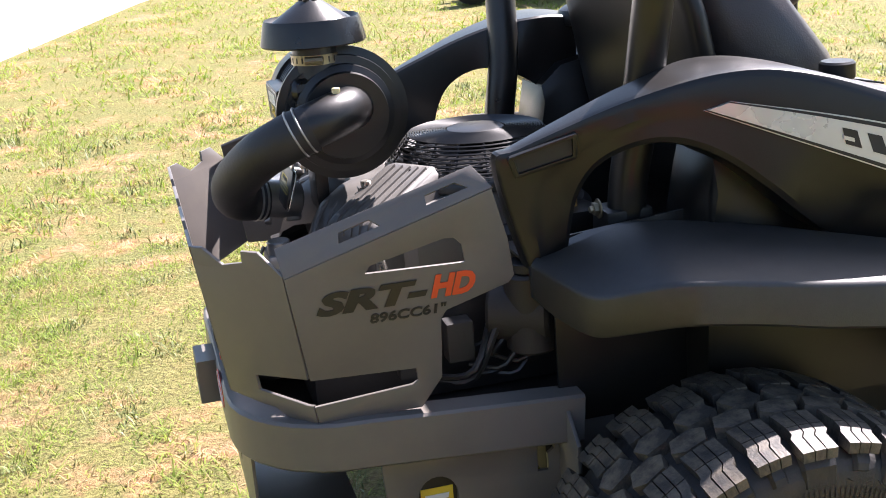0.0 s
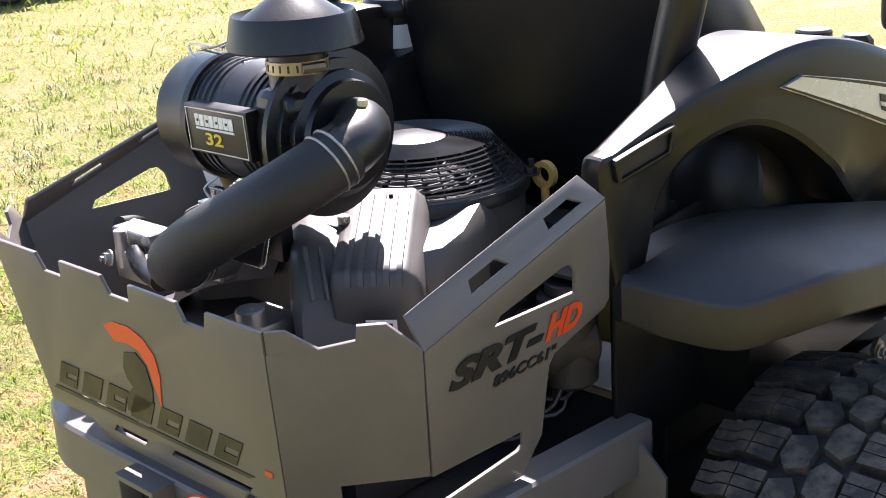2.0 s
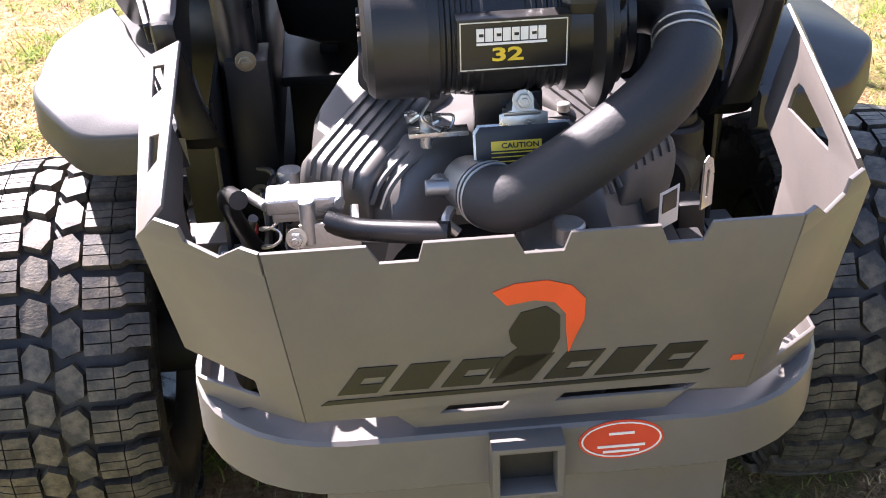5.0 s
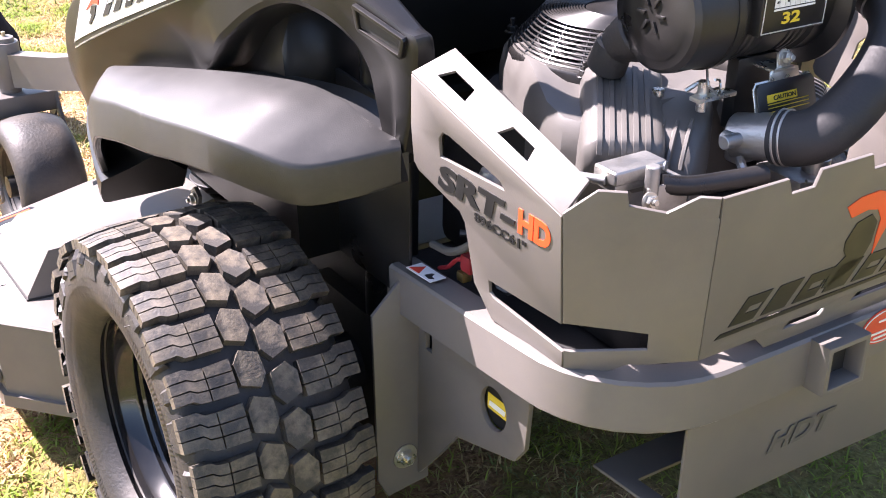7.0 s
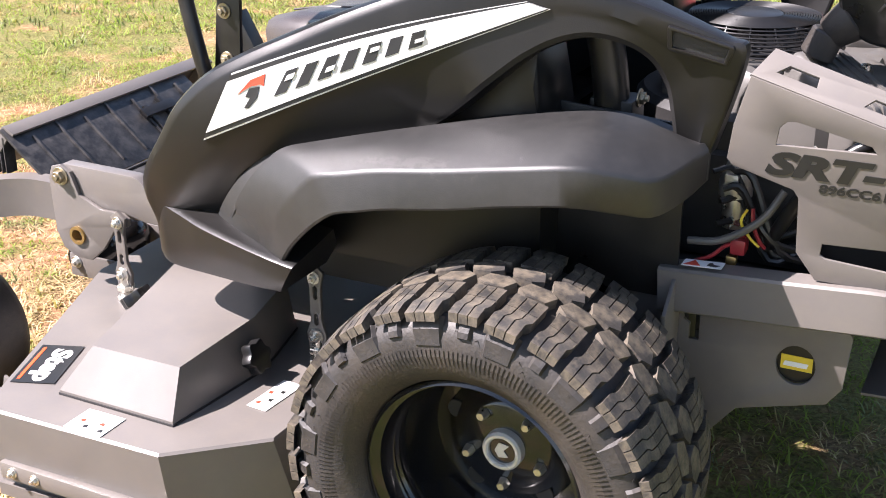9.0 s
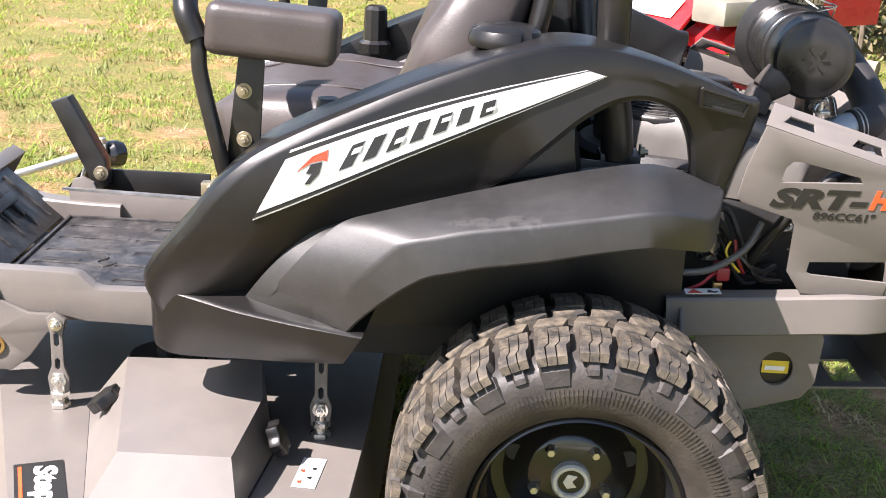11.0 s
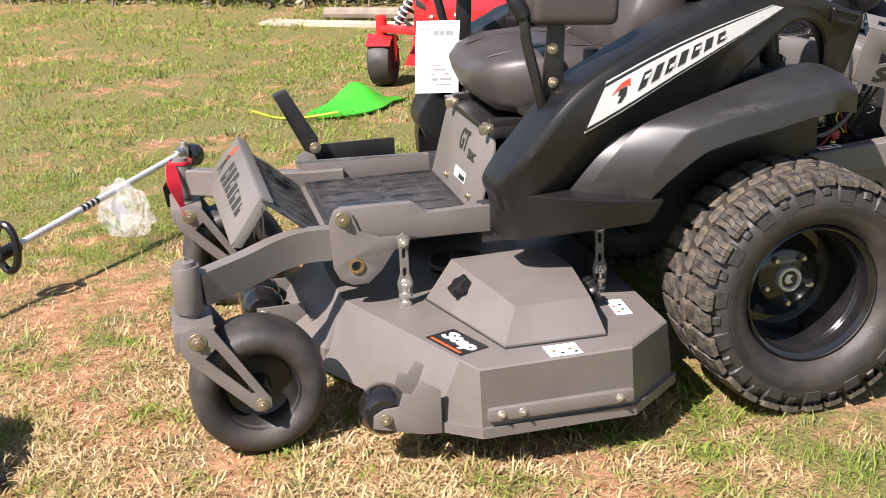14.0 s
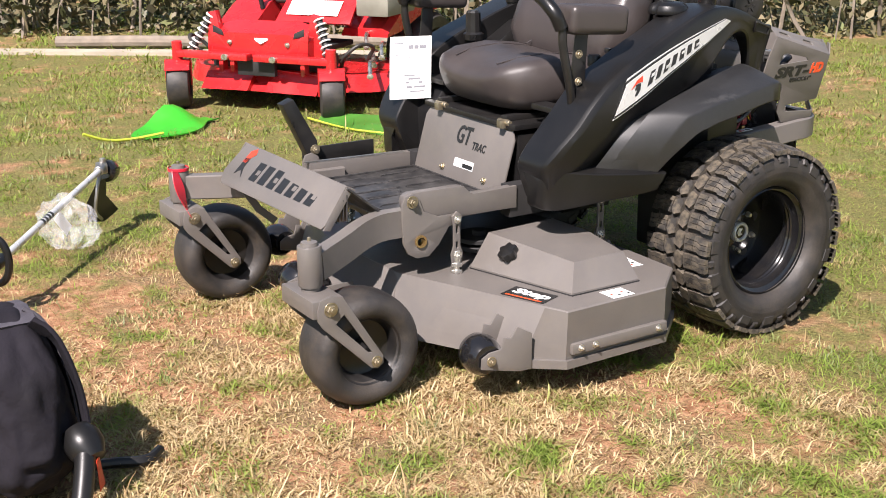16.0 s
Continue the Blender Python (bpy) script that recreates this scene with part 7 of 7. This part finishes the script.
part("grip_tag", quad_plate([[(0.15, 0), (1, 0), (0.8, 1), (0.3, 1)]], (-0.115, 0.262, 0.055), (-0.140, 0.226, 0.058), (-0.134, 0.228, 0.135), (-0.112, 0.256, 0.130), 0.002), RED, pack, "red plastic tag")
part("hose", tube([(-0.12, 0.10, 0.05), (-0.20, 0.08, 0.03), (-0.28, 0.10, 0.025), (-0.33, 0.06, 0.022)], 0.014, 10), PLASTIC, pack)
blower_hose = tube([(0.10, 0.0, 0.42), (0.22, 0.10, 0.48), (0.34, 0.22, 0.44), (0.46, 0.30, 0.30)], 0.045, 18, 10)
part("corrugated_tube", blower_hose, RUBBER, pack)

# ---- green chutes on the lawn ----
YELLOWGREEN = material("yellow_green_plastic", (0.45, 0.50, 0.05), 0.4)
def chute(name, m, label):
    t = thing(name, label, "plastic chute", m)
    rings = []
    for k in range(13):
        f = k / 12
        x = -0.30 + 0.60 * f
        rise = 0.11 * math.exp(-((f - 0.62) / 0.17) ** 2)
        half = 0.05 + 0.12 * math.sin(math.pi * min(1, f * 1.15 + 0.06))
        rings.append([Vector((x, -half, 0.025)), Vector((x, -half * 0.4, 0.012 + rise * 0.35)), Vector((x, half * 0.4, 0.015 + rise * 0.9)), Vector((x, half, 0.02 + rise)), Vector((x, half, 0.016 + rise)), Vector((x, half * 0.4, 0.009 + rise * 0.9)), Vector((x, -half * 0.4, 0.006 + rise * 0.35)), Vector((x, -half, 0.018))])
    part("shell", loft(rings), GREEN, t, "", 50)
    part("edging", tube([(-0.62, 0.10, 0.085), (-0.50, 0.05, 0.035), (-0.36, 0.0, 0.02), (-0.20, -0.075, 0.030)], 0.008, 8), YELLOWGREEN, t, "yellow-green edging strip")
    return t


chute("discharge_chute", pose(0.42, -3.35, 0, 0, 0, 208) @ Matrix.Diagonal((1, 1, 1, 1)), "bright green plastic discharge chute lying on the lawn")
c2 = thing("deflector_flap", "flat green plastic flap with a pale edge lying on the lawn", "plastic flap", pose(-0.52, -2.78, 0, 0, 0, 118))
# green darkened in colour for the part shade over the flap
part("panel", loft([[Vector((x, -w, 0.012)), Vector((x, 0, 0.03)), Vector((x, w, 0.05)), Vector((x, w, 0.046)), Vector((x, 0, 0.024)), Vector((x, -w, 0.006))] for x, w in ((-0.36, 0.02), (-0.2, 0.09), (0.0, 0.14), (0.2, 0.16), (0.36, 0.12))]), material("part_shaded_green", (0.05, 0.17, 0.02), 0.5, 0, 0.2, 10), c2, "", 40)
part("edging", tube([(-0.44, -0.01, 0.02), (-0.2, -0.095, 0.016), (0.0, -0.145, 0.016), (0.34, -0.13, 0.016)], 0.006, 8), YELLOWGREEN, c2)

# ---- red mower standing behind ----
rm = thing("red_mower", "red zero-turn mower with white coil springs parked on the lawn", "riding mower", pose(-1.235, -4.306, 0, 0, 0, 34.4) @ Matrix.Diagonal((1, 1, 0.82, 1)))
for s in (1, -1):
    fx = (lambda b: b) if s > 0 else flip
    tall = Matrix.Diagonal((1, 1, 1 / 0.82, 1))
    turned = tall @ Matrix.Translation((1.32, 0.53, 0)) @ pose(0, 0, 0, 0, 0, 30 * s) @ Matrix.Translation((-1.32, -0.53, 0))
    part("caster_wheel", fx(moved(revolve([(0, 0.040), (0.070, 0.044), (0.085, 0.066), (0.115, 0.070), (0.134, 0.060), (0.142, 0.030), (0.143, 0.0), (0.142, -0.030), (0.134, -0.060), (0.115, -0.070), (0.085, -0.066), (0.070, -0.044), (0, -0.040)], aim((1.32, 0.53, 0.143), (1.32, 1.0, 0.143)), 40), turned)), RUBBER, rm, "grey rubber caster wheel")
    turn = [math.radians(42 + 96 * k / 10) for k in range(11)]
    cap_line = [(0.158 * math.cos(a), 0.158 * math.sin(a)) for a in turn] + [(0.149 * math.cos(a), 0.149 * math.sin(a)) for a in turn[::-1]]
    part("wheel_cap", fx(moved(plate([[(1.32 + x, 0.143 + z) for x, z in cap_line]], 0.150, basis((0, 0.53, 0), (1, 0, 0), (0, 0, 1)), 0.004), turned)), REDPAINT, rm, "rounded red cap over the wheel")
    for w in (0.076, -0.076):
        part("fork_leg", fx(moved(plate([[(1.30, 0.14), (1.34, 0.14), (1.35, 0.30), (1.29, 0.30)]], 0.008, basis((0, 0.53 + w, 0), (1, 0, 0), (0, 0, 1)), 0.001), turned)), REDPAINT, rm)
    part("caster_stem", fx(cyl((1.32, 0.53, 0.36), (1.32, 0.53, 0.50), 0.032)), REDPAINT, rm)
    part("deck_step", fx(loft([[Vector(p) for p in ((1.30, 0.06, 0.16), (1.28, 0.40, 0.15), (1.19, 0.40, 0.27), (1.19, 0.06, 0.30))], [Vector(p) for p in ((1.12, 0.06, 0.14), (1.12, 0.40, 0.14), (1.12, 0.40, 0.26), (1.12, 0.06, 0.29))]])), REDPAINT, rm, "sloping red deck front", 20)
    part("tower_brace", fx(plate([[(0.20, 0.44), (0.33, 0.44), (0.345, 0.60), (0.32, 0.60)]], 0.012, basis((1.235, 0, 0), (0, 1, 0), (0, 0, 1)), 0.002)), REDPAINT, rm)
    # flat dark plate in place of the shaded gap beside the tower
    part("tower_gap", fx(plate([[(0.24, 0.545), (0.315, 0.57), (0.315, 0.62), (0.25, 0.585)]], 0.004, basis((1.243, 0, 0), (0, 1, 0), (0, 0, 1)))), SHADOWED, rm)
    part("panel_bolt", fx(hexbolt((1.246, 0.20, 0.50), (1, 0, 0), 0.012)), ZINC, rm)
    part("hydraulic_hose", fx(tube([(1.05, 0.45, 0.32), (1.12, 0.52, 0.42), (1.08, 0.60, 0.50), (0.95, 0.62, 0.46), (0.90, 0.55, 0.36)], 0.013, 8)), RUBBER, rm)
    part("front_arm", fx(box(1.28, 1.35, 0.02, 0.55, 0.385, 0.435, 0.008)), REDPAINT, rm)
    part("arm_pivot", fx(cyl((1.350, 0.165, 0.41), (1.372, 0.165, 0.41), 0.024, seg=12)), ZINC, rm)
    base, top = Vector((1.24, 0.475, 0.43)), Vector((1.16, 0.372, 0.68))
    ax = (top - base)
    u = ax.cross(Vector((1, 0, 0))).normalized()
    v = ax.normalized().cross(u)
    pts = [base + ax * (k / 84) + (u * math.cos(k * 2 * math.pi / 12) + v * math.sin(k * 2 * math.pi / 12)) * 0.031 for k in range(85)]
    part("coil_spring", fx(tube(pts, 0.0068, 8, 1, False)), WHITE, rm, "white coil spring")
    part("damper", fx(cyl(base, top, 0.021)), SHADOWED, rm)
    part("shock_tower", fx(joined(plate([[(0.29, 0.40), (0.40, 0.40), (0.385, 0.70), (0.33, 0.715), (0.30, 0.56)]], 0.05, basis((1.16, 0, 0), (0, 1, 0), (0, 0, 1)), 0.006))), REDPAINT, rm)
    part("rear_wheel", fx(revolve([(0.0, 0.06), (0.15, 0.05), (0.17, 0.12), (0.26, 0.13), (0.29, 0.09), (0.30, 0.0), (0.29, -0.09), (0.26, -0.13)], aim((0, 0.50, 0.30), (0, 1, 0.30)), 40)), RUBBER, rm)
    part("fender", fx(loft([[Vector(p) for p in ((x, 0.30, z0), (x, 0.62, z0), (x, 0.62, z1 - 0.04), (x, 0.58, z1), (x, 0.32, z1))] for x, z0, z1 in ((0.75, 0.50, 0.56), (0.55, 0.52, 0.70), (0.2, 0.62, 0.82), (-0.3, 0.62, 0.84))])), REDPAINT, rm)
    part("deck_wing", fx(loft([[Vector(p) for p in ((x, 0.12, 0.14), (x, y, 0.14), (x, y - 0.04, 0.27), (x, 0.12, 0.29))] for x, y in ((1.10, 0.40), (1.0, 0.62), (0.85, 0.76), (0.5, 0.78), (0.36, 0.66))])), REDPAINT, rm)
    part("steering_lever", fx(tube([(0.62, 0.34, 0.66), (0.66, 0.34, 0.90), (0.68, 0.20, 1.05)], 0.016, 10)), SHADOWED, rm)
part("front_shield", loft([[Vector((x, y, z)) for y, z in ((-w, z0), (w, z0), (w * 1.02, z1), (w * 0.62, z1 + 0.045), (-w * 0.62, z1 + 0.045), (-w * 1.02, z1))] for x, w, z0, z1 in ((1.24, 0.33, 0.40, 0.525), (1.10, 0.36, 0.42, 0.60))]), REDPAINT, rm, "red front shield", 20)
part("shield_emblem", plate([[(-0.045, 0.055), (0.045, 0.055), (0.045, 0.0), (0.0, -0.030), (-0.045, 0.0)]], 0.003, basis((1.243, 0.02, 0.525), (0, 1, 0), (-0.35, 0, 1)), 0), WHITE, rm)
# dark box set in for the shaded hole below the shield
part("front_recess", box(1.25, 1.285, -0.13, 0.13, 0.27, 0.395, 0.008), SHADOWED, rm)
part("deck_front", loft([[Vector((x, y, z)) for y, z in ((-0.36, 0.13), (0.36, 0.13), (0.33, 0.27), (-0.33, 0.27))] for x in (1.14, 0.8)]), REDPAINT, rm)
part("deck_panel", quad_plate([[(0, 0), (1, 0), (0.94, 1), (0.06, 1)]], (1.26, -0.14, 0.15), (1.26, 0.14, 0.15), (1.16, 0.13, 0.25), (1.16, -0.13, 0.25), 0.006), REDPAINT, rm)
for y in (-0.30, -0.22, 0.27):
    part("deck_lever", box(1.14, 1.20, y - 0.015, y + 0.015, 0.22, 0.38, 0.004), REDPAINT, rm)
for p in ((1.2, 0.72, 0.30), (0.95, 0.62, 0.33), (1.0, 0.70, 0.40), (0.9, 0.55, 0.45)):
    part("linkage", joined(tube([p, (p[0] - 0.1, p[1] - 0.05, p[2] + 0.08), (p[0] - 0.25, p[1] - 0.10, p[2] + 0.06)], 0.012, 8), hexbolt(p, (1, 0.3, 0), 0.014)), ZINC, rm)
# added dark panel, stands for the shade behind the front arms
part("dark_gap_panel", box(1.02, 1.10, -0.42, 0.42, 0.285, 0.42, 0.008), SHADOWED, rm)
part("footwell", box(0.55, 1.15, -0.28, 0.28, 0.40, 0.44, 0.006), SHADOWED, rm)
part("hood_panel", quad_plate([[(0, 0), (1, 0), (0.96, 1), (0.04, 1)]], (0.86, -0.10, 0.60), (0.86, 0.42, 0.60), (0.62, 0.42, 0.86), (0.62, -0.10, 0.86), 0.02), REDPAINT, rm)
part("hood_sticker", quad_plate([[(0, 0), (1, 0), (1, 1), (0, 1)]], (0.835, -0.04, 0.655), (0.835, 0.32, 0.655), (0.745, 0.32, 0.755), (0.745, -0.04, 0.755), 0.004), WHITE, rm)
part("seat", joined(box(0.15, 0.62, -0.26, 0.26, 0.70, 0.84, 0.04, 3), box(0.08, 0.22, -0.26, 0.26, 0.80, 1.3, 0.04, 3)), VINYL, rm)
part("control_box", box(0.42, 0.82, 0.44, 0.66, 0.66, 0.80, 0.02), material("khaki_plastic", (0.20, 0.19, 0.15), 0.5), rm)
part("engine_cover", box(-0.55, 0.0, -0.3, 0.3, 0.5, 1.0, 0.06, 3), SHADOWED, rm)

# ---- machines far behind, on the other side ----
far = thing("parked_utility_trailer", "dark utility trailer with a white spoked wheel on the lawn", "trailer", pose(3.9, 10.2, 0, 0, 0, -12))
RIMW = material("white_wheel_paint", (0.75, 0.74, 0.72), 0.35)
part("tyre", revolve([(0.20, 0.09), (0.31, 0.10), (0.345, 0.06), (0.35, 0.0), (0.345, -0.06), (0.31, -0.10), (0.20, -0.09)], aim((0.35, -0.85, 0.35), (0.35, -2, 0.35)), 48, True), RUBBER, far)
part("rim", revolve([(0, 0.05), (0.05, 0.06), (0.10, 0.03), (0.17, 0.02), (0.20, 0.08), (0.215, 0.085)], aim((0.35, -0.85, 0.35), (0.35, -2, 0.35)), 48), RIMW, far, "white spoked steel wheel")
for k in range(8):
    a = 2 * math.pi * k / 8
    part("rim_hole", cyl((0.35 + 0.13 * math.cos(a), -0.885, 0.35 + 0.13 * math.sin(a)), (0.35 + 0.13 * math.cos(a), -0.870, 0.35 + 0.13 * math.sin(a)), 0.022, seg=12), SHADOWED, far)
part("bed", box(-0.45, 2.0, -0.70, 0.9, 0.45, 0.75, 0.02), SHADOWED, far)
part("mudguard", box(-0.15, 0.85, -0.98, -0.70, 0.74, 0.78, 0.01), SHADOWED, far)
fm2 = thing("parked_mower", "dark parked mower with small grey-rimmed wheels on the lawn", "riding mower", pose(2.75, 10.35, 0, 0, 0, -5))
for x in (0.0,):
    part("tyre", revolve([(0.09, 0.07), (0.17, 0.085), (0.215, 0.05), (0.22, 0.0), (0.215, -0.05), (0.17, -0.085), (0.09, -0.07)], aim((x, -0.35, 0.22), (x, -2, 0.22)), 40, True), RUBBER, fm2)
    part("rim", revolve([(0, 0.04), (0.04, 0.06), (0.06, 0.03), (0.09, 0.07), (0.10, 0.07)], aim((x, -0.35, 0.22), (x, -2, 0.22)), 32), ALLOY, fm2)
part("deck", box(0.30, 1.05, -0.45, 0.45, 0.12, 0.30, 0.03), SHADOWED, fm2)
part("chassis", joined(box(-0.05, 1.25, -0.22, -0.14, 0.30, 0.40, 0.01), box(-0.05, 1.25, 0.14, 0.22, 0.30, 0.40, 0.01), box(0.02, 0.12, -0.34, 0.34, 0.20, 0.26, 0.01)), SHADOWED, fm2)
part("engine", moved(cyl((0.55, 0, 0.40), (0.55, 0, 0.62), 0.18), Matrix()), SHADOWED, fm2)

# ---- concrete drive and edging strip ----
CONCRETE = material("pale_concrete", (0.62, 0.59, 0.54), 0.85, 0, 0.12, 1.2, 0.5, 40, (0.40, 0.35, 0.28), 0.35, 3)
drive = part("driveway", plate([[(-3.2, 4.0), (-1.72, 9.46), (-0.36, 14.3), (1.2, 18.2), (9.0, 42.0), (-30.0, 60.0), (-30.0, 4.0)]], 0.03, Matrix.Translation((0, 0, 0.004))), CONCRETE, smooth=0)
tagged(drive, "pale sunlit concrete driveway", "driveway", kind="structure")
sd = Vector((-0.80, 0.60, 0))
sn_ = Vector((-0.60, -0.80, 0))
c0 = Vector((0.55, -7.05, 0))
EDGING = material("weathered_edging", (0.40, 0.35, 0.27), 0.85, 0, 0.2, 3, 0.5, 40, (0.24, 0.20, 0.14), 0.4, 5)
kerb = part("edging_strip", sweep([(-0.09, 0), (0.09, 0), (0.09, 0.026), (-0.09, 0.026)], [c0, c0 + sd * 1.5, c0 + sd * 3.1]), EDGING, smooth=0)
tagged(kerb, "weathered flat edging strip along the lawn", "edging", kind="structure")
BARK = material("grey_bark", (0.22, 0.18, 0.14), 0.9, 0, 0.25, 10, 1.0, 40)
for k, (d, o, L) in enumerate(((1.2, 0.30, 1.6), (2.6, 0.42, 1.4), (4.2, 0.35, 1.2))):
    lg = thing("fallen_log", "weathered grey fallen log at the lawn's edge", "log", Matrix.Translation(c0 + sd * d + sn_ * o), "logs by the hedge")
    part("trunk", tube([(-0.8 * L * 0.5, 0.6 * L * 0.5, 0.05), (0, 0.02, 0.06), (0.8 * L * 0.5, -0.6 * L * 0.5, 0.05)], 0.05, 10), BARK, lg)

# ---- hedge behind the lawn ----
LEAF = bpy.data.materials.new("hedge_leaves")
LEAF.use_nodes = True
ln, ll = LEAF.node_tree.nodes, LEAF.node_tree.links
lb = ln["Principled BSDF"]
lg_ = ln.new("ShaderNodeNewGeometry")
lr = ln.new("ShaderNodeValToRGB")
lr.color_ramp.elements[0].color, lr.color_ramp.elements[1].color = (0.030, 0.042, 0.012, 1), (0.13, 0.15, 0.05, 1)
e = lr.color_ramp.elements.new(0.9)
e.color = (0.20, 0.16, 0.09, 1)
ll.new(lg_.outputs["Random Per Island"], lr.inputs["Fac"])
ll.new(lr.outputs["Color"], lb.inputs["Base Color"])
lb.inputs["Roughness"].default_value = 0.55


def hedge_mesh(name, n, length, depth, height, size, seed):
    rng = np.random.default_rng(seed)
    s = rng.uniform(0, length, n)
    lump = 0.5 + 0.5 * np.sin(s * 2.1 + np.sin(s * 0.9) * 2) * np.cos(s * 0.7)
    d = rng.beta(1.3, 2.2, n) * depth + 0.35 * lump
    z = rng.beta(1.1, 1.3, n) * height * (0.75 + 0.35 * lump)
    c = np.array(c0)[None] + s[:, None] * np.array(sd)[None] + d[:, None] * np.array(sn_)[None]
    c[:, 2] = z
    a, b = rng.normal(size=(n, 3)), rng.normal(size=(n, 3))
    a /= np.linalg.norm(a, axis=1, keepdims=True)
    b -= (a * b).sum(1, keepdims=True) * a
    b /= np.linalg.norm(b, axis=1, keepdims=True)
    k = size * rng.lognormal(0, 0.35, n)[:, None]
    co = np.stack([c - a * k, c + b * k * 0.45, c + a * k, c - b * k * 0.45], 1)
    me = bpy.data.meshes.new(name)
    me.vertices.add(n * 4)
    me.vertices.foreach_set("co", co.ravel())
    me.loops.add(n * 4)
    me.loops.foreach_set("vertex_index", np.arange(n * 4))
    me.polygons.add(n)
    me.polygons.foreach_set("loop_start", np.arange(n) * 4)
    me.update(calc_edges=True)
    me.materials.append(LEAF)
    return new(name, me)


c0 = c0 - sd * 5.0 + sn_ * 0.75
hedge = tagged(hedge_mesh("hedge", 90000, 22.0, 1.8, 2.6, 0.040, 7), "dense dark green hedge behind the lawn", "hedge", kind="stuff")
twigs = []
rngt = random.Random(2)
for k in range(160):
    b0 = c0 + sd * rngt.uniform(0, 22) + sn_ * rngt.uniform(0.1, 0.9)
    h = rngt.uniform(0.5, 1.8)
    twigs.append(tube([b0, b0 + Vector((rngt.uniform(-0.15, 0.15), rngt.uniform(-0.15, 0.15), h * 0.5)), b0 + Vector((rngt.uniform(-0.4, 0.4), rngt.uniform(-0.4, 0.4), h))], rngt.uniform(0.006, 0.02), 5, 2))
tagged(part("hedge_stems", joined(*twigs), BARK), "bare grey hedge stems", "stems", kind="stuff")
